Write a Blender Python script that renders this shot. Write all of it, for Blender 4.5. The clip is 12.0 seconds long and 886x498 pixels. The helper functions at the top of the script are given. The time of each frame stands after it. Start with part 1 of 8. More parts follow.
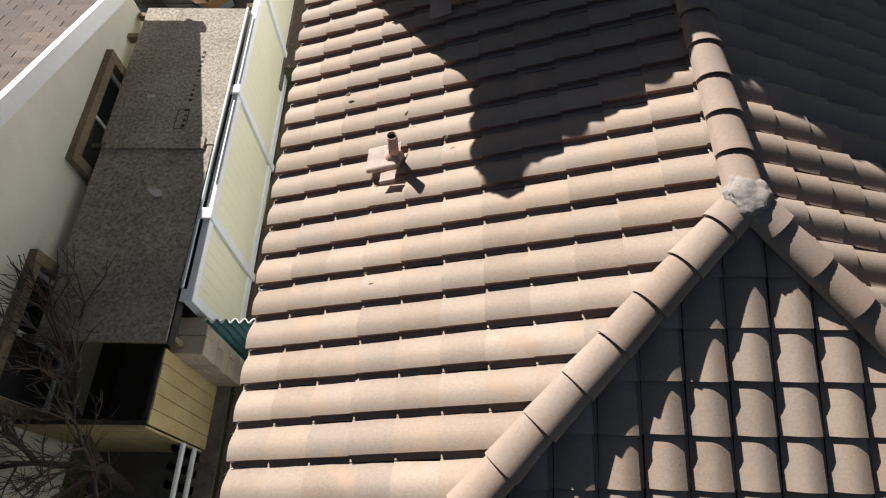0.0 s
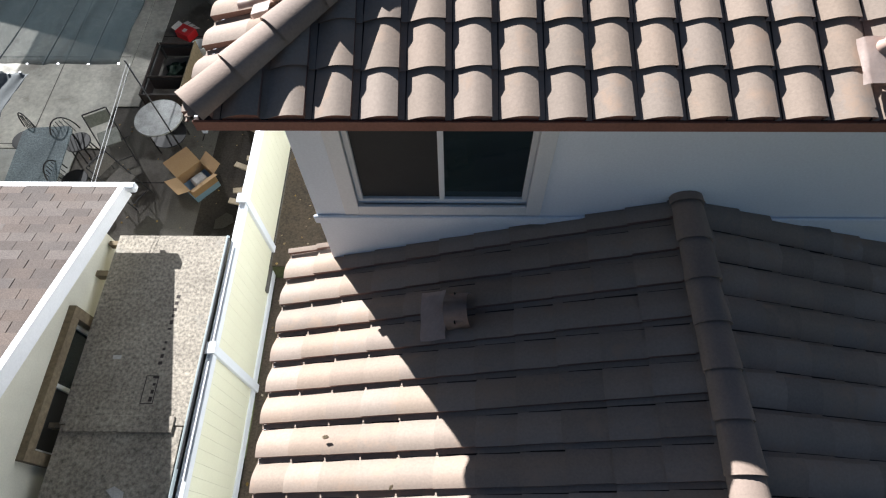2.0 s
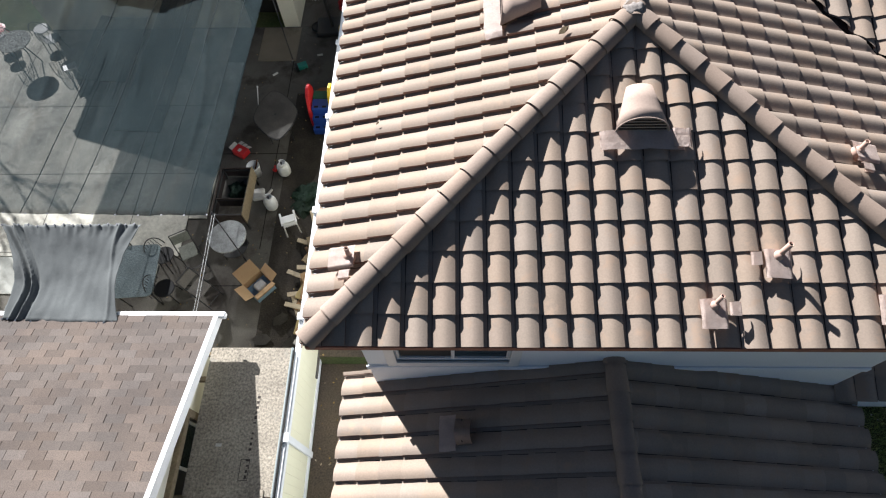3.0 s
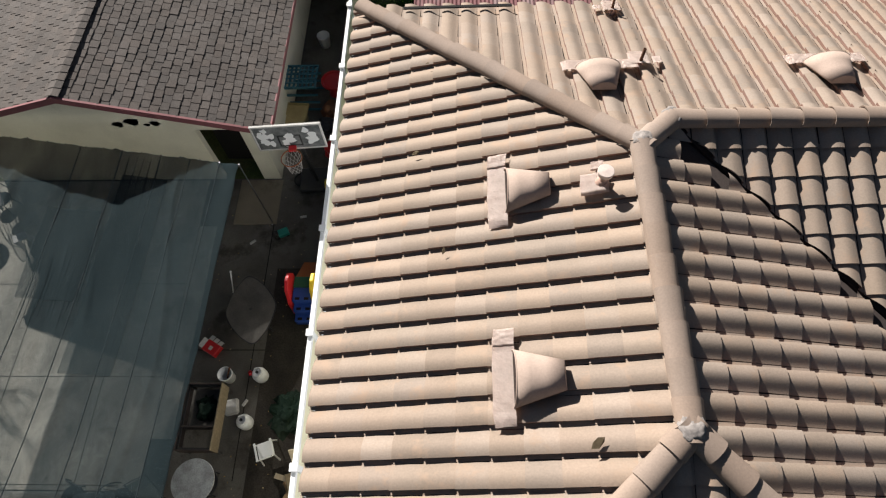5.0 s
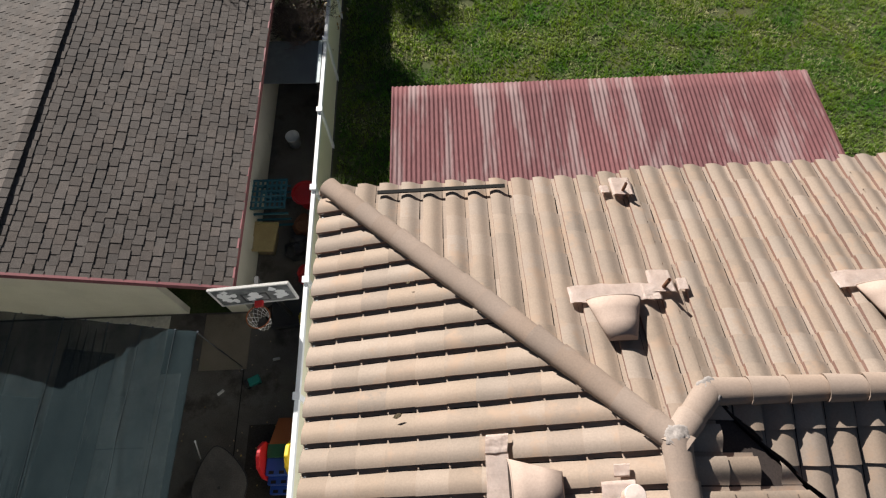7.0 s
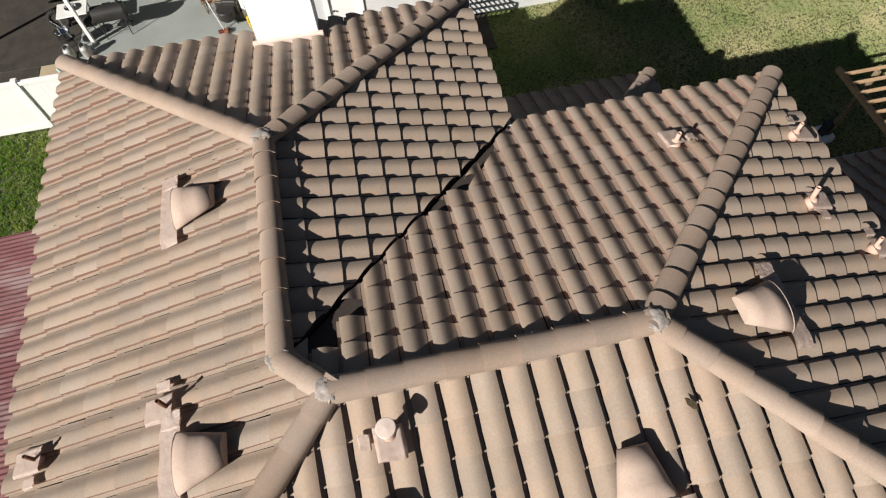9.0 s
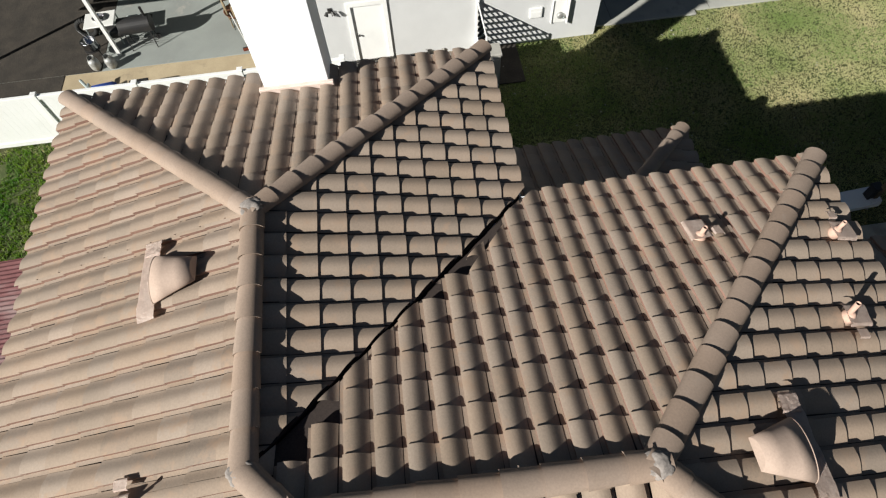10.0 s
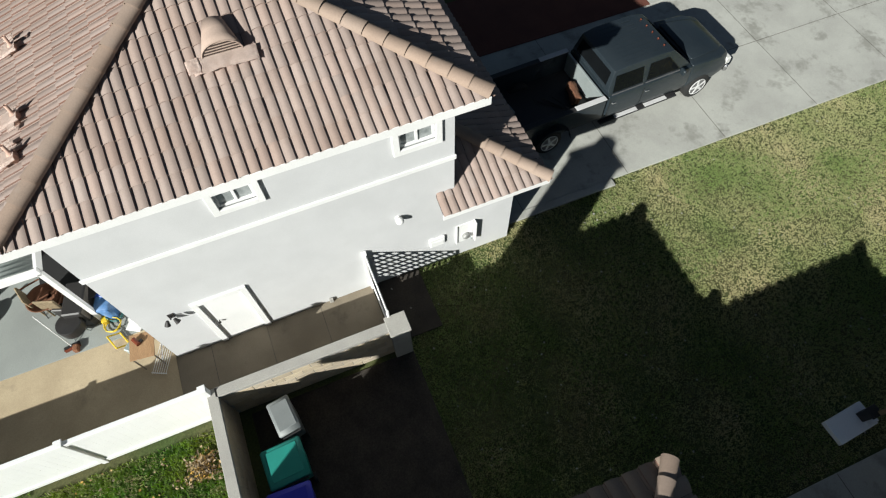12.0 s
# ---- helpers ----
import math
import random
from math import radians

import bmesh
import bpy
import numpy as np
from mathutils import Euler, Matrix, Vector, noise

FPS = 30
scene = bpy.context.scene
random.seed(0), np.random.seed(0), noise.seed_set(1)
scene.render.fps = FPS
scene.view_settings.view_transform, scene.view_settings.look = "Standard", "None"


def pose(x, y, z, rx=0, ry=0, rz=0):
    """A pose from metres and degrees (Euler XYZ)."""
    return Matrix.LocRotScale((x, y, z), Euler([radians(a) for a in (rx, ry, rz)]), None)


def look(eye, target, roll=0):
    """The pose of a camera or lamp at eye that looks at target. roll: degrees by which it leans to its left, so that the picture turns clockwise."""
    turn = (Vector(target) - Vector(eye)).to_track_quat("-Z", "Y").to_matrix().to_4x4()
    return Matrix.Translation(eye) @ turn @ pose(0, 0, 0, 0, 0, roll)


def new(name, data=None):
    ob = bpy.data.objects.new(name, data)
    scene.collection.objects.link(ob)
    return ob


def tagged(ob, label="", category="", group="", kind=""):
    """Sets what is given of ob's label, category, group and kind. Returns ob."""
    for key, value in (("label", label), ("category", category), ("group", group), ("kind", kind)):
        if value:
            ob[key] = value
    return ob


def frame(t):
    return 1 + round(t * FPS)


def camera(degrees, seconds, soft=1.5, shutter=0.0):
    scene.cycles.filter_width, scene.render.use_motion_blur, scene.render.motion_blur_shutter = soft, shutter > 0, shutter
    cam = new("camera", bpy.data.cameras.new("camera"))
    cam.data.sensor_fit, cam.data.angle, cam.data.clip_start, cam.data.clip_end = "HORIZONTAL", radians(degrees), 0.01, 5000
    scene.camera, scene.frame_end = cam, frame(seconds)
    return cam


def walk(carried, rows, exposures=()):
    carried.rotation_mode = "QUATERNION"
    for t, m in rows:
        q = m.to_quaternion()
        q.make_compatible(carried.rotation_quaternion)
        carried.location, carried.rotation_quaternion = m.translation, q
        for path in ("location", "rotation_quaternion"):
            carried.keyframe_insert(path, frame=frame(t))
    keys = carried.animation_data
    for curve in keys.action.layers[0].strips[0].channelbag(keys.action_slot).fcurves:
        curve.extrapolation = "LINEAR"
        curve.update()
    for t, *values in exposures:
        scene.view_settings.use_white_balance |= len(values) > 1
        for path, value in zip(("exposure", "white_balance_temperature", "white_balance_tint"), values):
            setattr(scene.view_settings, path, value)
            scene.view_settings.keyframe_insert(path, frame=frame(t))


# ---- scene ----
cam = camera(74.2, 12.0, 1.2)
PATH = [
    (0, (0.494, 0.415, 7.574), (0.487, 1.349, 5.805), 0.1),
    (0.5, (0.543, 0.87, 7.524), (0.525, 1.803, 5.755), -0.6),
    (1, (0.567, 2.155, 7.546), (0.545, 3.093, 5.779), -0.9),
    (1.5, (0.581, 3.385, 7.644), (0.563, 4.321, 5.877), -0.8),
    (2, (0.642, 3.699, 8.393), (0.596, 4.658, 6.639), -2.0),
    (2.5, (0.636, 3.879, 10.298), (0.581, 4.824, 8.536), -2.7),
    (3, (0.63, 4.212, 11.758), (0.566, 5.154, 9.995), -3.5),
    (3.5, (0.631, 5.013, 12.289), (0.563, 5.951, 10.525), -4.1),
    (3.7, (0.607, 5.47, 12.293), (0.542, 6.408, 10.529), -3.9),
    (5.3, (0.636, 9.861, 12.547), (0.568, 10.755, 10.759), -4.1),
    (5.5, (0.651, 10.01, 12.629), (0.579, 10.895, 10.836), -4.6),
    (6, (0.67, 10.365, 12.633), (0.595, 11.247, 10.84), -4.7),
    (6.5, (0.669, 11.57, 12.646), (0.592, 12.444, 10.849), -4.7),
    (7, (0.667, 13.035, 12.678), (0.638, 13.906, 10.878), -3.9),
    (7.5, (0.837, 13.572, 12.596), (1.284, 14.316, 10.794), 0.4),
    (7.7, (0.854, 13.591, 12.564), (1.483, 14.218, 10.772), 2.7),
    (9.3, (0.926, 12.692, 12.25), (1.906, 12.491, 10.518), -4.4),
    (9.5, (1.057, 12.592, 12.254), (2.039, 12.397, 10.523), -4.7),
    (10, (2.076, 12.275, 12.322), (3.073, 12.208, 10.589), -4.3),
    (10.5, (3.824, 11.772, 12.425), (4.815, 11.71, 10.689), -3.8),
    (10.7, (4.733, 11.526, 12.468), (5.72, 11.469, 10.73), -3.8),
    (11, (6.206, 11.157, 12.59), (7.191, 11.097, 10.851), -3.7),
    (11.5, (8.361, 10.627, 12.767), (9.347, 10.571, 11.028), -4.0),
    (12, (9.637, 10.46, 12.812), (10.535, 10.113, 11.059), -1.4),
]
walk(cam, [(t, look(eye, target, roll)) for t, eye, target, roll in PATH],
     exposures=[(0, 1.03, 6400, 10), (0.8, 1.08, 6200, 10), (1.5, 1.38, 5850, 10), (2.5, 1.58, 5900, 10), (3.2, 1.42, 6000, 10), (3.7, 1.3, 6100, 10), (5.4, 0.95, 6450, 10), (7.7, 0.9, 6450, 10), (9.3, 0.68, 6600, 9), (10.3, 0.66, 6400, 6), (12, 0.7, 6250, 5)])

# ---------------------------------------------------------------- light
SUN_WAY = Vector((1.01, -1.49, -1.0)).normalized()
world = bpy.data.worlds.new("sky")
scene.world = world
world.use_nodes = True
nt = world.node_tree
sky = nt.nodes.new("ShaderNodeTexSky")
sky.sky_type = "NISHITA"
sky.sun_disc = False
sky.sun_elevation = math.asin(-SUN_WAY.z)
sky.sun_rotation = math.atan2(-SUN_WAY.x, -SUN_WAY.y)
nt.links.new(sky.outputs[0], nt.nodes["Background"].inputs[0])
nt.nodes["Background"].inputs[1].default_value = 0.018
sun_data = bpy.data.lights.new("sun", "SUN")
sun_data.energy = 5.0
sun_data.angle = radians(0.5)
sun_data.color = (1.0, 0.955, 0.89)
sun = new("sun", sun_data)
sun.matrix_world = Matrix.Translation((-10, 20, 30)) @ SUN_WAY.to_track_quat("-Z", "Y").to_matrix().to_4x4()


# ---------------------------------------------------------------- materials
def mat(name, col, col2=None, rough=0.7, metal=0.0, scale=1.2, grain=0.25, gscale=45.0, bump=0.15, bscale=70.0, vary=0.0,
        stain=None, sscale=0.6, scut=0.55, stretch=(1, 1, 1), spec=0.4):
    """A surface with two scales of variation, in world metres; vary: how far pieces differ from one another."""
    m = bpy.data.materials.new(name)
    m.use_nodes = True
    n, l = m.node_tree.nodes, m.node_tree.links
    b = n["Principled BSDF"]
    b.inputs["Roughness"].default_value = rough
    b.inputs["Metallic"].default_value = metal
    b.inputs["Specular IOR Level"].default_value = spec
    geo = n.new("ShaderNodeNewGeometry")
    mp = n.new("ShaderNodeMapping")
    mp.inputs["Scale"].default_value = stretch
    l.new(geo.outputs["Position"], mp.inputs["Vector"])

    def noise_of(sc, det=4.0, ro=0.6):
        t = n.new("ShaderNodeTexNoise")
        t.inputs["Scale"].default_value = sc
        t.inputs["Detail"].default_value = det
        t.inputs["Roughness"].default_value = ro
        l.new(mp.outputs[0], t.inputs["Vector"])
        return t.outputs["Fac"]

    def ramp(fac, lo, hi):
        r = n.new("ShaderNodeMapRange")
        r.inputs["From Min"].default_value, r.inputs["From Max"].default_value = lo, hi
        l.new(fac, r.inputs["Value"])
        return r.outputs[0]

    def mix(fac, a, c, mode="MIX"):
        x = n.new("ShaderNodeMix")
        x.data_type = "RGBA"
        x.blend_type = mode
        for sock, v in ((x.inputs["Factor"], fac), (x.inputs["A"], a), (x.inputs["B"], c)):
            if hasattr(v, "is_linked"):
                l.new(v, sock)
            else:
                sock.default_value = v if isinstance(v, float) else (*v, 1)
        return x.outputs["Result"]

    col2 = col2 or tuple(c * 0.8 for c in col)
    c = mix(ramp(noise_of(scale), 0.35, 0.65), col, col2)
    g = ramp(noise_of(gscale, 3.0), 0.25, 0.75)
    gm = n.new("ShaderNodeMapRange")
    gm.inputs["To Min"].default_value, gm.inputs["To Max"].default_value = 1 - grain, 1 + grain
    l.new(g, gm.inputs["Value"])
    hue = n.new("ShaderNodeHueSaturation")
    l.new(c, hue.inputs["Color"])
    val = gm.outputs[0]
    if vary:
        oi = n.new("ShaderNodeObjectInfo")
        ad = n.new("ShaderNodeMath")
        ad.operation = "ADD"
        l.new(oi.outputs["Random"], ad.inputs[0])
        l.new(geo.outputs["Random Per Island"], ad.inputs[1])
        fr = n.new("ShaderNodeMath")
        fr.operation = "FRACT"
        l.new(ad.outputs[0], fr.inputs[0])
        vm = n.new("ShaderNodeMapRange")
        vm.inputs["To Min"].default_value, vm.inputs["To Max"].default_value = 1 - vary, 1 + vary
        l.new(fr.outputs[0], vm.inputs["Value"])
        mu = n.new("ShaderNodeMath")
        mu.operation = "MULTIPLY"
        l.new(val, mu.inputs[0])
        l.new(vm.outputs[0], mu.inputs[1])
        val = mu.outputs[0]
        f2 = n.new("ShaderNodeMath")
        f2.operation = "MULTIPLY"
        f2.inputs[1].default_value = 7.31
        l.new(fr.outputs[0], f2.inputs[0])
        f3 = n.new("ShaderNodeMath")
        f3.operation = "FRACT"
        l.new(f2.outputs[0], f3.inputs[0])
        hm = n.new("ShaderNodeMapRange")
        hm.inputs["To Min"].default_value, hm.inputs["To Max"].default_value = 1 - vary * 0.9, 1 + vary * 0.9
        l.new(f3.outputs[0], hm.inputs["Value"])
        l.new(hm.outputs[0], hue.inputs["Saturation"])
    l.new(val, hue.inputs["Value"])
    out = hue.outputs[0]
    if stain:
        out = mix(ramp(noise_of(sscale, 6.0, 0.7), scut, scut + 0.12), out, stain)
    l.new(out, b.inputs["Base Color"])
    if bump:
        bp = n.new("ShaderNodeBump")
        bp.inputs["Strength"].default_value = bump
        bp.inputs["Distance"].default_value = 0.01
        l.new(noise_of(bscale, 4.0), bp.inputs["Height"])
        l.new(bp.outputs[0], b.inputs["Normal"])
    return m


TILE = mat("tile", (0.325, 0.252, 0.2), (0.282, 0.222, 0.174), rough=0.88, grain=0.11, vary=0.11, scale=0.9, stain=(0.34, 0.245, 0.18), sscale=2.5, scut=0.54)
# redder than TILE: reddish bounced shade of the gaps is put into the colour
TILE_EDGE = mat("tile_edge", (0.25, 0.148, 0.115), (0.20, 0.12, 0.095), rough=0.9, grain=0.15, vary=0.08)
CAP = mat("cap", (0.305, 0.232, 0.186), (0.265, 0.2, 0.158), rough=0.85, grain=0.1, vary=0.08, stain=(0.29, 0.23, 0.19), sscale=3.0, scut=0.6)
DECK = mat("deck", (0.06, 0.045, 0.04), rough=0.95)
MORTAR = mat("mortar", (0.29, 0.255, 0.235), (0.22, 0.20, 0.188), rough=0.95, bump=0.35, bscale=25)
FLASH = mat("flash", (0.62, 0.50, 0.44), (0.70, 0.585, 0.525), rough=0.6, scale=6, grain=0.08, bump=0.15, bscale=15)
PIPE_PINK = mat("pipe_pink", (0.46, 0.30, 0.24), (0.52, 0.36, 0.29), rough=0.75, scale=8, grain=0.1, bump=0.1, bscale=30, spec=0.2)
EAVE_BROWN = mat("eave_brown", (0.27, 0.12, 0.085), (0.22, 0.10, 0.07), rough=0.8, grain=0.15, scale=3, bump=0.1)
VENT_PAINT = mat("vent_paint", (0.385, 0.295, 0.245), (0.43, 0.33, 0.275), rough=0.85, scale=4, grain=0.08, bump=0.12, bscale=15, spec=0.2)
ZINC = mat("zinc_sheet", (0.58, 0.60, 0.60), (0.47, 0.50, 0.50), rough=0.35, metal=0.1, scale=2.2, grain=0.05, stain=(0.40, 0.42, 0.42), sscale=2.4, scut=0.56, bump=0.04, spec=0.6)
STUCCO = mat("stucco", (0.83, 0.86, 0.90), (0.80, 0.83, 0.87), rough=0.95, grain=0.05, bump=0.35, bscale=110)
STUCCO_WHITE = mat("stucco_white", (0.56, 0.565, 0.57), (0.52, 0.525, 0.53), rough=0.95, grain=0.04, bump=0.3, bscale=110)
STUCCO_CREAM = mat("stucco_cream", (0.74, 0.71, 0.58), (0.66, 0.63, 0.51), rough=0.95, grain=0.06, bump=0.4, bscale=100, stain=(0.55, 0.52, 0.42), sscale=1.5, scut=0.62)
WHITE = mat("white_paint", (0.78, 0.78, 0.77), (0.72, 0.72, 0.71), rough=0.5, grain=0.05, bump=0.05)
VINYL = mat("vinyl", (0.77, 0.74, 0.54), (0.72, 0.68, 0.49), rough=0.45, grain=0.04, bump=0.04, scale=0.8)
VINYL_WHITE = mat("vinyl_white", (0.76, 0.765, 0.765), (0.72, 0.725, 0.72), rough=0.45, grain=0.04, bump=0.04)
OSB = mat("osb", (0.34, 0.30, 0.24), (0.24, 0.21, 0.17), rough=0.9, grain=0.6, gscale=26, bump=0.4, bscale=40, stain=(0.28, 0.26, 0.22), sscale=1.3, scut=0.58)
SHINGLE = mat("shingle", (0.14, 0.112, 0.095), (0.105, 0.086, 0.076), rough=0.95, grain=0.3, gscale=70, bump=0.5, bscale=120, vary=0.2, scale=0.9)
SHINGLE_GREY = mat("shingle_grey", (0.104, 0.088, 0.079), (0.08, 0.068, 0.061), rough=0.95, grain=0.35, gscale=60, bump=0.6, bscale=90, vary=0.17, scale=1.1)
CONCRETE = mat("concrete", (0.41, 0.415, 0.38), (0.335, 0.335, 0.31), rough=0.9, grain=0.12, scale=0.7, bump=0.2, stain=(0.25, 0.25, 0.225), sscale=1.1, scut=0.53)
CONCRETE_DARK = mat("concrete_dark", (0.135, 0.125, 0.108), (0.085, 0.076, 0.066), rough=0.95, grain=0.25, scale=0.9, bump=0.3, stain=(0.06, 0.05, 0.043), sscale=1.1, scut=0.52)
# real dirt by the vinyl fence; elsewhere its darkness stands in for shade
DIRT_AND_SHADE = mat("yard_dirt", (0.05, 0.042, 0.034), (0.03, 0.026, 0.022), rough=1.0, grain=0.4, gscale=30, scale=2.0, bump=0.8, bscale=25)
YARD_PALE = mat("yard_pale", (0.56, 0.54, 0.47), (0.42, 0.40, 0.35), rough=0.9, grain=0.2, gscale=14, scale=1.6, bump=0.3, stain=(0.30, 0.28, 0.24), sscale=1.6, scut=0.56)
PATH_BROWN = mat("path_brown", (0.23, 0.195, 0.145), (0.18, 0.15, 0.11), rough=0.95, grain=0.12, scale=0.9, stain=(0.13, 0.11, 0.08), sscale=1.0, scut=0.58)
SHADE_DENSE = mat("dense_shade_cloth", (0.125, 0.133, 0.132), (0.10, 0.107, 0.107), rough=0.9, grain=0.15, gscale=90, scale=1.6, stain=(0.155, 0.16, 0.157), sscale=1.5, scut=0.57, bump=0.4, bscale=12)
PERGOLA_WOOD = mat("pergola_wood", (0.48, 0.33, 0.20), (0.40, 0.26, 0.15), rough=0.8, grain=0.15, gscale=20, bump=0.2)
PATIO = mat("patio_floor", (0.27, 0.29, 0.275), (0.23, 0.245, 0.235), rough=0.85, grain=0.1, scale=0.8, stain=(0.34, 0.33, 0.30), sscale=0.8, scut=0.6)
PATIO_TAN = mat("patio_tan", (0.44, 0.36, 0.24), (0.36, 0.29, 0.19), rough=0.9, grain=0.12, scale=0.9, stain=(0.28, 0.23, 0.16), sscale=1.1, scut=0.58)
SOIL = mat("soil", (0.10, 0.075, 0.05), (0.07, 0.055, 0.04), rough=1.0, grain=0.5, gscale=30, bump=0.8, bscale=25)
TURF = mat("turf", (0.05, 0.075, 0.02), (0.085, 0.085, 0.035), rough=1.0, grain=0.4, gscale=25, bump=0.8, bscale=30, scale=0.8)
GRASS = mat("grass", (0.042, 0.108, 0.008), (0.105, 0.14, 0.018), rough=0.8, grain=0.35, gscale=5, scale=0.8, vary=0.25, bump=0)
GRASS_DRY = mat("grass_dry", (0.145, 0.19, 0.062), (0.30, 0.275, 0.16), rough=0.85, grain=0.1, scale=0.42, vary=0.06, bump=0)
GRASS_LOW = mat("grass_low", (0.115, 0.17, 0.05), (0.15, 0.19, 0.068), rough=0.85, grain=0.1, scale=0.9, vary=0.06, bump=0)
for blade in (GRASS, GRASS_DRY, GRASS_LOW):
    bt = blade.node_tree
    thin = bt.nodes.new("ShaderNodeBsdfTranslucent")
    bt.links.new(bt.nodes["Principled BSDF"].inputs["Base Color"].links[0].from_socket, thin.inputs[0])
    both = bt.nodes.new("ShaderNodeAddShader")
    bt.links.new(bt.nodes["Principled BSDF"].outputs[0], both.inputs[0])
    bt.links.new(thin.outputs[0], both.inputs[1])
    bt.links.new(both.outputs[0], bt.nodes["Material Output"].inputs[0])
PATIO_SHEET = mat("patio_sheet", (0.24, 0.268, 0.25), (0.205, 0.23, 0.218), rough=0.55, metal=0.1, grain=0.08, scale=0.7, stain=(0.33, 0.355, 0.335), sscale=0.8, scut=0.6, bump=0.04)
RED_METAL = mat("red_metal", (0.165, 0.068, 0.07), (0.125, 0.052, 0.055), rough=0.8, grain=0.25, gscale=25, scale=0.8, stain=(0.21, 0.142, 0.14), sscale=1.3, scut=0.5, stretch=(1.7, 0.22, 1), bump=0.1, spec=0.2)
GALV = mat("galvanised", (0.45, 0.50, 0.50), (0.36, 0.42, 0.42), rough=0.4, metal=0.5, scale=1.5, grain=0.12, bump=0.05)
PINK_TILE = mat("pink_tile", (0.315, 0.248, 0.218), (0.275, 0.21, 0.18), rough=0.85, grain=0.1, vary=0.12, scale=0.9)
SHADE_CLOTH = mat("shade_cloth", (0.014, 0.0238, 0.0275), (0.0225, 0.0345, 0.0385), spec=0.06, rough=0.95, grain=0.25, gscale=60, scale=1.0, stretch=(1.2, 0.4, 1), stain=(0.036, 0.047, 0.049), sscale=0.9, scut=0.62)
nt_ = SHADE_CLOTH.node_tree
mesh_mix = nt_.nodes.new("ShaderNodeMixShader")
weave = nt_.nodes.new("ShaderNodeTexNoise")
weave.inputs["Scale"].default_value = 1.4
weave.inputs["Detail"].default_value = 5
weave_map = nt_.nodes.new("ShaderNodeMapRange")
for sock, val in (("From Min", 0.3), ("From Max", 0.7), ("To Min", 0.5), ("To Max", 0.65)):
    weave_map.inputs[sock].default_value = val
nt_.links.new(next(q for q in nt_.nodes if q.bl_idname == "ShaderNodeMapping").outputs[0], weave.inputs["Vector"])
nt_.links.new(weave.outputs["Fac"], weave_map.inputs["Value"])
nt_.links.new(weave_map.outputs[0], mesh_mix.inputs[0])
see = nt_.nodes.new("ShaderNodeBsdfTransparent")
nt_.links.new(see.outputs[0], mesh_mix.inputs[1])
nt_.links.new(nt_.nodes["Principled BSDF"].outputs[0], mesh_mix.inputs[2])
nt_.links.new(mesh_mix.outputs[0], nt_.nodes["Material Output"].inputs[0])
GLASS = mat("window_glass", (0.02, 0.035, 0.035), (0.015, 0.025, 0.03), rough=0.06, grain=0.0, bump=0, spec=0.8)
BLINDS = mat("blinds_behind_glass", (0.34, 0.36, 0.36), (0.2, 0.22, 0.22), rough=0.15, grain=0.1, scale=6, bump=0, spec=0.6)
SCREEN = mat("insect_screen", (0.035, 0.035, 0.034), rough=0.8, grain=0.1, bump=0)
# near-black, stands in for unlit hollows behind panes and mouths; also laths and joints
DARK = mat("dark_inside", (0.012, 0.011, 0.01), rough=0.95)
WOOD = mat("wood", (0.34, 0.21, 0.11), (0.27, 0.16, 0.08), rough=0.8, grain=0.25, gscale=20, stretch=(1, 6, 6), bump=0.2)
WOOD_OLD = mat("wood_old", (0.23, 0.18, 0.11), (0.17, 0.13, 0.08), rough=0.9, grain=0.3, gscale=22, bump=0.3)
YELLOW_BOARD = mat("yellow_board", (0.45, 0.36, 0.17), (0.38, 0.29, 0.13), rough=0.8, grain=0.12, scale=3)
PINK_TRIM = mat("pink_trim", (0.25, 0.085, 0.09), (0.20, 0.07, 0.075), rough=0.7, grain=0.1)
BLOCK = mat("block", (0.47, 0.40, 0.29), (0.39, 0.33, 0.25), rough=0.95, grain=0.25, gscale=60, vary=0.12, bump=0.6, bscale=60)
BLOCK_GREY = mat("block_grey", (0.36, 0.35, 0.32), (0.30, 0.29, 0.27), rough=0.95, grain=0.15, bump=0.4)
BLACK = mat("black_metal", (0.02, 0.02, 0.022), (0.03, 0.028, 0.027), rough=0.45, grain=0.15, bump=0.05)
CAR_PAINT = mat("car_paint", (0.017, 0.024, 0.03), (0.022, 0.029, 0.035), rough=0.26, grain=0.1, bump=0.0, spec=0.5)
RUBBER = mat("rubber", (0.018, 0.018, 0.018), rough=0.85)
CHROME = mat("chrome", (0.6, 0.6, 0.62), rough=0.2, metal=1.0, grain=0.05, bump=0)


# ---------------------------------------------------------------- building helpers
def ob_of(name, bm, material, parent=None, label="", smooth=False, category="", group="", kind=""):
    me = bpy.data.meshes.new(name)
    bm.to_mesh(me)
    bm.free()
    return link(name, me, material, parent, label, smooth, category, group, kind)


def link(name, me, material, parent=None, label="", smooth=False, category="", group="", kind=""):
    if material and not me.materials:
        me.materials.append(material)
    if smooth:
        me.polygons.foreach_set("use_smooth", [True] * len(me.polygons))
    o = new(name, me)
    o.parent = parent
    return tagged(o, label, category, group, kind)


def part(name, bm, material, parent, label="", smooth=False):
    return ob_of(name, bm, material, parent, label, smooth)


def raw(name, verts, faces):
    me = bpy.data.meshes.new(name)
    me.from_pydata([tuple(v) for v in verts], [], [tuple(f) for f in faces])
    me.update()
    return me


def thing(name, x, y, z, label, category, group="", kind="", rz=0):
    o = new(name)
    o.matrix_basis = pose(x, y, z, 0, 0, rz)
    return tagged(o, label, category, group, kind)


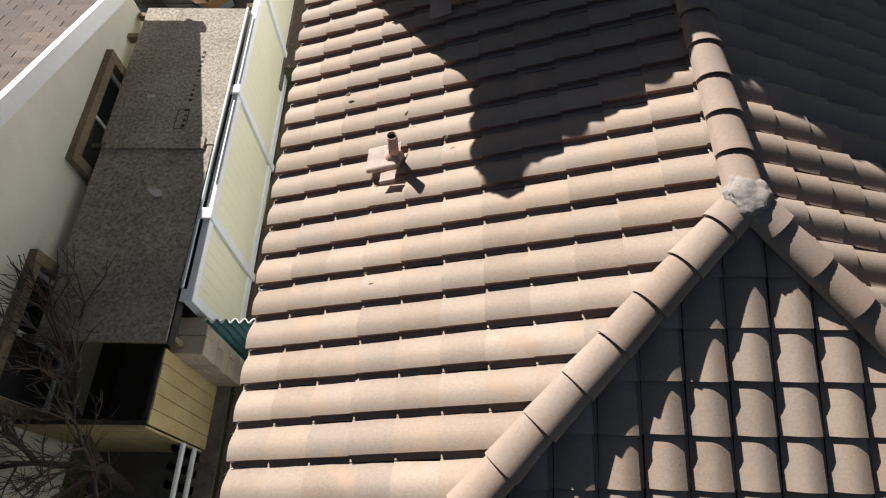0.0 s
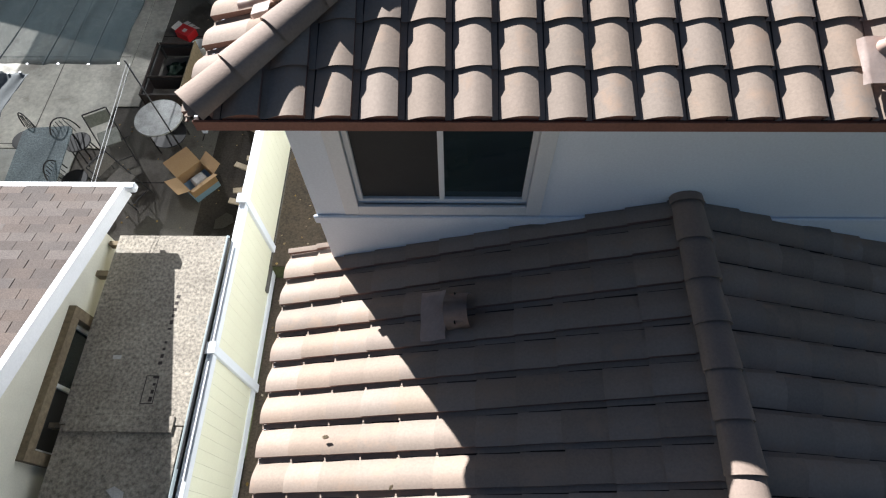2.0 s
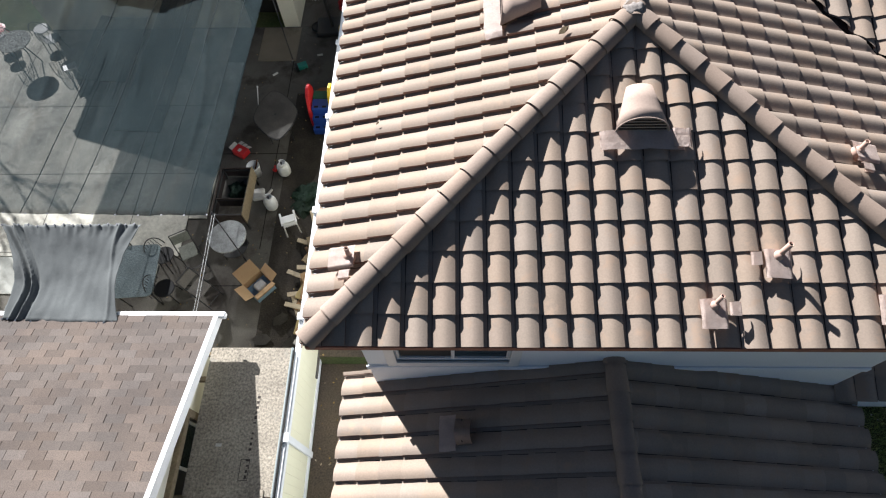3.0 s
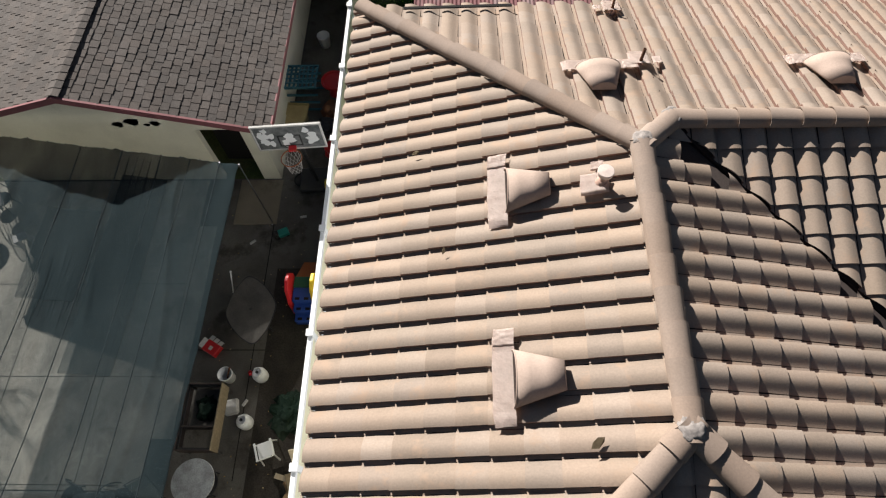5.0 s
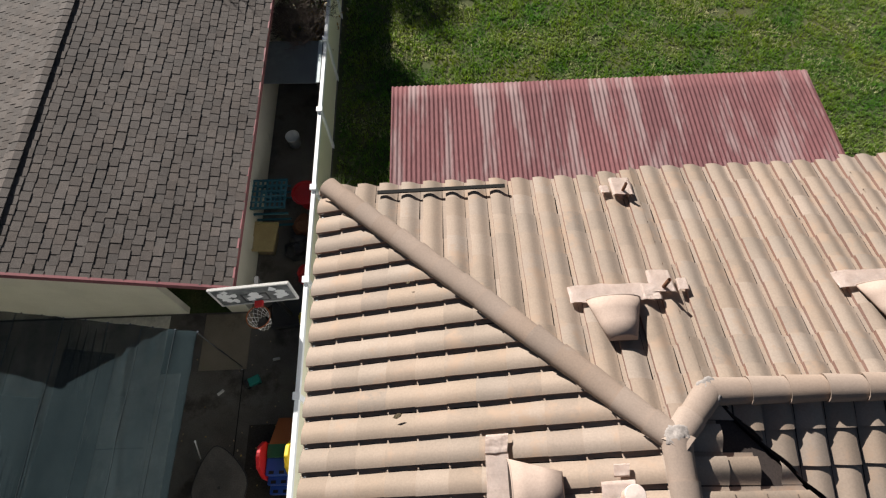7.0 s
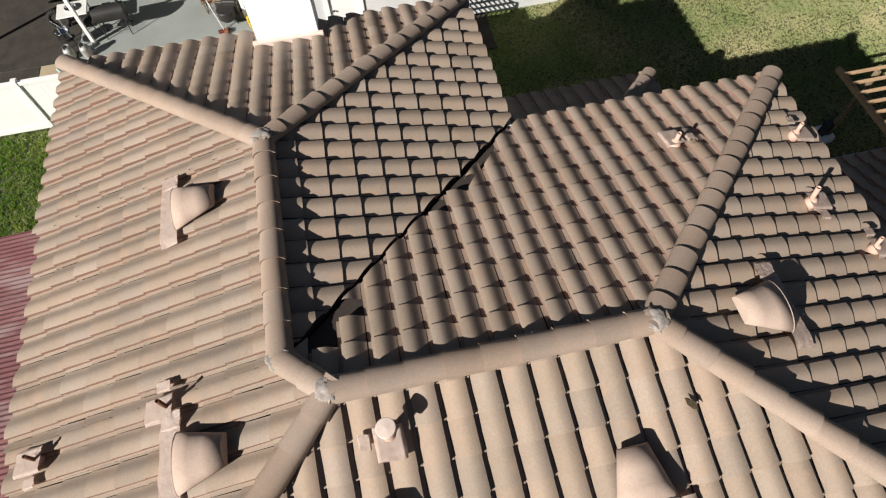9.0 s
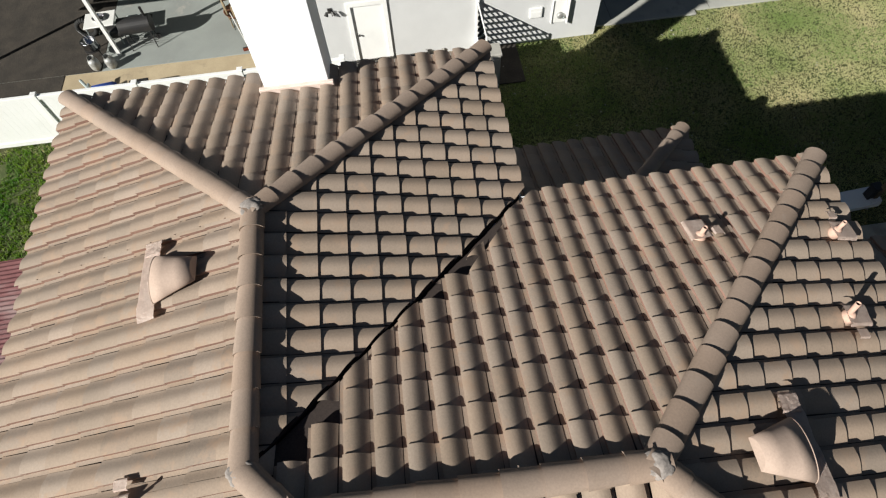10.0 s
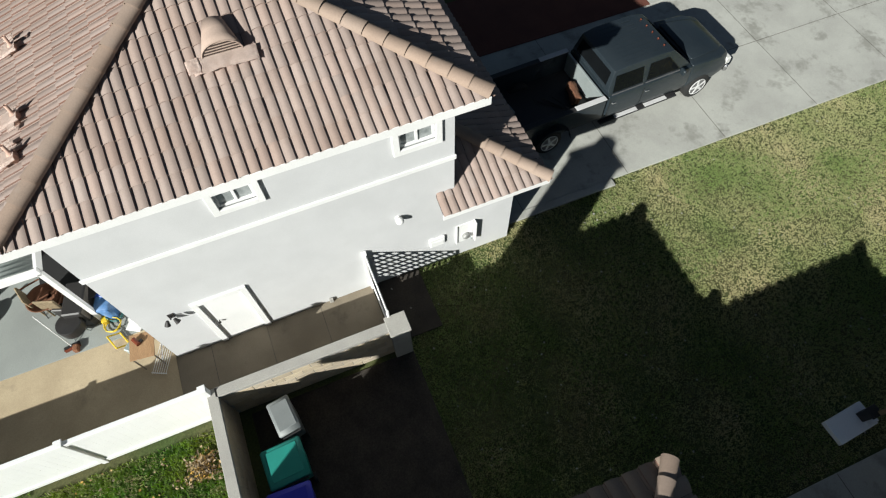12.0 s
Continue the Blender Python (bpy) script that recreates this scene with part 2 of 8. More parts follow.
def box(x0, x1, y0, y1, z0, z1, bevel=0.0, bm=None, m=None):
    """A box, bevelled where asked, added to bm."""
    b = bm or bmesh.new()
    r = bmesh.ops.create_cube(b, size=1)
    vs = r["verts"]
    for v in vs:
        v.co = Vector(((x0 + x1) / 2 + v.co.x * (x1 - x0), (y0 + y1) / 2 + v.co.y * (y1 - y0), (z0 + z1) / 2 + v.co.z * (z1 - z0)))
    if bevel:
        es = list({e for v in vs for e in v.link_edges})
        nv = bmesh.ops.bevel(b, geom=es, offset=bevel, segments=1, profile=0.5, affect="EDGES")["verts"]
        vs = list(nv)
    if m is not None:
        bmesh.ops.transform(b, matrix=m, verts=[v for v in vs if v.is_valid])
    return b


def tube(p, q, r0, r1=None, seg=10, bm=None, caps=True):
    """A tapered round bar from p to q."""
    b = bm or bmesh.new()
    p, q = Vector(p), Vector(q)
    d = q - p
    m = Matrix.Translation((p + q) / 2) @ d.to_track_quat("Z", "Y").to_matrix().to_4x4()
    bmesh.ops.create_cone(b, cap_ends=caps, segments=seg, radius1=r0, radius2=r0 if r1 is None else r1, depth=d.length, matrix=m)
    return b


def lathe(profile, seg=20, bm=None, m=None):
    """A turned body from (radius, height) pairs."""
    b = bm or bmesh.new()
    rings = []
    for r, z in profile:
        rings.append([b.verts.new((r * math.cos(2 * math.pi * i / seg), r * math.sin(2 * math.pi * i / seg), z)) for i in range(seg)])
    for a, c in zip(rings, rings[1:]):
        for i in range(seg):
            b.faces.new((a[i], a[(i + 1) % seg], c[(i + 1) % seg], c[i]))
    b.faces.new(rings[0][::-1])
    b.faces.new(rings[-1])
    if m is not None:
        bmesh.ops.transform(b, matrix=m, verts=[v for r in rings for v in r])
    return b


def slab(points, thick, bm=None):
    """A plate: the top given by its corners in order, its thickness straight down."""
    b = bm or bmesh.new()
    top = [b.verts.new(p) for p in points]
    low = [b.verts.new((p[0], p[1], p[2] - thick)) for p in points]
    b.faces.new(top)
    b.faces.new(low[::-1])
    k = len(top)
    for i in range(k):
        b.faces.new((top[i], low[i], low[(i + 1) % k], top[(i + 1) % k]))
    bmesh.ops.recalc_face_normals(b, faces=b.faces[:])
    return b


# ---------------------------------------------------------------- roof tiles
TW, TE, TL = 0.318, 0.37, 0.45


def tile_shape(width=TW, rise=0.061):
    """One curved roof tile: x across, y up the slope, z off the deck; verts and faces. The barrel narrows towards its
    head, and the front lip has verts of its own."""
    k_ = width / 0.3085

    def strips(power, fall, wide):
        arc = []
        for k in range(15):
            u = k / 14
            if u < 0.66:
                h = math.sin(math.pi / 2 * u / 0.66) ** power
            else:
                h = 1 - fall * ((u - 0.66) / 0.34) ** 2
            arc.append((0.264 - wide + wide * u, 0.004 + rise * h))
        edge = arc[-1]
        return [arc, [edge, (edge[0] - 0.002, 0.004)], [(edge[0] - 0.002, 0.002), (0.29, 0.0), (0.306, 0.001)]]
    low, head = strips(1.15, 0.14, 0.262), strips(1.75, 0.4, 0.25)
    v, f, slot = [], [], []
    for k, (front, back) in enumerate(zip(low, head)):
        fp = [((u - 0.025) * k_, w) for u, w in front]
        bp = [((u - 0.031 if u < 0.28 else u - 0.025) * k_, w) for u, w in back]
        n, o = len(fp), len(v)
        v += [(u, 0.0, w + 0.029) for u, w in fp]
        v += [(u, TL, w + 0.004) for u, w in bp]
        v += [(u, 0.0, w + 0.029) for u, w in fp]
        v += [(u, 0.01, w + 0.007) for u, w in fp]
        for i in range(n - 1):
            f.append((o + i, o + i + 1, o + n + i + 1, o + n + i))
            f.append((o + 3 * n + i, o + 3 * n + i + 1, o + 2 * n + i + 1, o + 2 * n + i))
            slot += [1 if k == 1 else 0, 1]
    return v, f, slot


def tile_mesh(shape, *materials):
    """A tile's mesh: the weathered face, and edges in redder body colour plus bounced shade."""
    me = raw("tile", *shape[:2])
    for m in materials:
        me.materials.append(m)
    me.polygons.foreach_set("material_index", shape[2])
    me.polygons.foreach_set("use_smooth", [True] * len(me.polygons))
    return me


def cap_shape(length=0.43, r0=0.152, r1=0.136):
    """One half-round ridge tile along y, wider at its lower end."""
    v, f = [], []
    n = 11
    arc = [(math.cos(math.pi * k / (n - 1)), math.sin(math.pi * k / (n - 1)) ** 0.85) for k in range(n)]
    for y, r, lift in ((0.0, r0, 0.022), (length, r1, 0.0)):
        v += [(-r * c, y, r * 0.8 * q + lift) for c, q in arc]
    v += [(-r0 * c, 0.0, r0 * 0.8 * q + 0.022) for c, q in arc]
    v += [(-(r0 - 0.02) * c, 0.006, (r0 - 0.02) * 0.8 * q + 0.022) for c, q in arc]
    for i in range(n - 1):
        f.append((i, i + 1, n + i + 1, n + i))
        f.append((3 * n + i, 3 * n + i + 1, 2 * n + i + 1, 2 * n + i))
    return v, f


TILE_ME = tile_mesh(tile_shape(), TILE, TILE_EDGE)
CAP_ME = raw("ridge_tile", *cap_shape())
CAP_ME.materials.append(CAP)
CAP_ME.polygons.foreach_set("use_smooth", [True] * len(CAP_ME.polygons))


def half_planes(poly):
    out = []
    k = len(poly)
    cx, cy = sum(p[0] for p in poly) / k, sum(p[1] for p in poly) / k
    for (ax, ay), (bx, by) in zip(poly, poly[1:] + poly[:1]):
        nx, ny = by - ay, ax - bx
        ln = math.hypot(nx, ny)
        nx, ny = nx / ln, ny / ln
        if (cx - ax) * nx + (cy - ay) * ny > 0:
            nx, ny = -nx, -ny
        out.append((ax, ay, nx, ny))
    return out


def lay(poly, origin, along, eave_z, pitch, shape, step, size, rng, skip_eave=True, lap=0.0, jitter=0.006, stagger=0.0, valley=None):
    """Rows of pieces up one roof slope: poles of whole pieces (matrices) and a cut remainder (verts, faces).
    origin: a plan point on the eave; along: plan direction of the eave, with the slope rising to its left."""
    ax = Vector((along[0], along[1], 0)).normalized()
    up = Vector((-ax.y, ax.x, 0))
    sv = (up + Vector((0, 0, pitch))).normalized()
    nv = ax.cross(sv)
    planes = []
    for px, py, nx, ny in half_planes(poly):
        if skip_eave and abs(nx * up.x + ny * up.y + 1) < 1e-3:
            continue
        planes.append((px, py, nx, ny))
    o = Vector((origin[0], origin[1], eave_z))
    us = [(Vector((p[0], p[1], 0)) - Vector((origin[0], origin[1], 0))).dot(ax) for p in poly]
    vs = [(Vector((p[0], p[1], 0)) - Vector((origin[0], origin[1], 0))).dot(up) * math.sqrt(1 + pitch * pitch) for p in poly]
    whole, cut_v, cut_f, cut_s = [], [], [], []
    sv_, sf_ = shape[:2]
    slots = shape[2] if len(shape) > 2 else [0] * len(sf_)
    w, ln = size
    for i in range(int(max(vs) / step[1]) + 1):
        shift = stagger * (i % 2) * step[0]
        for j in range(math.floor(min(us) / step[0]) - 1, math.ceil(max(us) / step[0]) + 1):
            u0, v0 = j * step[0] + shift, i * step[1] - lap
            base = o + ax * (u0 + rng.uniform(-jitter, jitter) * 0.6) + sv * (v0 + rng.uniform(-jitter, jitter)) + nv * rng.uniform(0, jitter)
            tw = rng.uniform(-jitter, jitter) * 1.5
            a2 = (ax + sv * tw).normalized()
            s2 = nv.cross(a2)
            m = Matrix(((a2.x, s2.x, nv.x, base.x), (a2.y, s2.y, nv.y, base.y), (a2.z, s2.z, nv.z, base.z), (0, 0, 0, 1)))
            cs = [m @ Vector(c) for c in ((0, 0, 0), (w, 0, 0), (0, ln, 0), (w, ln, 0))]
            dist = [max((c.x - px) * nx + (c.y - py) * ny for px, py, nx, ny in planes) for c in cs]
            if max(dist) <= 0.02:
                whole.append(m)
            elif min(max((c.x - px) * nx + (c.y - py) * ny for c in [q]) for q in cs for px, py, nx, ny in planes) < 0 and all(min((c.x - px) * nx + (c.y - py) * ny for c in cs) < 0 for px, py, nx, ny in planes):
                k = len(cut_v)
                if valley and max((c.x - valley[0]) * valley[2] + (c.y - valley[1]) * valley[3] for c in cs) > -0.12:
                    # sawn by hand along the valley: each tile ends a little differently
                    b = bmesh.new()
                    bv = [b.verts.new(m @ Vector(p)) for p in sv_]
                    for f, q_ in zip(sf_, slots):
                        b.faces.new([bv[q] for q in f]).material_index = q_
                    back = rng.choice((0.0, 0.01, 0.02, 0.06))
                    bmesh.ops.bisect_plane(b, geom=b.verts[:] + b.edges[:] + b.faces[:], plane_co=(valley[0] - valley[2] * back, valley[1] - valley[3] * back, 0), plane_no=(valley[2] + rng.uniform(-0.25, 0.25), valley[3], 0), clear_outer=True)
                    b.verts.index_update()
                    cut_v += [q.co.copy() for q in b.verts]
                    cut_f += [tuple(k + q.index for q in f.verts) for f in b.faces]
                    cut_s += [f.material_index for f in b.faces]
                    b.free()
                    continue
                cut_v += [m @ Vector(p) for p in sv_]
                cut_f += [tuple(k + q for q in f) for f in sf_]
                cut_s += slots
    if cut_v:
        b = bmesh.new()
        bv = [b.verts.new(p) for p in cut_v]
        for f, q_ in zip(cut_f, cut_s):
            b.faces.new([bv[q] for q in f]).material_index = q_
        for px, py, nx, ny in planes:
            bmesh.ops.bisect_plane(b, geom=b.verts[:] + b.edges[:] + b.faces[:], plane_co=(px, py, 0), plane_no=(nx, ny, 0), clear_outer=True)
        b.verts.index_update()
        cut = ([v.co.copy() for v in b.verts], [[v.index for v in f.verts] for f in b.faces], [f.material_index for f in b.faces])
        b.free()
    else:
        cut = ([], [], [])
    return whole, cut


class Pieces:
    """Collects whole pieces and cut ones of one roof; the nearest to a plan point become parts, the rest one mesh."""

    def __init__(self, name, me, shape, parent, centre, limit=300, smooth=True):
        self.name, self.me, self.shape, self.parent, self.centre, self.limit = name, me, shape, parent, centre, limit
        self.whole, self.v, self.f, self.s, self.smooth = [], [], [], [], smooth
        self.slots = shape[2] if len(shape) > 2 else [0] * len(shape[1])

    def add(self, got):
        whole, (v, f, slots) = got
        self.whole += whole
        k = len(self.v)
        self.v += v
        self.f += [tuple(k + q for q in g) for g in f]
        self.s += slots

    def done(self, rest_name):
        self.whole.sort(key=lambda m: (m.translation.xy - Vector(self.centre)).length)
        for m in self.whole[: self.limit]:
            o = new(self.name, self.me)
            o.parent = self.parent
            o.matrix_basis = m
        for m in self.whole[self.limit:]:
            k = len(self.v)
            self.v += [m @ Vector(p) for p in self.shape[0]]
            self.f += [tuple(k + q for q in g) for g in self.shape[1]]
            self.s += self.slots
        if self.v:
            me = raw(rest_name, self.v, self.f)
            for m in self.me.materials:
                me.materials.append(m)
            me.polygons.foreach_set("material_index", self.s)
            link(rest_name, me, None, self.parent, kind="stuff", smooth=self.smooth)


FRONT = Matrix.Translation((0.63, 3.9, 10.3)) @ Matrix.Scale(1.035, 4) @ Matrix.Translation((-0.63, -3.9, -10.3))  # size and place of the western front lot
LATER = []  # pieces that are linked at the end of the file


def caps_along(p, q, parent, step=0.37, lift=0.055):
    """Half-round tiles from the low end p to q."""
    p, q = Vector(p), Vector(q)
    d = (q - p).normalized()
    q = q + d * 0.1
    side = d.cross(Vector((0, 0, 1))).normalized()
    up = side.cross(d)
    n = int((q - p).length / step)
    step = (q - p).length / max(n, 1)

    def run():
        rng = random.Random(int(abs(p.x * 97 + p.y * 31) * 10))
        for i in range(n):
            o = new("ridge_tile", CAP_ME)
            o.parent = parent
            b = p + d * (i * step) + up * (lift + rng.uniform(0, 0.008))
            t = rng.uniform(-0.02, 0.02)
            d2 = (d + side * t).normalized()
            s2 = d2.cross(up)
            o.matrix_basis = Matrix(((s2.x, d2.x, up.x, b.x), (s2.y, d2.y, up.y, b.y), (s2.z, d2.z, up.z, b.z), (0, 0, 0, 1)))
    LATER.append(run)


def lump(x, y, z, r, parent, seed=0):
    """A dab of mortar where roof lines meet."""
    b = bmesh.new()
    bmesh.ops.create_icosphere(b, subdivisions=4, radius=1)
    for v in b.verts:
        k = 1 + 0.3 * noise.noise(v.co * 1.7 + Vector((seed, 0, 0))) + 0.12 * noise.noise(v.co * 6 + Vector((seed, 3, 0)))
        v.co = Vector((v.co.x * r * k, v.co.y * r * k, v.co.z * r * 0.42 * k))
    o = part("mortar", b, MORTAR, parent, "grey mortar dab sealing the ridge joint", True)
    o.location = (x, y, z)
    return o


# ---------------------------------------------------------------- ground
def ground_sheet():
    """One sheet to the horizon; the side passages in the west lie a step lower than the rest."""
    xs = [*range(-300, -14, 13), -14, -4.02, -4.0, -0.72, -0.7, *range(4, 301, 8)]
    ys = [*range(-300, -12, 12), -12, 0, 7.9, 7.95, *range(12, 301, 8)]
    v, f = [], []
    for y in ys:
        for x in xs:
            d = max(abs(x) - 40, abs(y) - 40, 0)
            low = -4.01 < x < -0.71 and y < 7.93
            v.append((x, y, (-0.36 if low else -0.02) + 0.004 * d * noise.noise(Vector((x * 0.02, y * 0.02, 0)))))
    n = len(xs)
    for j in range(len(ys) - 1):
        for i in range(n - 1):
            k = j * n + i
            f.append((k, k + 1, k + n + 1, k + n))
    link("ground", raw("ground", v, f), TURF, None, "rough green and brown ground round the houses", category="ground", kind="structure")


ground_sheet()


def plate(name, x0, x1, y0, y1, z, material, label, thick=0.1, kind="structure", category="ground", joints=()):
    b = box(x0, x1, y0, y1, z - thick, z, 0.006)
    return ob_of(name, b, material, None, label, category=category, kind=kind)


# ---------------------------------------------------------------- the two-storey house
UP_P, UP_Z = 0.297, 5.29
WX, EX, SY, NY = -1.19, 6.82, 6.4, 17.8
MS, ME_ = 10.77, 9.9
CUT = 0.21  # the north eave runs askew: its west end stops this far short
NC = NY - CUT
RX = (WX + EX) / 2
H1 = UP_Z + (EX - WX) / 2 * UP_P
JS, JN = (RX, SY + (EX - WX) / 2), (RX, NY - (EX - WX) / 2)
RY = (MS + NY) / 2
H2 = UP_Z + (NY - MS) / 2 * UP_P
JNE = (RX + (RY - JN[1]), RY)
JE = (ME_ - (NY - MS) / 2, RY)
TILE_SHAPE = tile_shape()
LOW_SHAPE = tile_shape(0.3188, 0.061)
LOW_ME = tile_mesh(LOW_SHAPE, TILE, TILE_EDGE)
SLIM_SHAPE = tile_shape(0.183, 0.03)
SLIM_ME = tile_mesh(SLIM_SHAPE, PINK_TILE, TILE_EDGE)

house = thing("two_storey_house", 2.8, 12, 0, "white stucco two-storey house under tan tiled hip roofs", "house")
house.matrix_basis = Matrix.Identity(4)
SLOPES = [  # polygon, eave origin, eave direction
    ([(WX, SY), JS, JN, (WX + CUT, NC), (WX, NC)], (WX, NY), (0, -1), 0.02, 0.015),
    ([(WX, SY), (EX, SY), JS], (WX, SY), (1, 0), -0.09, 0.03),
    ([(EX, SY), (EX, MS - 0.03), (JNE[0], JNE[1] - 0.03), JN, JS], (EX, SY), (0, 1), 0.0, 0.0, True),
    ([(WX + CUT, NC), JN, (JN[0], NC)], (ME_, NY), (-1, 0), 0.14, CUT * 1.04),
    ([(JN[0], NY - 0.15), JN, JNE, (JNE[0], NY - 0.15)], (ME_, NY), (-1, 0), 0.14, 0.156),
    ([(JNE[0], NY - 0.08), JNE, JE, (JE[0], NY - 0.08)], (ME_, NY), (-1, 0), 0.14, 0.083),
    ([(JE[0], NY), JE, (ME_, NY)], (ME_, NY), (-1, 0), 0.14, 0.0),
    ([(EX + 0.03, MS), (ME_, MS), JE, (JNE[0] + 0.03, JNE[1])], (WX, MS), (1, 0)),
    ([(ME_, MS), (ME_, NY), JE], (ME_, MS), (0, 1)),
]


def build_roof(name, slopes, eave_z, pitch, parent, centre, seed, label, limit=300, me=None, shape=None, tw=TW):
    """A roof with its deck, fascia board underside and tiles; returns the roof part."""
    b = bmesh.new()
    rng = random.Random(seed)
    roof = None
    for poly, org, al, *_ in slopes:
        up = Vector((-al[1], al[0]))
        pts = [(x, y, eave_z - 0.01 + pitch * (Vector((x, y)) - Vector(org)).dot(up)) for x, y in poly]
        slab(pts, 0.09, b)
    bmesh.ops.remove_doubles(b, verts=b.verts[:], dist=0.002)
    roof = part(name, b, DECK, parent, label)

    def run():
        pc = Pieces("tile", me or TILE_ME, shape or TILE_SHAPE, roof, centre, limit)
        for poly, org, al, *off in slopes:
            du, dv, ragged = (*off, *(0.0, 0.0, False)[len(off):])
            start = (org[0] + al[0] * du, org[1] + al[1] * du)
            pc.add(lay(poly, start, al, eave_z, pitch, shape or TILE_SHAPE, (tw, TE), (tw, TL), rng, lap=0.04 - dv, valley=half_planes(poly)[1] if ragged else None))
        pc.done("tile_rest")
    LATER.append(run)
    return roof


upper_roof = build_roof("upper_roof", SLOPES, UP_Z, UP_P, house, (1.2, 11.5), 3, "weathered tan concrete tiles on hipped slopes")
for a, c in (((WX + 0.03, SY + 0.03, UP_Z + 0.02), (*JS, H1)), ((EX - 0.03, SY + 0.03, UP_Z + 0.02), (*JS, H1)), ((WX + 0.1, NC + 0.02, UP_Z + 0.06), (*JN, H1)),
             ((*JNE, H2), (*JN, H1)), ((*JNE, H2), (*JE, H2)), ((*JN, H1), (*JS, H1)),
             ((ME_ - 0.03, MS + 0.03, UP_Z + 0.02), (*JE, H2)), ((ME_ - 0.03, NY - 0.03, UP_Z + 0.02), (*JE, H2))):
    caps_along(a, c, upper_roof)
for k, (x, y, z) in enumerate(((*JS, H1), (*JN, H1), (*JNE, H2), (*JE, H2))):
    lump(x, y, z + 0.14, 0.135, upper_roof, k)

# walls with thickness; the south wall carries two windows
WXW, EXW, SYW, NYW, MSW, MEW = WX + 0.48, EX - 0.48, SY + 0.29, NY - 0.48, MS + 0.45, ME_ - 0.45


def wall_with_holes(b, axis, at, thick, lo, hi, z0, z1, holes):
    """A wall along axis ('x' or 'y') whose outer face lies at `at`, cut by holes (lo, hi, z0, z1)."""
    us = sorted({lo, hi, *[h[0] for h in holes], *[h[1] for h in holes]})
    zs = sorted({z0, z1, *[h[2] for h in holes if z0 < h[2] < z1], *[h[3] for h in holes if z0 < h[3] < z1]})
    cells = set()
    for i in range(len(us) - 1):
        for k in range(len(zs) - 1):
            mu, mz = (us[i] + us[i + 1]) / 2, (zs[k] + zs[k + 1]) / 2
            if not any(h[0] < mu < h[1] and h[2] < mz < h[3] for h in holes):
                cells.add((i, k))
    seen = {}

    def vert(i, k, side):
        if (i, k, side) not in seen:
            d = at + (thick if side else 0)
            seen[i, k, side] = b.verts.new((us[i], d, zs[k]) if axis == "x" else (d, us[i], zs[k]))
        return seen[i, k, side]
    made = []
    for i, k in cells:
        for side in (0, 1):
            made.append(b.faces.new([vert(p, q, side) for p, q in ((i, k), (i + 1, k), (i + 1, k + 1), (i, k + 1))]))
        for nb, e0, e1 in (((i - 1, k), (i, k), (i, k + 1)), ((i + 1, k), (i + 1, k), (i + 1, k + 1)), ((i, k - 1), (i, k), (i + 1, k)), ((i, k + 1), (i, k + 1), (i + 1, k + 1))):
            if nb not in cells:
                made.append(b.faces.new([vert(*e0, 0), vert(*e1, 0), vert(*e1, 1), vert(*e0, 1)]))
    bmesh.ops.recalc_face_normals(b, faces=made)
    return b


def window(parent, axis, at, inward, lo, hi, z0, z1, trim=0.14, two=True, proud=0.03, trim_mat=None, frame_mat=None, screen=True, label="white sliding window with an insect screen", pane_mat=None):
    """A sliding window: trim round the opening, frame, two panes, a mullion. inward: +1 or -1 along the wall's normal axis."""
    s = inward

    def bx(a, c, d0, d1, p, q, bevel=0.004):
        lo_, hi_ = sorted((at + s * d0, at + s * d1))
        return box(a, c, lo_, hi_, p, q, bevel) if axis == "x" else box(lo_, hi_, a, c, p, q, bevel)
    tm, fm = trim_mat or WHITE, frame_mat or WHITE
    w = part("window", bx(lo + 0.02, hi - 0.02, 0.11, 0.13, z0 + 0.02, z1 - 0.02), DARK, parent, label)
    for a, c, p, q in ((lo - trim, lo, z0 - trim, z1 + trim), (hi, hi + trim, z0 - trim, z1 + trim), (lo, hi, z1, z1 + trim), (lo, hi, z0 - trim, z0)):
        part("trim", bx(a, c, -proud, 0.02, p, q), tm, w)
    f = 0.045
    for a, c, p, q in ((lo, lo + f, z0, z1), (hi - f, hi, z0, z1), (lo + f, hi - f, z1 - f, z1), (lo + f, hi - f, z0, z0 + f)):
        part("window_frame", bx(a, c, 0.03, 0.09, p, q), fm, w)
    mid = (lo + hi) / 2
    if two:
        part("mullion", bx(mid - 0.025, mid + 0.025, 0.03, 0.09, z0 + f, z1 - f), fm, w)
    part("pane", bx(lo + f, mid - 0.025, 0.06, 0.066, z0 + f, z1 - f, 0), pane_mat or (SCREEN if screen else GLASS), w)
    part("pane", bx(mid + 0.025, hi - f, 0.06, 0.066, z0 + f, z1 - f, 0), pane_mat or GLASS, w)
    return w


WINS = [(-0.28, 1.29, 3.79, 4.88), (4.37, 4.95, 4.63, 5.06)]
b = bmesh.new()
wall_with_holes(b, "x", SYW, 0.15, WXW, EXW, 0, UP_Z + 0.03, WINS)
part("wall", b, STUCCO, house, "pale bluish white stucco wall")
b = bmesh.new()
box(WXW, WXW + 0.15, SYW + 0.15, NYW, 0, UP_Z + 0.05, bm=b)
part("wall", b, STUCCO, house)
b = bmesh.new()
box(WXW + 0.15, MEW - 0.15, NYW - 0.15, NYW, 0, UP_Z + 0.05, bm=b)
part("wall", b, STUCCO, house)
b = bmesh.new()
box(EXW - 0.15, EXW, SYW + 0.15, MSW, 0, UP_Z + 0.05, bm=b)
part("wall", b, STUCCO, house)
b = bmesh.new()
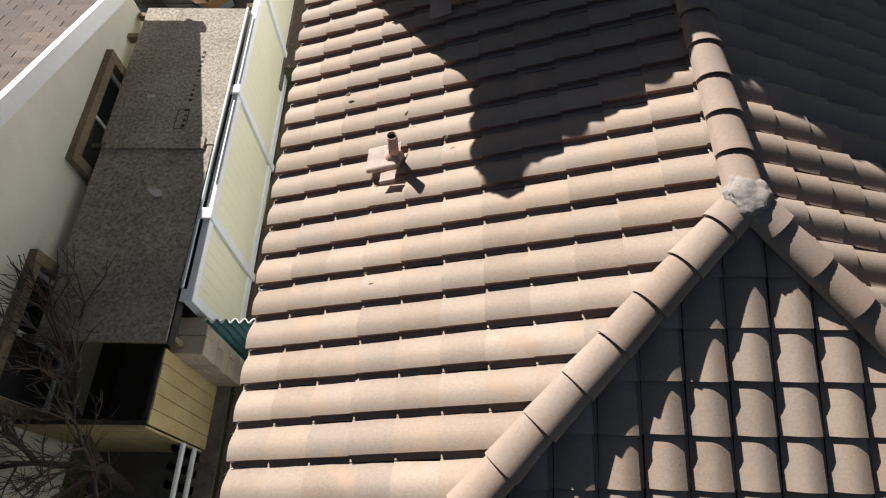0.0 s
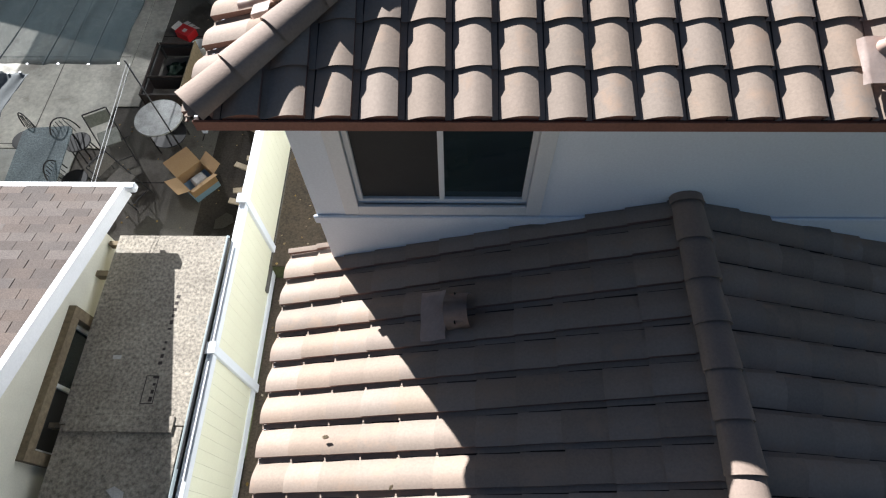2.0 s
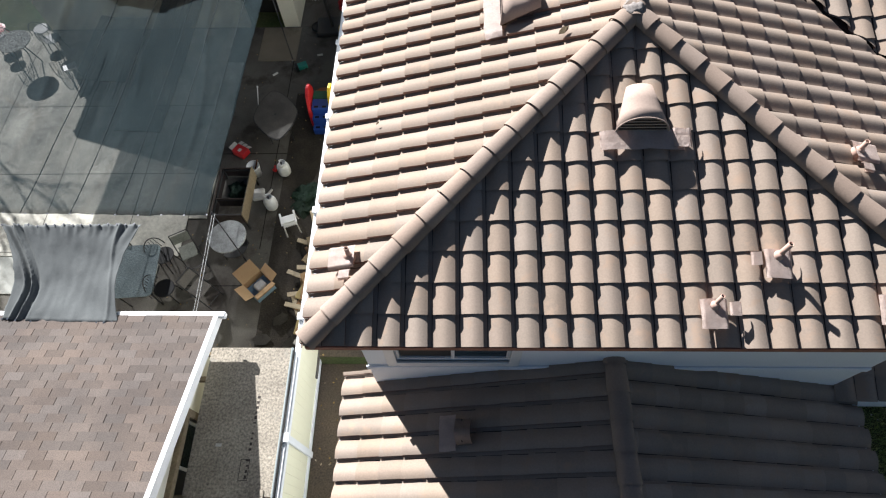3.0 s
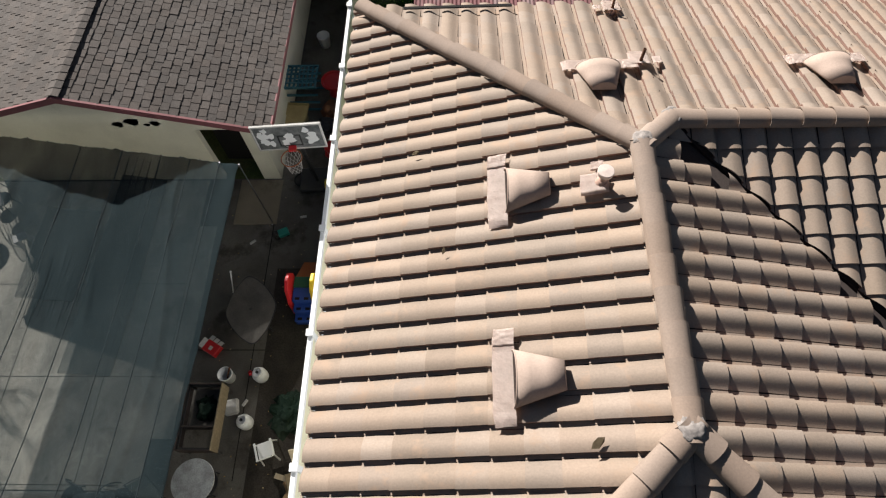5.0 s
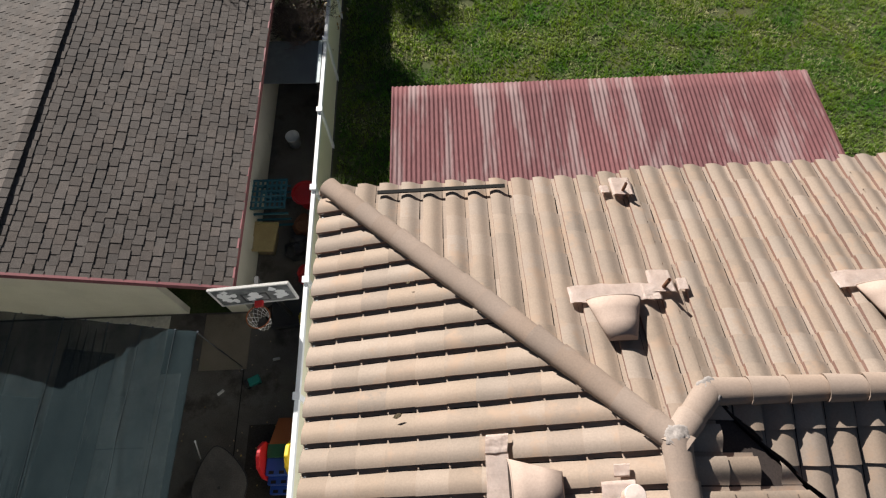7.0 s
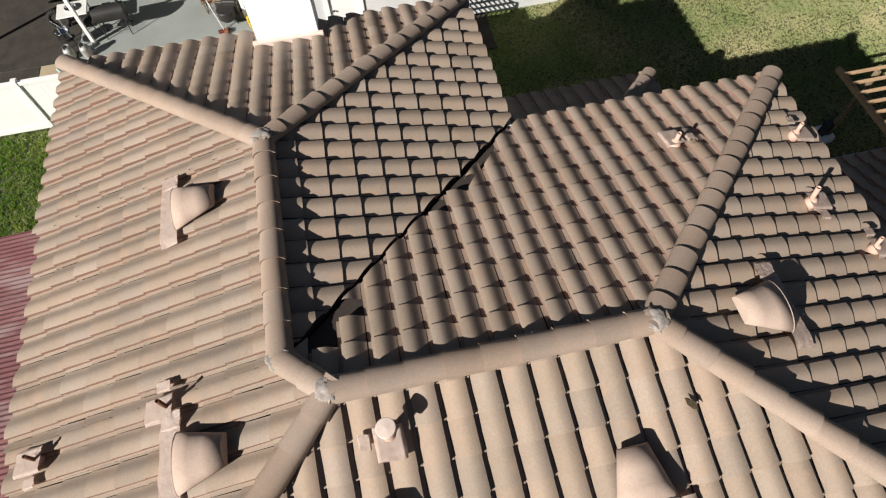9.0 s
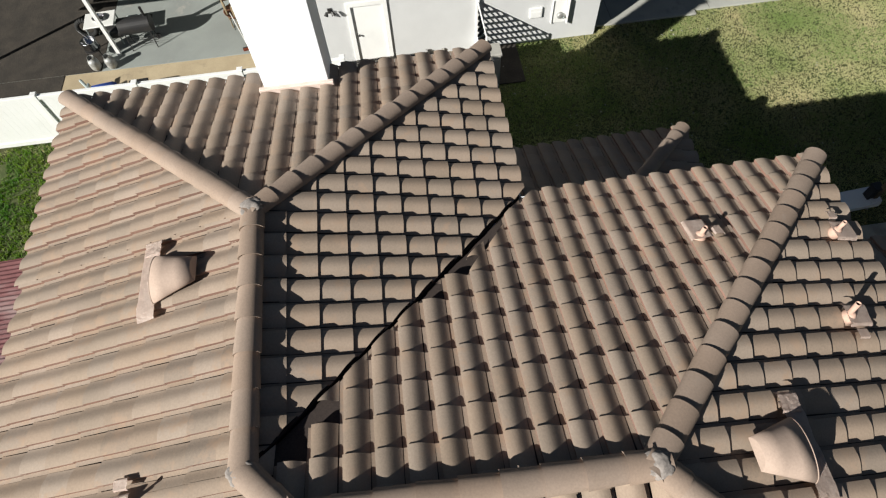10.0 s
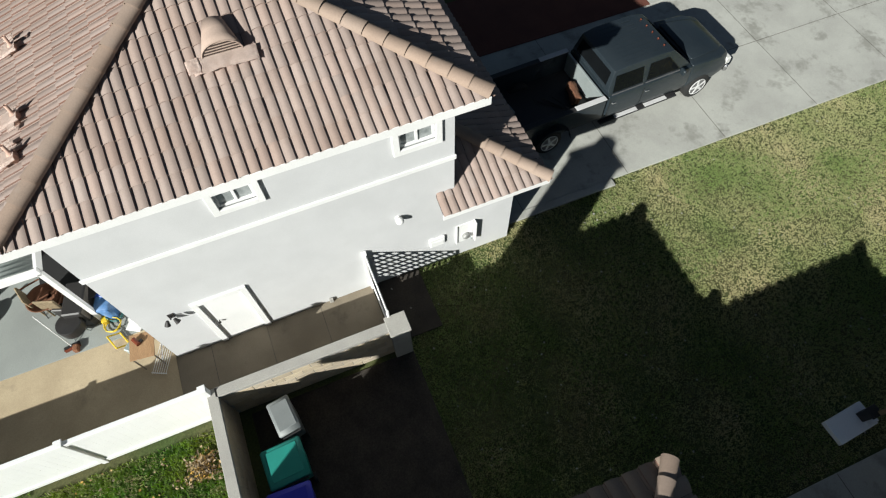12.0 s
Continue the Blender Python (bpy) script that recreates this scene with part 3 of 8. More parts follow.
box(EXW, MEW, MSW, MSW + 0.15, 0, UP_Z + 0.05, bm=b)
part("wall", b, STUCCO, house)
b = bmesh.new()
box(MEW - 0.15, MEW, MSW + 0.15, NYW, 0, UP_Z + 0.05, bm=b)
part("wall", b, STUCCO, house)
for w in WINS:
    window(house, "x", SYW, 1, *w)
part("trim", box(WXW - 0.03, EXW, SYW - 0.035, SYW - 0.002, 3.49, 3.61, 0.01), STUCCO, house, "moulded stucco band under the windows")
# soffits and fascia boards
for x0, x1, y0, y1 in ((WX, EX, SY - 0.024, SY - 0.003), (WX - 0.004, WX + 0.03, SY + 0.03, NC - 0.03), (WX, ME_, NC - 0.03, NC + 0.004), (EX - 0.03, EX + 0.004, SY + 0.03, MS - 0.004), (EX + 0.004, ME_ - 0.03, MS - 0.004, MS + 0.03), (ME_ - 0.03, ME_ + 0.004, MS, NC - 0.03)):
    part("fascia", box(x0, x1, y0, y1, UP_Z - (0.085 if y0 < SY else 0.18), UP_Z + (0.008 if y0 < SY else -0.004), 0.003), STUCCO if y0 > SY else EAVE_BROWN, house)

closure_v, closure_f = [], []
for j in range(1, int((EX - WX) / TW)):
    k = len(closure_v)
    for i in range(9):
        u = i / 8
        x = WX - 0.09 + j * TW + (0.262 * u - 0.022) * TW / 0.3085
        h = math.sin(math.pi / 2 * u / 0.66) ** 1.15 if u < 0.66 else 1 - 0.14 * ((u - 0.66) / 0.34) ** 2
        closure_v += [(x, SY + 0.006, UP_Z - 0.06), (x, SY + 0.006, UP_Z + 0.012 + 0.06 * h)]
    closure_f += [(k + 2 * i, k + 2 * i + 2, k + 2 * i + 3, k + 2 * i + 1) for i in range(8)]
link("eave_closure", raw("eave_closure", closure_v, closure_f), EAVE_BROWN, upper_roof, "brown scalloped strip closing the tile ends", kind="stuff")

# ---- lower front roof, in front of the south wall
LP, LZ = 0.352, 2.444
LWX, LRX = -1.264, 2.71
LEX = 2 * LRX - LWX
LH = LZ + (LRX - LWX) * LP
LAY = 2.782
LSY = LAY - (LRX - LWX)
LN = SYW + 0.2
LSLOPES = [
    ([(LWX, LSY), (LRX, LAY), (LRX, LN), (LWX, LN)], (LWX, SY + 0.22), (0, -1), -0.146, 0.05),
    ([(LWX, LSY), (LEX, LSY), (LRX, LAY)], (LWX, LSY), (1, 0)),
    ([(LEX, LSY), (LEX, LN), (LRX, LN), (LRX, LAY)], (LEX, LSY), (0, 1)),
]
lower_roof = build_roof("lower_roof", LSLOPES, LZ, LP, house, (0.3, 3.6), 5, "tan concrete tiles on the low front roof", me=LOW_ME, shape=LOW_SHAPE, tw=0.3188)
for a, c in (((LWX + 0.03, LSY + 0.03, LZ + 0.02), (LRX, LAY, LH)), ((LEX - 0.03, LSY + 0.03, LZ + 0.02), (LRX, LAY, LH)), ((LRX, LAY, LH), (LRX, LN, LH))):
    caps_along(a, c, lower_roof)
lump(LRX, LAY, LH + 0.14, 0.17, lower_roof, 9)
for x0, x1, y0, y1 in ((LWX + 0.45, LWX + 0.6, LSY + 0.45, SYW), (LWX + 0.6, LEX - 0.6, LSY + 0.45, LSY + 0.6), (LEX - 0.6, LEX - 0.45, LSY + 0.45, SYW)):
    part("wall", box(x0, x1, y0, y1, 0, LZ + 0.1), STUCCO, house)
for x0, x1, y0, y1 in ((LWX - 0.004, LWX + 0.03, LSY, LN), (LWX + 0.03, LEX - 0.03, LSY - 0.004, LSY + 0.03), (LEX - 0.03, LEX + 0.004, LSY, LN)):
    part("fascia", box(x0, x1, y0, y1, LZ - 0.18, LZ - 0.004), STUCCO, house)

# ---- porch roof in the corner of the two wings
PP, PZ = 0.33, 2.62
PX, PS = 9.78, 6.5
PSLOPES = [
    ([(PX, PS), (PX, MSW), (EXW, MSW), (EXW, PS + (PX - EXW))], (PX, PS), (0, 1)),
    ([(EXW, PS), (PX, PS), (EXW, PS + (PX - EXW))], (EXW, PS), (1, 0)),
]
porch_roof = build_roof("porch_roof", PSLOPES, PZ, PP, house, (9.3, 8.0), 8, "shaded tan tiles on the porch roof", 150)
caps_along((PX - 0.03, PS + 0.03, PZ + 0.02), (EXW, PS + (PX - EXW), PZ + (PX - EXW) * PP), porch_roof)
for x0, x1, y0, y1 in ((PX - 0.6, PX - 0.45, PS + 0.5, MSW), (EXW, PX - 0.6, PS + 0.5, PS + 0.65)):
    part("wall", box(x0, x1, y0, y1, 0, PZ + 0.05), STUCCO, house)

# ---- chimney at the east wall
CX0, CX1, CY0, CY1, CZ = 9.34, 10.2, 13.42, 14.45, 7.3
chim = part("chimney", box(CX0, CX1, CY0, CY1, 0, CZ, 0.01), STUCCO, house, "tall white stucco chimney")
part("chimney_cap", slab([(CX0 - 0.07, CY0 - 0.07, CZ + 0.05), (CX1 + 0.07, CY0 - 0.07, CZ + 0.05), (CX1 + 0.07, CY1 + 0.07, CZ + 0.05), (CX0 - 0.07, CY1 + 0.07, CZ + 0.05)], 0.06), ZINC, chim, "galvanised sheet chimney cap")
part("flue", lathe([(0.322, 0), (0.32, 0.01), (0.239, 0.07), (0.228, 0.1), (0.205, 0.11), (0.205, 0.2)], 32, m=pose(9.76, 13.95, CZ + 0.05)), GALV, chim, "riveted metal flue collar")
part("flue_core", lathe([(0.229, 0.1), (0.229, 0.27)], 28, m=pose(9.76, 13.95, CZ + 0.05)), DARK, chim, "dark inside of the louvred band")
part("flue_hood", lathe([(0.242, 0.252), (0.264, 0.254), (0.264, 0.268), (0.26, 0.276), (0.261, 0.366), (0.256, 0.38), (0.242, 0.386), (0.12, 0.402), (0.001, 0.408)], 32, m=pose(9.76, 13.95, CZ + 0.05)), ZINC, chim, "round metal flue hood over a louvred band", True)

# ---------------------------------------------------------------- west fence
def vinyl_fence(name, x, ys, top, material, label, face=1, base=0.0):
    """A solid vinyl fence along y: posts with caps, rails and tongue-and-groove boards."""
    f = thing(name, x, ys[0], 0, label, "fence", kind="structure")
    f.matrix_basis = Matrix.Identity(4)
    for y in ys:
        part("post", box(x - 0.06, x + 0.06, y - 0.06, y + 0.06, base, top + 0.03, 0.006), VINYL_WHITE, f)
        c = bmesh.new()
        box(x - 0.075, x + 0.075, y - 0.075, y + 0.075, top + 0.03, top + 0.06, 0.006, bm=c)
        part("post_cap", c, VINYL_WHITE, f)
    for a, c in zip(ys, ys[1:]):
        a, c = a + 0.06, c - 0.06
        part("rail", box(x - 0.045, x + 0.045, a, c, top - 0.12, top + 0.0, 0.006), VINYL_WHITE, f)
        part("rail", box(x - 0.04, x + 0.04, a, c, base + 0.05, base + 0.2, 0.006), VINYL_WHITE, f)
        n = max(1, int((c - a) / 0.15))
        w = (c - a) / n
        for i in range(n):
            part("board", box(x - 0.012, x + 0.012, a + i * w + 0.001, a + (i + 1) * w - 0.001, base + 0.2, top - 0.12, 0), material, f)
    return f


vinyl_fence("west_fence", -2.385, [2.99, 4.066, 6.04, 8.25, 10.6, 13.1, 15.45, 17.85, 20.1, 22.3, 24.6, 27.0, 29.4, 31.8], 1.49, VINYL, "cream vinyl privacy fence with white posts", base=-0.33)
vinyl_fence("east_fence", 14.25, [13.7, 16.35, 19.05, 21.6, 24.1, 26.6, 29.2, 31.8], 1.72, VINYL_WHITE, "white vinyl privacy fence between the gardens")

nf = thing("north_fence", 6, 32, 0, "dark weathered board fence at the end of the garden", "fence", kind="structure")
nf.matrix_basis = Matrix.Identity(4)
for i in range(110):
    x = -2.2 + i * 0.15
    part("board", box(x, x + 0.142, 32.0, 32.02, 0.03, 1.78 + 0.03 * math.sin(i * 12.9), 0), WOOD_OLD, nf)
for z in (0.4, 1.4):
    part("rail", box(-2.2, 14.3, 32.02, 32.07, z, z + 0.09), WOOD_OLD, nf)

# ---------------------------------------------------------------- block walls by the side yard
def block_wall(name, axis, at, lo, hi, z1, label, thick=0.15):
    """A wall of split-face blocks with a cap course, along axis."""
    w = thing(name, 0, 0, 0, label, "wall", kind="structure")
    w.matrix_basis = Matrix.Identity(4)
    core = box(lo, hi, at + 0.008, at + thick - 0.008, 0, z1, 0) if axis == "x" else box(at + 0.008, at + thick - 0.008, lo, hi, 0, z1, 0)
    part("core", core, BLOCK_GREY, w)
    bh, bl = 0.2, 0.4
    me = None
    for i in range(int(z1 / bh)):
        a = lo - (bl / 2 if i % 2 else 0)
        while a < hi:
            p, q = max(a, lo) + 0.006, min(a + bl, hi) - 0.006
            if q - p > 0.05:
                bb = box(p, q, at, at + thick, i * bh + 0.006, (i + 1) * bh - 0.006, 0.006) if axis == "x" else box(at, at + thick, p, q, i * bh + 0.006, (i + 1) * bh - 0.006, 0.006)
                part("block", bb, BLOCK, w)
            a += bl
    cb = box(lo - 0.02, hi + 0.02, at - 0.03, at + thick + 0.03, z1, z1 + 0.06, 0.008) if axis == "x" else box(at - 0.03, at + thick + 0.03, lo - 0.02, hi + 0.02, z1, z1 + 0.06, 0.008)
    part("coping", cb, BLOCK_GREY, w)
    return w


block_wall("garden_wall", "y", 14.15, 9.9, 13.55, 1.36, "tan split-face block wall beside the walkway")
block_wall("yard_wall", "x", 13.55, 10.2, 14.3, 1.36, "grey block wall closing the bin yard")
pil = thing("wall_pillar", 14.2, 9.75, 0, "square block pillar ending the garden wall", "pillar", kind="structure")
part("shaft", box(-0.2, 0.2, -0.2, 0.2, 0, 1.36, 0.01), BLOCK_GREY, pil)
part("capstone", box(-0.23, 0.23, -0.23, 0.23, 1.36, 1.44, 0.01), BLOCK_GREY, pil)

# ---------------------------------------------------------------- the neighbour's white house in the east
EW = 15.93
east_house = thing("white_house", 18, 11, 0, "white stucco two-storey house with pink tiled roofs", "house")
east_house.matrix_basis = Matrix.Identity(4)
EWINS = [(11.34, 11.98, 4.68, 5.1), (8.12, 8.8, 4.68, 5.1)]
EDOOR = (12.45, 13.42, 0.05, 2.0)
b = bmesh.new()
wall_with_holes(b, "y", EW, 0.15, 7.75, 14.55, 0, 5.75, EWINS + [EDOOR])
part("wall", b, STUCCO_WHITE, east_house, "bright white stucco wall")
part("wall", box(EW + 0.15, 24, 14.4, 14.55, 0, 5.75), STUCCO_WHITE, east_house)
part("wall", box(EW + 0.15, 24, 7.75, 7.9, 0, 5.75), STUCCO_WHITE, east_house)
part("wall", box(EW, EW + 0.15, 6.3, 7.75, 0, 2.75), STUCCO_WHITE, east_house)
part("wall", box(EW + 0.15, 22, 6.3, 6.45, 0, 2.75), STUCCO_WHITE, east_house)
part("trim", box(EW - 0.04, EW - 0.002, 7.72, 14.58, 3.92, 4.04, 0.01), WHITE, east_house, "raised white stucco band")
for w in EWINS:
    window(east_house, "y", EW, 1, *w, trim=0.12, proud=0.05, screen=False, label="small white sliding window with pale blinds", pane_mat=BLINDS)
d = part("door", box(EW + 0.005, EW + 0.05, EDOOR[0] + 0.05, EDOOR[1] - 0.05, 0.05, 1.95, 0.005), WHITE, east_house, "plain white side door")
for y0, y1, z0, z1 in ((EDOOR[0] - 0.08, EDOOR[0] + 0.05, 0.05, 2.08), (EDOOR[1] - 0.05, EDOOR[1] + 0.08, 0.05, 2.08), (EDOOR[0] + 0.05, EDOOR[1] - 0.05, 1.95, 2.08)):
    part("door_frame", box(EW - 0.05, EW + 0.08, y0, y1, z0, z1, 0.005), WHITE, d)
part("door_handle", lathe([(0.012, 0), (0.012, 0.04), (0.03, 0.045), (0.03, 0.07)], 12, m=pose(EW + 0.006, EDOOR[1] - 0.16, 1.0, 0, -90, 0)), BLACK, d, "dark door knob")
EP, EZ = 0.36, 5.72
EX0, EX1, EY0, EY1 = 15.58, 24.4, 7.28, 14.86
ER = (EY1 - EY0) / 2
ESLOPES = [
    ([(EX0, EY0), (EX0, EY1), (EX0 + ER, (EY0 + EY1) / 2)], (EX0, EY1), (0, -1)),
    ([(EX0, EY0), (EX1, EY0), (EX1 - ER, EY0 + ER), (EX0 + ER, EY0 + ER)], (EX0, EY0), (1, 0)),
    ([(EX0, EY1), (EX1, EY1), (EX1 - ER, EY0 + ER), (EX0 + ER, EY0 + ER)], (EX1, EY1), (-1, 0)),
]
east_roof = build_roof("upper_roof", ESLOPES, EZ, EP, east_house, (16.5, 11), 12, "pinkish tan tiles on the hipped roof", me=SLIM_ME, shape=SLIM_SHAPE, tw=0.183)
EH = EZ + ER * EP
for a, c in (((EX0, EY0, EZ), (EX0 + ER, EY0 + ER, EH)), ((EX0, EY1, EZ), (EX0 + ER, EY0 + ER, EH)), ((EX0 + ER, EY0 + ER, EH), (EX1 - ER, EY0 + ER, EH))):
    caps_along(a, c, east_roof)
for x0, x1, y0, y1 in ((EX0 - 0.02, EX0 + 0.02, EY0 - 0.02, EY1 + 0.02), (EX0 + 0.02, EX1, EY0 - 0.02, EY0 + 0.02), (EX0 + 0.02, EX1, EY1 - 0.02, EY1 + 0.02)):
    part("fascia", box(x0, x1, y0, y1, EZ - 0.19, EZ - 0.01, 0.004), WHITE, east_house, "white fascia board")
part("soffit", box(EX0 + 0.02, EW, EY0 + 0.02, EY1 - 0.02, EZ - 0.1, EZ - 0.07), STUCCO_WHITE, east_house)
GX0, GY0, GZ = 15.5, 5.76, 2.74
GSLOPES = [
    ([(GX0, GY0), (GX0 + 2, GY0 + 2), (GX0, GY0 + 2)], (GX0, 8.15), (0, -1)),
    ([(GX0, GY0 + 2), (EW, GY0 + 2), (EW, 8.15), (GX0, 8.15)], (GX0, 8.15), (0, -1)),
    ([(GX0, GY0), (22, GY0), (22, GY0 + 2), (GX0 + 2, GY0 + 2)], (GX0, GY0), (1, 0)),
]
garage_roof = build_roof("garage_roof", GSLOPES, GZ, 0.36, east_house, (16, 6.5), 14, "pinkish tan tiles over the garage front", 120, SLIM_ME, SLIM_SHAPE, 0.183)
caps_along((GX0, GY0, GZ), (GX0 + 2, GY0 + 2, GZ + 0.72), garage_roof)
for x0, x1, y0, y1 in ((GX0 - 0.02, GX0 + 0.02, GY0 - 0.02, 8.17), (GX0 + 0.02, 22, GY0 - 0.02, GY0 + 0.02)):
    part("fascia", box(x0, x1, y0, y1, GZ - 0.16, GZ - 0.01, 0.004), WHITE, east_house)
part("soffit", box(GX0 + 0.02, 22, GY0 + 0.02, 6.3, GZ - 0.1, GZ - 0.07), STUCCO_WHITE, east_house)

# ---------------------------------------------------------------- shingled neighbours in the west
def shingle_shape(w=0.3, l=0.2, gap=0.004):
    v = [(gap, 0, 0.02), (w - gap, 0, 0.02), (w - gap, l, 0.004), (gap, l, 0.004), (gap, 0.002, 0.0), (w - gap, 0.002, 0.0)]
    return v, [(0, 1, 2, 3), (4, 5, 1, 0), (0, 3, 4), (1, 5, 2)]


SH_SHAPE = shingle_shape()
SH_ME = raw("shingle", *SH_SHAPE)
SH_ME.materials.append(SHINGLE)
SH2_SHAPE = shingle_shape(0.21, 0.25, 0.009)
SH2_ME = raw("shingle", *SH2_SHAPE)
SH2_ME.materials.append(SHINGLE_GREY)


def shingle_roof(parent, slopes, me, shape, w, centre, label, material, rise=0.145, jitter=0.004):
    b = bmesh.new()
    for poly, org, al, ez, pitch in slopes:
        up = Vector((-al[1], al[0]))
        slab([(x, y, ez - 0.004 + pitch * (Vector((x, y)) - Vector(org)).dot(up)) for x, y in poly], 0.08, b)
    roof = part("roof", b, material, parent, label)

    def run():
        rng = random.Random(21)
        pc = Pieces("shingle", me, shape, roof, centre, 300, False)
        for poly, org, al, ez, pitch in slopes:
            pc.add(lay(poly, org, al, ez, pitch, shape, (w, rise), (w, rise + 0.055), rng, jitter=jitter, stagger=0.5, lap=0.02))
        pc.done("shingle_rest")
    LATER.append(run)
    return roof


n1 = thing("cream_house", -8, 3, 0, "cream stucco bungalow with a brown shingle roof", "house")
n1.matrix_basis = FRONT
N1S = [([(-3.62, 7.85), (-13, 7.85), (-13, 1.5), (-3.62, 1.5)], (-3.62, 7.85), (-1, 0), 2.4, 0.315),
       ([(-3.62, 1.5), (-13, 1.5), (-13, -5), (-3.62, -5)], (-13, -5), (1, 0), 2.4, 0.315)]
shingle_roof(n1, N1S, SH_ME, SH_SHAPE, 0.3, (-5, 6.5), "weathered brown asphalt shingles", SHINGLE)
N1W = [(4.75, 6.25, 0.95, 1.98), (1.9, 3.3, 0.95, 1.98)]
b = bmesh.new()
wall_with_holes(b, "y", -3.95, -0.15, -4.6, 7.5, 0, 2.47, N1W)
part("wall", b, STUCCO_CREAM, n1, "cream stucco wall with two windows")
b = bmesh.new()
vs = [(-3.95, -4.6, 2.47), (-3.95, 7.5, 2.47), (-3.95, 1.5, 4.4)]
tri = [b.verts.new(p) for p in vs] + [b.verts.new((p[0] - 0.15, p[1], p[2])) for p in vs]
for f in ((0, 1, 2), (5, 4, 3), (0, 3, 4, 1), (1, 4, 5, 2), (2, 5, 3, 0)):
    b.faces.new([tri[i] for i in f])
bmesh.ops.recalc_face_normals(b, faces=b.faces[:])
part("wall", b, STUCCO_CREAM, n1, "cream stucco gable wall")
part("wall", box(-13, -4.1, 7.35, 7.5, 0, 2.42), STUCCO_CREAM, n1)
for w in N1W:
    window(n1, "y", -3.95, -1, *w, trim=0.13, proud=0.09, trim_mat=WOOD_OLD, frame_mat=WHITE, label="window with a thick dull brown frame")
s_ = 0.315
part("barge_board", slab([(-3.55, 7.88, 2.43), (-3.55, 1.5, 2.43 + 6.38 * s_), (-3.62, 1.5, 2.43 + 6.38 * s_), (-3.62, 7.88, 2.43)], 0.2), WHITE, n1, "peeling white barge board")
part("gutter", box(-13, -3.44, 7.85, 7.96, 2.3, 2.41, 0.02), WHITE, n1, "white gutter along the eave")

n2 = thing("red_trimmed_house", -7.6, 21, 0, "cream bungalow with grey shingles and dark red trim", "house")
n2.matrix_basis = Matrix.Identity(4)
NX0, NXR, NYS, NYN, NZE = -3.55, -7.65, 17.35, 28.0, 2.42
npitch = (3.55 - NZE) / (NX0 - NXR)
N2S = [([(NX0, NYS), (NX0, NYN), (NXR, NYN), (NXR, NYS)], (NX0, NYS), (0, 1), NZE, npitch),
       ([(NXR, NYS), (NXR, NYN), (2 * NXR - NX0, NYN), (2 * NXR - NX0, NYS)], (2 * NXR - NX0, NYN), (0, -1), NZE, npitch)]
n2_roof = shingle_roof(n2, N2S, SH2_ME, SH2_SHAPE, 0.21, (-5, 18.5), "grey-brown asphalt shingles", SHINGLE_GREY, 0.19, 0.012)
cap_rng = random.Random(31)
for k in range(50):
    y = NYS + 0.02 + k * 0.21
    part("ridge_shingle", slab([(NXR - 0.14, y, 3.575 + 0.012), (NXR, y, 3.605 + 0.012), (NXR, y + 0.235, 3.605), (NXR - 0.14, y + 0.235, 3.575)], 0.012), SHINGLE_GREY, n2_roof)
    part("ridge_shingle", slab([(NXR, y, 3.605 + 0.012), (NXR + 0.14, y + cap_rng.uniform(-0.01, 0.01), 3.575 + 0.012), (NXR + 0.14, y + 0.235, 3.575), (NXR, y + 0.235, 3.605)], 0.012), SHINGLE_GREY, n2_roof)
b = bmesh.new()
wall_with_holes(b, "x", 17.75, 0.15, -11.3, -4.0, 0, 2.5, [(-5.45, -4.45, 0, 2.0)])
part("wall", b, STUCCO_CREAM, n2, "stained cream stucco end wall with an open doorway")
part("wall", box(-4.15, -4.0, 17.9, 27.6, 0, 2.5), STUCCO_CREAM, n2)
b = bmesh.new()
vs = [(-11.3, 17.75, 2.5), (-4.0, 17.75, 2.5), (-7.65, 17.75, 3.5)]
tri = [b.verts.new(p) for p in vs] + [b.verts.new((p[0], p[1] + 0.15, p[2])) for p in vs]
for f in ((0, 1, 2), (5, 4, 3), (0, 3, 4, 1), (1, 4, 5, 2), (2, 5, 3, 0)):
    b.faces.new([tri[i] for i in f])
bmesh.ops.recalc_face_normals(b, faces=b.faces[:])
part("wall", b, STUCCO_CREAM, n2)
part("room_dark", box(-5.5, -4.4, 18.4, 18.45, 0, 2.2), DARK, n2, "dark inside of the doorway")
# white patches are paint scraps, dark ones stand in for a vent box
for x, z, w, h, mt_ in ((-7.1, 2.22, 0.16, 0.1, WHITE), (-6.75, 2.3, 0.22, 0.12, WHITE), (-6.25, 2.24, 0.14, 0.09, WHITE), (-6.45, 2.2, 0.1, 0.05, DARK), (-5.72, 2.42, 0.05, 0.11, BLACK)):
    b = bmesh.new()
    ring = [b.verts.new((x + w * math.cos(a) * (0.8 + 0.3 * math.sin(3 * a + x)), 17.744, z + h * math.sin(a))) for a in [k * 0.785 for k in range(8)]]
    b.faces.new(ring)
    bmesh.ops.solidify(b, geom=b.faces[:], thickness=0.012)
    part("plaster_patch", b, mt_, n2, "flat patch for a paint scrap and vent box on the wall")
for x0, x1 in ((NX0, NXR), (2 * NXR - NX0, NXR)):
    part("barge_board", slab([(x0, NYS - 0.03, NZE + 0.03), (x1, NYS - 0.03, 3.58), (x1, NYS + 0.02, 3.58), (x0, NYS + 0.02, NZE + 0.03)], 0.16), PINK_TRIM, n2, "dark red barge board")
part("fascia", box(NX0 - 0.01, NX0 + 0.03, NYS, NYN, NZE - 0.12, NZE + 0.02), PINK_TRIM, n2, "dark red fascia board")

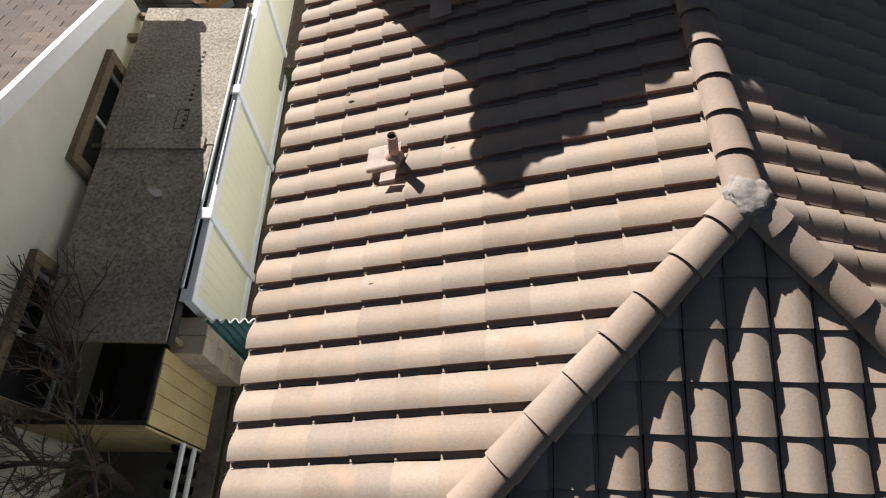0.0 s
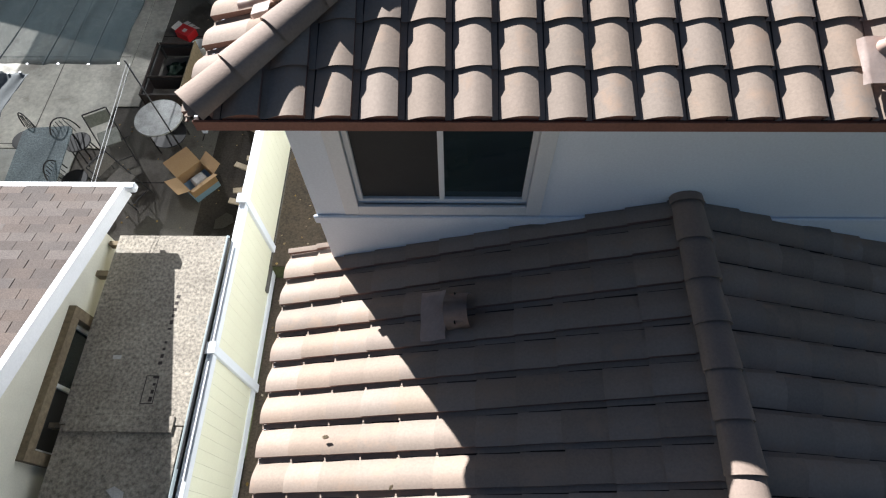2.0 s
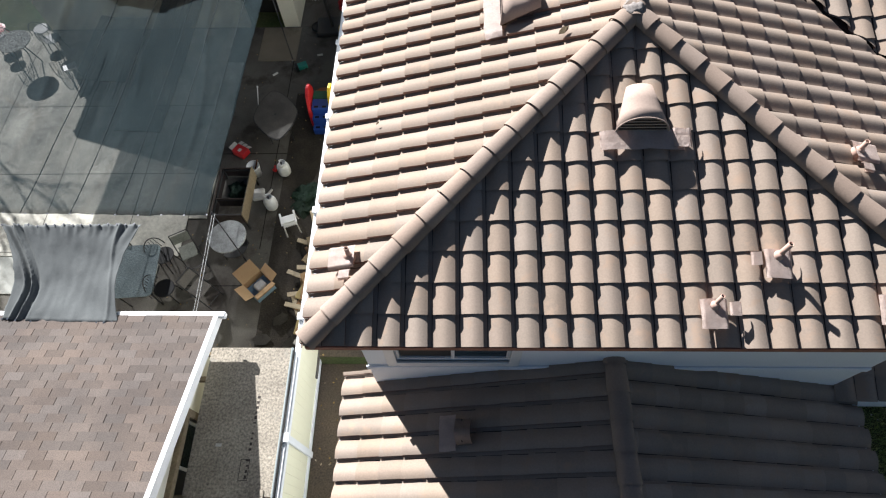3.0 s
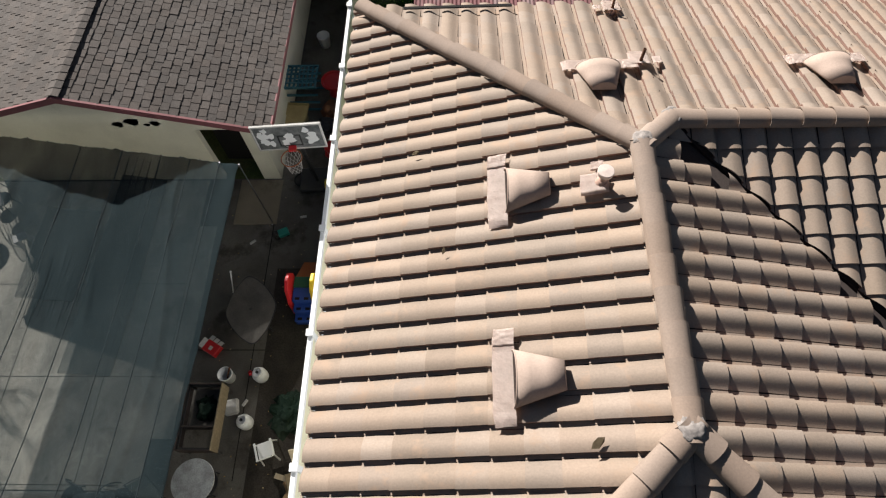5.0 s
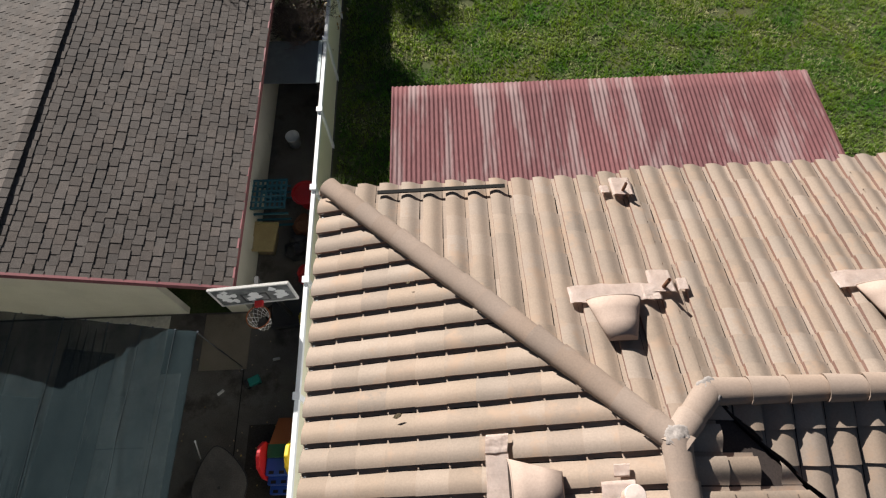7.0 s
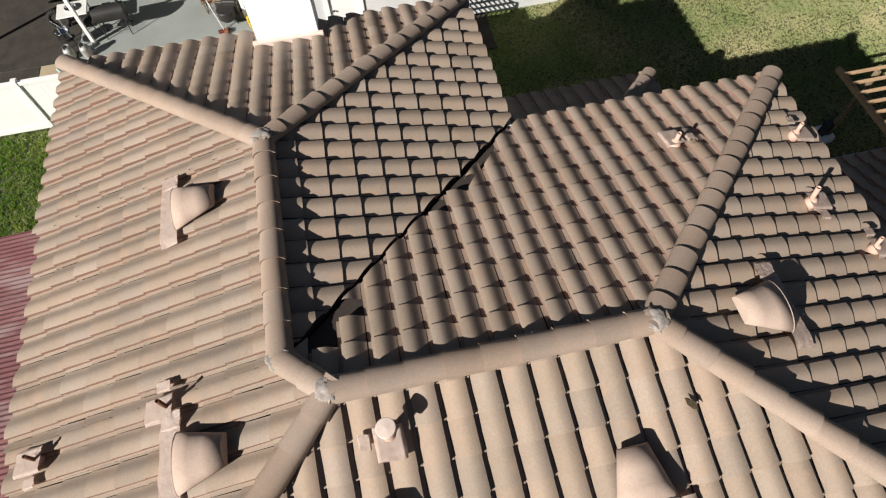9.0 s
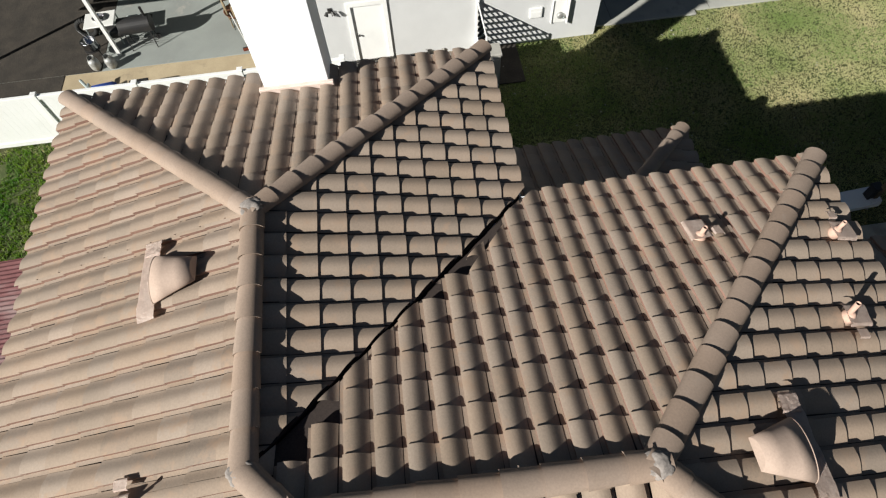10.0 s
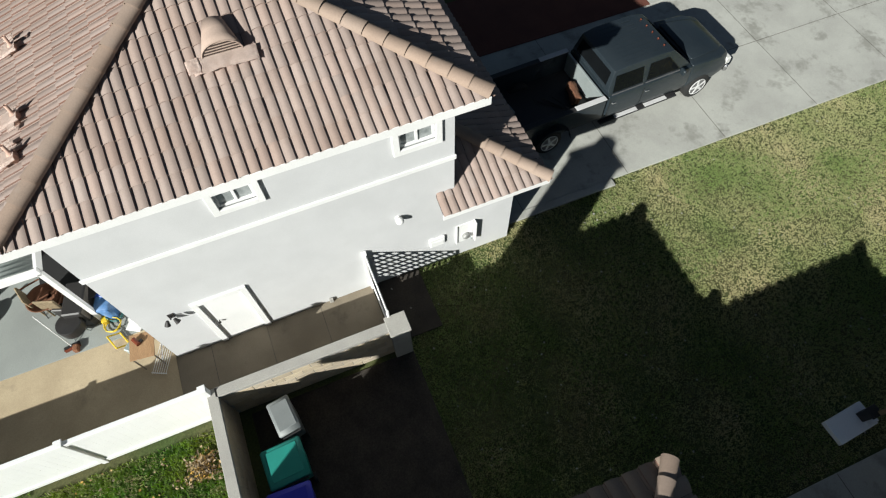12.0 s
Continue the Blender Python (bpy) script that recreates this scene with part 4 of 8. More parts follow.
# ---------------------------------------------------------------- flat sheets: plywood lean-to, tarps, metal roofs
osb = thing("plywood_cover", -3.05, 5, 1.83, "weathered strand board sheets covering the side passage", "lean-to")
osb.matrix_basis = FRONT
part("sheet", box(-3.8, -2.36, 5.06, 7.5, 1.815, 1.83, 0.003), OSB, osb, "pale sunlit strand board")
part("sheet", box(-3.78, -2.4, 2.5, 5.05, 1.805, 1.82, 0.003), OSB, osb)
part("batten", box(-3.72, -2.5, 4.98, 5.16, 1.832, 1.85, 0.003, m=None), OSB, osb)
for y in (2.55, 5.05, 7.4):
    part("joist", box(-3.93, -2.4, y - 0.03, y + 0.03, 1.7, 1.803), WOOD_OLD, osb)
part("beam", box(-2.42, -2.38, 2.5, 7.5, 1.66, 1.8), BLACK, osb)
for y in (2.6, 7.35):
    part("post", box(-2.46, -2.4, y - 0.03, y + 0.03, 0, 1.7), WOOD_OLD, osb)


def corrugated(name, x0, x1, y0, y1, z0, z1, pitch, amp, material, parent, along="y", label="", kx=0.0):
    """A corrugated sheet whose ribs run along y (z0 at y0, z1 at y1) or along x."""
    v, f = [], []
    span = (x1 - x0) if along == "y" else (y1 - y0)
    n = int(span / pitch * 6)
    m = 12
    for j in range(m + 1):
        for i in range(n + 1):
            s, t = i / n, j / m
            w = amp * math.sin(2 * math.pi * s * span / pitch)
            sag = 0.01 * noise.noise(Vector((s * 9, t * 5, x0)))
            if along == "y":
                v.append((x0 + s * (x1 - x0), y0 + t * (y1 - y0), z0 + t * (z1 - z0) + w + sag))
            else:
                v.append((x0 + t * (x1 - x0), y0 + s * (y1 - y0), z0 + t * (z1 - z0) + w + sag))
    for j in range(m):
        for i in range(n):
            a = j * (n + 1) + i
            f.append((a, a + 1, a + n + 2, a + n + 1))
    me = raw(name, v, f)
    o = link(name, me, material, parent, label, True)
    md = o.modifiers.new("sheet", "SOLIDIFY")
    md.thickness = 0.004
    return o


red = thing("patio_cover", 4, 20, 2.2, "faded red corrugated metal patio cover on posts", "patio cover")
red.matrix_basis = Matrix.Identity(4)
corrugated("sheet", -0.58, 9.0, 17.2, 22.4, 2.42, 2.08, 0.102, 0.016, RED_METAL, red)
for x in (-0.4, 2.8, 6.0, 8.8):
    part("post", box(x - 0.05, x + 0.05, 22.15, 22.25, 0, 2.05), WHITE, red)
part("beam", box(-0.5, 8.95, 22.12, 22.2, 1.95, 2.06), WHITE, red)

pat2 = thing("east_patio_cover", 20, 19, 2.6, "ribbed grey metal patio cover with white beams", "patio cover")
pat2.matrix_basis = Matrix.Identity(4)
corrugated("sheet", 17.55, 23.5, 16.05, 26.0, 2.63, 2.7, 0.112, 0.011, PATIO_SHEET, pat2)
part("beam", box(17.5, 17.58, 16.0, 26.0, 2.42, 2.62), WHITE, pat2)
part("beam", box(17.58, 23.5, 15.98, 16.04, 2.42, 2.64), WHITE, pat2)
for y in (16.03, 20.75, 25.2):
    part("post", box(17.5, 17.6, y - 0.05, y + 0.05, 0, 2.45), WHITE, pat2)

# ---------------------------------------------------------------- paving
plate("driveway", 16.42, 22.0, -30, 6.3, 0.03, CONCRETE, "pale stained concrete driveway", category="driveway")
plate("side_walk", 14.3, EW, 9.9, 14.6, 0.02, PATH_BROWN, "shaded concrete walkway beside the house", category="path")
plate("patio_floor", 16.9, 30.0, 14.6, 30, 0.02, PATIO, "greenish grey painted patio slab", category="patio")
plate("patio_border", 14.32, 16.9, 14.6, 30, 0.01, PATIO_TAN, "tan bare concrete strip", category="patio")
# soil with the big shadow across it painted in, here and on the border
plate("patio_soil", 16.9, 30.0, 21.2, 30, 0.028, DIRT_AND_SHADE, "soil beyond the patio slab, darkened for the shadow on it", category="soil", thick=0.02)
plate("border_soil", 14.34, 16.89, 22.3, 30, 0.024, DIRT_AND_SHADE, "soil behind the white fence, darkened for the shadow on it", category="soil", thick=0.02)
# these two plates put the house shade into the ground colour
plate("gate_soil", 14.32, 16.35, 8.7, 9.84, 0.03, DIRT_AND_SHADE, "ground at the foot of the lattice gate, coloured dark for shade", category="soil", thick=0.03)
plate("bin_soil", 9.9, 14.02, 9.55, 13.3, 0.02, DIRT_AND_SHADE, "ground behind the block wall, coloured dark for the house shade", category="soil", thick=0.03)
plate("front_walk", -0.7, 8.25, -12, 6.6, 0.03, CONCRETE, "concrete front walk", category="path")
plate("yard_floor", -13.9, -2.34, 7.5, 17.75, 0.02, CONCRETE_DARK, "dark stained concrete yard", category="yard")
# paler than the yard: direct sun on this strip is put into the colour
plate("near_slab", -13.8, -6.25, 9.35, 10.28, 0.045, CONCRETE, "concrete slab beside the bungalow, coloured pale for direct sun", category="yard", thick=0.02)
plate("side_slab", -5.84, -5.4, 11.3, 16.35, 0.045, YARD_PALE, "pale concrete strip under the edge of the cloth", category="yard", thick=0.02)
plate("patio_slab", -13.8, -5.85, 10.3, 17.7, 0.045, YARD_PALE, "pale concrete slab under the shade cloth", category="yard", thick=0.02)
plate("yard_dirt", -3.75, -2.36, 7.9, 15.2, 0.028, DIRT_AND_SHADE, "dark dirt along the vinyl fence", category="dirt", thick=0.02)
# invented sheet: its black stands in for deep shade under the cover
plate("black_tarpaulin", 18.6, 25.0, 14.75, 17.35, 0.034, RUBBER, "added black sheet that darkens the shaded patio floor", category="tarpaulin", thick=0.01)
for y in (10.4, 12.6, 14.8):
    ob_of("slab_joint", box(-13.7, -6.3 if y < 10.5 else -5.9, y - 0.008, y + 0.008, 0.0455, 0.048), CONCRETE_DARK, None, "dark joint in the pale slab", category="joint", kind="structure")
for x in (-11.4, -9.3, -7.2):
    ob_of("slab_joint", box(x - 0.008, x + 0.008, 9.4, 17.1, 0.0455, 0.0475), CONCRETE_DARK, None, "dark joint in the pale slab", category="joint", kind="structure")
plate("alley_floor", -4.0, -2.34, 17.75, 28, 0.02, CONCRETE_DARK, "dark concrete alley", category="yard")
plate("thicket_soil", -14, -2.46, 28.0, 40, 0.02, SOIL, "dark littered soil under the leafless thicket", category="soil")
plate("side_soil", -2.35, -0.72, -12, 7.9, -0.33, SOIL, "bare brown soil strip along the wall", category="soil")
plate("back_soil", -2.35, -0.72, 7.95, 17.3, 0.015, SOIL, "bare brown soil strip along the back wall", category="soil")
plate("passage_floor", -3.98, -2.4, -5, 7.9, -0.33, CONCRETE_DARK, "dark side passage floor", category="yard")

# ---------------------------------------------------------------- more materials
PLASTIC_WHITE = mat("plastic_white", (0.75, 0.75, 0.74), (0.68, 0.68, 0.66), rough=0.4, grain=0.04, bump=0.02)
PLASTIC_RED = mat("plastic_red", (0.55, 0.02, 0.025), rough=0.4, grain=0.05, bump=0.02)
PLASTIC_YELLOW = mat("plastic_yellow", (0.70, 0.50, 0.03), rough=0.4, grain=0.05, bump=0.02)
PLASTIC_BLUE = mat("plastic_blue", (0.02, 0.06, 0.30), (0.025, 0.07, 0.34), rough=0.4, grain=0.05, bump=0.02)
PLASTIC_GREEN = mat("plastic_green", (0.02, 0.11, 0.06), rough=0.45, grain=0.05, bump=0.02)
PLASTIC_ORANGE = mat("plastic_orange", (0.35, 0.10, 0.03), rough=0.45, grain=0.05, bump=0.02)
BIN_GREEN = mat("bin_green", (0.02, 0.22, 0.18), (0.018, 0.19, 0.155), rough=0.5, grain=0.06, bump=0.05)
CRATE_TEAL = mat("crate_teal", (0.03, 0.12, 0.16), (0.025, 0.10, 0.135), rough=0.5, grain=0.06, bump=0.05)
BIN_BLUE = mat("bin_blue", (0.03, 0.035, 0.42), (0.025, 0.03, 0.36), rough=0.5, grain=0.06, bump=0.05)
BIN_GREY = mat("bin_grey", (0.19, 0.205, 0.205), (0.155, 0.17, 0.17), rough=0.5, grain=0.06, bump=0.05)
CARDBOARD = mat("cardboard", (0.38, 0.25, 0.13), (0.33, 0.21, 0.11), rough=0.9, grain=0.08, bump=0.05)
FOLIAGE = mat("foliage", (0.05, 0.085, 0.02), (0.09, 0.11, 0.03), rough=0.7, vary=0.4, grain=0.15, bump=0)
DRY_LEAF = mat("dry_leaf", (0.24, 0.16, 0.07), (0.33, 0.25, 0.13), rough=0.85, vary=0.4, grain=0.15, bump=0)
BARK = mat("bark", (0.10, 0.075, 0.06), (0.07, 0.052, 0.042), rough=0.95, grain=0.35, gscale=50, bump=0.8, bscale=60)
TWIG = mat("twig", (0.115, 0.085, 0.065), (0.075, 0.055, 0.045), rough=0.9, grain=0.2, bump=0.2)
BOX_BLUE = mat("printed_blue", (0.2, 0.33, 0.47), (0.26, 0.38, 0.5), rough=0.7, grain=0.1)
TABLE_GLASS = mat("frosted_glass", (0.19, 0.235, 0.245), (0.12, 0.15, 0.16), rough=0.6, grain=0.5, gscale=40, bump=0.1, spec=0.2)
PATIO_TOP = mat("patio_tabletop", (0.1, 0.09, 0.078), (0.066, 0.06, 0.053), rough=0.55, grain=0.25, scale=2.5, stain=(0.14, 0.125, 0.105), sscale=1.6, scut=0.6, bump=0.05, spec=0.3)
CHAIR_PANEL = mat("chair_panel", (0.2, 0.205, 0.17), (0.13, 0.135, 0.11), rough=0.7, grain=0.25, scale=5, bump=0.1)
CART_BOARD = mat("cart_board", (0.06, 0.042, 0.036), (0.04, 0.03, 0.026), rough=0.8, grain=0.25, gscale=20, bump=0.2)
TABLE_SPECK = mat("speckled_glass", (0.18, 0.225, 0.235), (0.08, 0.1, 0.105), rough=0.5, grain=0.35, gscale=70, scale=24, bump=0.1, spec=0.3)
DARK_TOP = mat("dark_tabletop", (0.17, 0.155, 0.135), (0.12, 0.11, 0.098), rough=0.8, grain=0.2, scale=4, bump=0.05, spec=0.15)
INK = mat("ink", (0.05, 0.04, 0.035), rough=0.9)
PAPER = mat("paper", (0.55, 0.53, 0.50), rough=0.8)
RUST = mat("rust", (0.19, 0.085, 0.045), (0.13, 0.06, 0.035), rough=0.95, grain=0.4, bump=0.5)
TEAL_SHEET = mat("teal_sheet", (0.04, 0.15, 0.14), (0.03, 0.12, 0.12), rough=0.5, grain=0.1)
GREEN_TARP = mat("green_tarp", (0.009, 0.026, 0.017), (0.02, 0.032, 0.022), rough=0.8, grain=0.3, spec=0.15)
TARP_BLUE = mat("tarp_blue", (0.05, 0.14, 0.32), (0.12, 0.22, 0.4), rough=0.5, scale=5, bump=0.3, bscale=10)
MOSAIC = mat("mosaic", (0.42, 0.42, 0.4), (0.07, 0.065, 0.06), rough=0.95, spec=0.05, grain=0.5, gscale=26, scale=20)
TANK_GREY = mat("tank_grey", (0.4, 0.41, 0.4), (0.26, 0.26, 0.25), rough=0.5, metal=0.3, grain=0.25, scale=6, bump=0.1)
PALE_PLANK = mat("pale_plank", (0.55, 0.47, 0.36), (0.45, 0.37, 0.27), rough=0.85, grain=0.15, gscale=20, bump=0.2)
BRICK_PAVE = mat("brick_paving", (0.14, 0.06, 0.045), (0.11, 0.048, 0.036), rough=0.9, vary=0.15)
AUTO_GLASS = mat("auto_glass", (0.006, 0.007, 0.008), rough=0.06, grain=0, bump=0, spec=0.1)
CLEAR_BOARD = mat("scratched_board", (0.2, 0.205, 0.2), (0.07, 0.075, 0.075), rough=0.6, grain=0.3, scale=5, bump=0.05)
RIM_DARK = mat("rim_dark", (0.12, 0.12, 0.12), rough=0.5, grain=0.1, bump=0)
CAR_TRIM = mat("car_trim", (0.10, 0.10, 0.105), rough=0.4, grain=0.05, bump=0)
ALLOY = mat("alloy", (0.5, 0.5, 0.5), (0.55, 0.55, 0.55), rough=0.5, metal=0.0, grain=0.05, bump=0)
RED_LENS = mat("red_lens", (0.16, 0.04, 0.02), rough=0.25, grain=0, bump=0)
LENS = mat("lamp_lens", (0.6, 0.6, 0.58), rough=0.15, grain=0.05, bump=0)


# ---------------------------------------------------------------- on the roofs
def roof_frame(x, y, z, down, pitch):
    """Pose on a slope: local -y runs down the slope, z off it. down: plan direction of the fall."""
    d = Vector((down[0], down[1], 0)).normalized()
    sv = (-d + Vector((0, 0, pitch))).normalized()
    ax = sv.cross(Vector((0, 0, 1))).normalized()
    nv = ax.cross(sv)
    return Matrix(((ax.x, sv.x, nv.x, x), (ax.y, sv.y, nv.y, y), (ax.z, sv.z, nv.z, z), (0, 0, 0, 1)))


def draped(w, l, y0, seed, lift=0.15, wave=TW, rough=0.008):
    """A soft metal apron pressed over the tile barrels."""
    b = bmesh.new()
    nx, ny = 40, 8
    grid = []
    for j in range(ny + 1):
        row = []
        for i in range(nx + 1):
            x, y = -w / 2 + w * i / nx, y0 + l * j / ny
            e = 0.014 * noise.noise(Vector((x * 5, y * 5, seed)))
            ends = max(0.0, abs(2 * i / nx - 1) - 0.72) / 0.28
            h = lift - 0.004 * abs(math.sin(math.pi * (x + 0.12 * seed) / wave)) ** 3
            h += 0.45 * rough * (1 + 2.0 * ends) * (noise.noise(Vector((x * 11, y * 11, seed + 4))) + 0.4 * noise.noise(Vector((x * 27, y * 27, seed)))) - 0.03 * ends ** 2
            row.append(b.verts.new((x + (e if i in (0, nx) else 0), y + (e * 1.5 if j in (0, ny) else 0), h)))
        grid.append(row)
    for j in range(ny):
        for i in range(nx):
            b.faces.new((grid[j][i], grid[j][i + 1], grid[j + 1][i + 1], grid[j + 1][i]))
    bmesh.ops.solidify(b, geom=b.faces[:], thickness=0.006)
    return b


SLOT_SHADE = mat("slot_shade", (0.06, 0.045, 0.04), (0.045, 0.035, 0.03), rough=0.8, grain=0.1, bump=0.0, spec=0.1)


def roof_vent(x, y, z, down, pitch, seed, label="pink-painted half-round roof vent with a wrinkled apron", mirror=1):
    """A half-cone vent hood, its louvred face towards the eave, on a pressed metal apron."""
    v = new("roof_vent")
    v.matrix_basis = roof_frame(x, y, z, down, pitch)
    tagged(v, label, "roof vent", "roof vents on the tiles")
    n, l, r0, r1, h0, h1, back = 28, 0.57, 0.32, 0.16, 0.215, 0.115, 0.085

    def ring(t, shrink=0.0):
        r, h = r0 + (r1 - r0) * t - shrink, h0 + (h1 - h0) * t - shrink
        out = []
        for k in range(n + 1):
            c, q = math.cos(math.pi * k / n), math.sin(math.pi * k / n)
            out.append((-r * c, l * t + back * q * (1 - t), 0.13 + h * q))
        return out
    vs, fs = [], []
    for t in (0, 0.3, 0.6, 1.0):
        vs += ring(t)
    for j in range(3):
        for k in range(n):
            p = j * (n + 1) + k
            fs.append((p, p + 1, p + n + 2, p + n + 1))
    hood = link("hood", raw("hood", vs, fs), VENT_PAINT, v, "", True)
    hood.modifiers.new("sheet", "SOLIDIFY").thickness = 0.008
    link("end_cap", raw("end_cap", ring(1.0), [tuple(range(n + 1))]), VENT_PAINT, v)
    link("front_face", raw("front_face", [(p[0], p[1] + 0.012, p[2]) for p in ring(0, 0.01)], [tuple(range(n + 1))]), VENT_PAINT, v, "pale sloping front plate")
    arch = ring(0, 0.006)
    b = bmesh.new()
    for p, q in zip(arch, arch[1:]):
        tube(p, q, 0.009, seg=6, bm=b, caps=False)
    part("front_rim", b, VENT_PAINT, v, "rolled front edge")
    for q in (0.14, 0.34, 0.54, 0.74):
        hw = (r0 - 0.035) * math.sqrt(1 - q * q)
        # thin dark bars on the plate; their colour is the slots' shade
        part("louvre", box(-hw, hw, -0.012, 0.004, -0.007, 0.007, m=pose(0, back * q + 0.012, 0.13 + h0 * q, -20)), SLOT_SHADE, v, "dark bar standing in for a shaded louvre slot")
    part("apron", draped(1.0, 0.25, -0.23, seed, 0.14), FLASH, v, "wrinkled metal apron")
    part("side_flap", draped(0.22, 0.24, -0.24, seed + 7, 0.15, rough=0.02), FLASH, v, "bent corner of the apron").location = (-0.47 * mirror, 0.03, 0.008)
    return v


def vent_pipe(x, y, z, down, pitch, seed, h=0.34, r=0.03, cap=False, lean=(0, 0), bare=False):
    """A plumbing pipe through the tiles in a painted flashing boot."""
    v = new("vent_pipe")
    v.matrix_basis = Matrix.Translation((x, y, z))
    tagged(v, "capped vent pipe in a pink-painted flashing" if cap else "vent pipe standing in a pink-painted flashing", "vent pipe", "vent pipes on the tiles")
    top = Vector((lean[0], lean[1], h + 0.05))
    b = bmesh.new()
    tube((0, 0, 0.0), top, r, seg=14, bm=b, caps=False)
    bmesh.ops.solidify(b, geom=b.faces[:], thickness=0.006)
    part("pipe", b, RUST if bare else PIPE_PINK, v, "", True)
    part("bore", tube(top - Vector((0, 0, 0.08)), top - Vector((0, 0, 0.03)), r - 0.008, seg=12), DARK, v, "dark pipe mouth")
    part("boot", lathe([(r + 0.05, 0.03), (r + 0.03, 0.09), (r + 0.012, 0.11), (r + 0.004, 0.12)] if bare else [(r + 0.06, 0.03), (r + 0.05, 0.13), (r + 0.02, 0.18), (r + 0.006, 0.2)], 14), PIPE_PINK, v, "", True)
    a = draped(0.3, 0.34, -0.22, seed, 0.164, rough=0.006)
    o = part("tile_patch", draped(0.13, 0.15, -0.09, seed + 3, 0.165, rough=0.008), FLASH, v, "scrap of flashing pressed over the next tile")
    o.matrix_basis = roof_frame(0, 0, 0, down, pitch) @ Matrix.Translation((0.24 if seed % 2 else -0.24, 0.02, 0))
    o = part("flashing", a, FLASH, v, "wrinkled painted flashing")
    o.matrix_basis = roof_frame(0, 0, 0, down, pitch)
    if cap:
        part("cap", lathe([(r + 0.004, h + 0.02), (r + 0.05, h + 0.025), (r + 0.053, h + 0.075), (r + 0.048, h + 0.082), (0.004, h + 0.09)], 24), FLASH, v, "flat round rain cap")
    return v


zW = lambda x: UP_Z + UP_P * (x - WX)
zS = lambda y: UP_Z + UP_P * (y - SY)
zN = lambda y: UP_Z + UP_P * (NY - y)
zE = lambda x: UP_Z + UP_P * (EX - x)
zL = lambda x: LZ + LP * (x - LWX)
roof_vent(1.2, 11.0, zW(1.2), (-1, 0), UP_P, 1)
roof_vent(1.2, 13.4, zW(1.2), (-1, 0), UP_P, 2)
roof_vent(2.8, 8.85, zS(8.85), (0, -1), UP_P, 3, mirror=-1)
roof_vent(2.55, 15.42, zN(15.42), (0, 1), UP_P, 4)
roof_vent(5.75, 15.5, zN(15.5), (0, 1), UP_P, 5)
vent_pipe(3.47, 6.8, zS(6.8), (0, -1), UP_P, 1, 0.3, 0.025, lean=(0.03, 0.03))
vent_pipe(4.24, 7.35, zS(7.35), (0, -1), UP_P, 2, 0.34, 0.032, lean=(0.04, 0.02))
vent_pipe(5.45, 6.85, zS(6.85), (0, -1), UP_P, 3, 0.3, 0.028)
vent_pipe(5.52, 8.75, zE(5.52), (1, 0), UP_P, 4, 0.28, 0.03)
vent_pipe(-0.72, 7.42, zW(-0.72), (-1, 0), UP_P, 5, 0.3, 0.028)
vent_pipe(2.3, 13.3, zW(2.3), (-1, 0), UP_P, 6, 0.3, 0.045, cap=True)
vent_pipe(3.08, 17.25, zN(17.25), (0, 1), UP_P, 7, 0.3, 0.022, bare=True)
vent_pipe(3.18, 15.6, zN(15.6), (0, 1), UP_P, 8, 0.34, 0.024, bare=True)
vent_pipe(0.0, 3.817, zL(0.0), (-1, 0), LP, 9, 0.4, 0.05)
sv = new("barrel_vent")
sv.matrix_basis = roof_frame(0.73, 5.83, zL(0.73), (-1, 0), LP)
tagged(sv, "short half-barrel vent hood behind a flat metal flashing", "roof vent")
b = bmesh.new()
v_, f_ = cap_shape(0.22, 0.178, 0.17)
vs_ = [b.verts.new(p) for p in v_]
for f in f_:
    b.faces.new([vs_[q] for q in f])
bmesh.ops.solidify(b, geom=b.faces[:], thickness=0.01)
bmesh.ops.transform(b, matrix=pose(0, -0.12, 0.13), verts=b.verts[:])
part("hood", b, FLASH, sv, "", True)
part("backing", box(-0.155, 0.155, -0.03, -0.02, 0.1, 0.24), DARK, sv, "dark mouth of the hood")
part("flashing", draped(0.5, 0.25, -0.4, 3, 0.15), FLASH, sv)
roof_vent(17.35, 11.0, EZ + EP * (17.35 - EX0), (-1, 0), EP, 6)
for k, (x, y) in enumerate(((19.3, 14.2), (17.75, 14.25), (17.0, 14.35))):
    vent_pipe(x, y, EZ + EP * (EY1 - y), (0, 1), EP, 20 + k, 0.3, 0.028)
# a lifted tile course at the north-west eave, leaves and droppings on the tiles
lath_ = thing("dark_lath", 0.55, NC - 0.15, UP_Z + 0.235, "dark wooden lath lying across the eave tiles", "lath", rz=1)
part("strip", box(-0.91, 0.91, -0.03, 0.03, 0, 0.022, 0.004), DARK, lath_)
rng = random.Random(4)


def litter(name, n, area, z, material, label, size=0.03):
    v, f = [], []
    for _ in range(n):
        x, y = rng.uniform(area[0], area[1]), rng.uniform(area[2], area[3])
        a, s0, s1 = rng.uniform(0, 6.3), rng.uniform(0.4, 1) * size, rng.uniform(0.3, 0.8) * size
        k = len(v)
        zz = z(x, y)
        for dx, dy, dz in ((-s0, 0, 0), (0, -s1, 0.006), (s0, 0, 0.012), (0, s1, 0.002)):
            v.append((x + dx * math.cos(a) - dy * math.sin(a), y + dx * math.sin(a) + dy * math.cos(a), zz + dz))
        f.append((k, k + 1, k + 2, k + 3))
    return link(name, raw(name, v, f), material, None, label, category="leaves", kind="stuff")


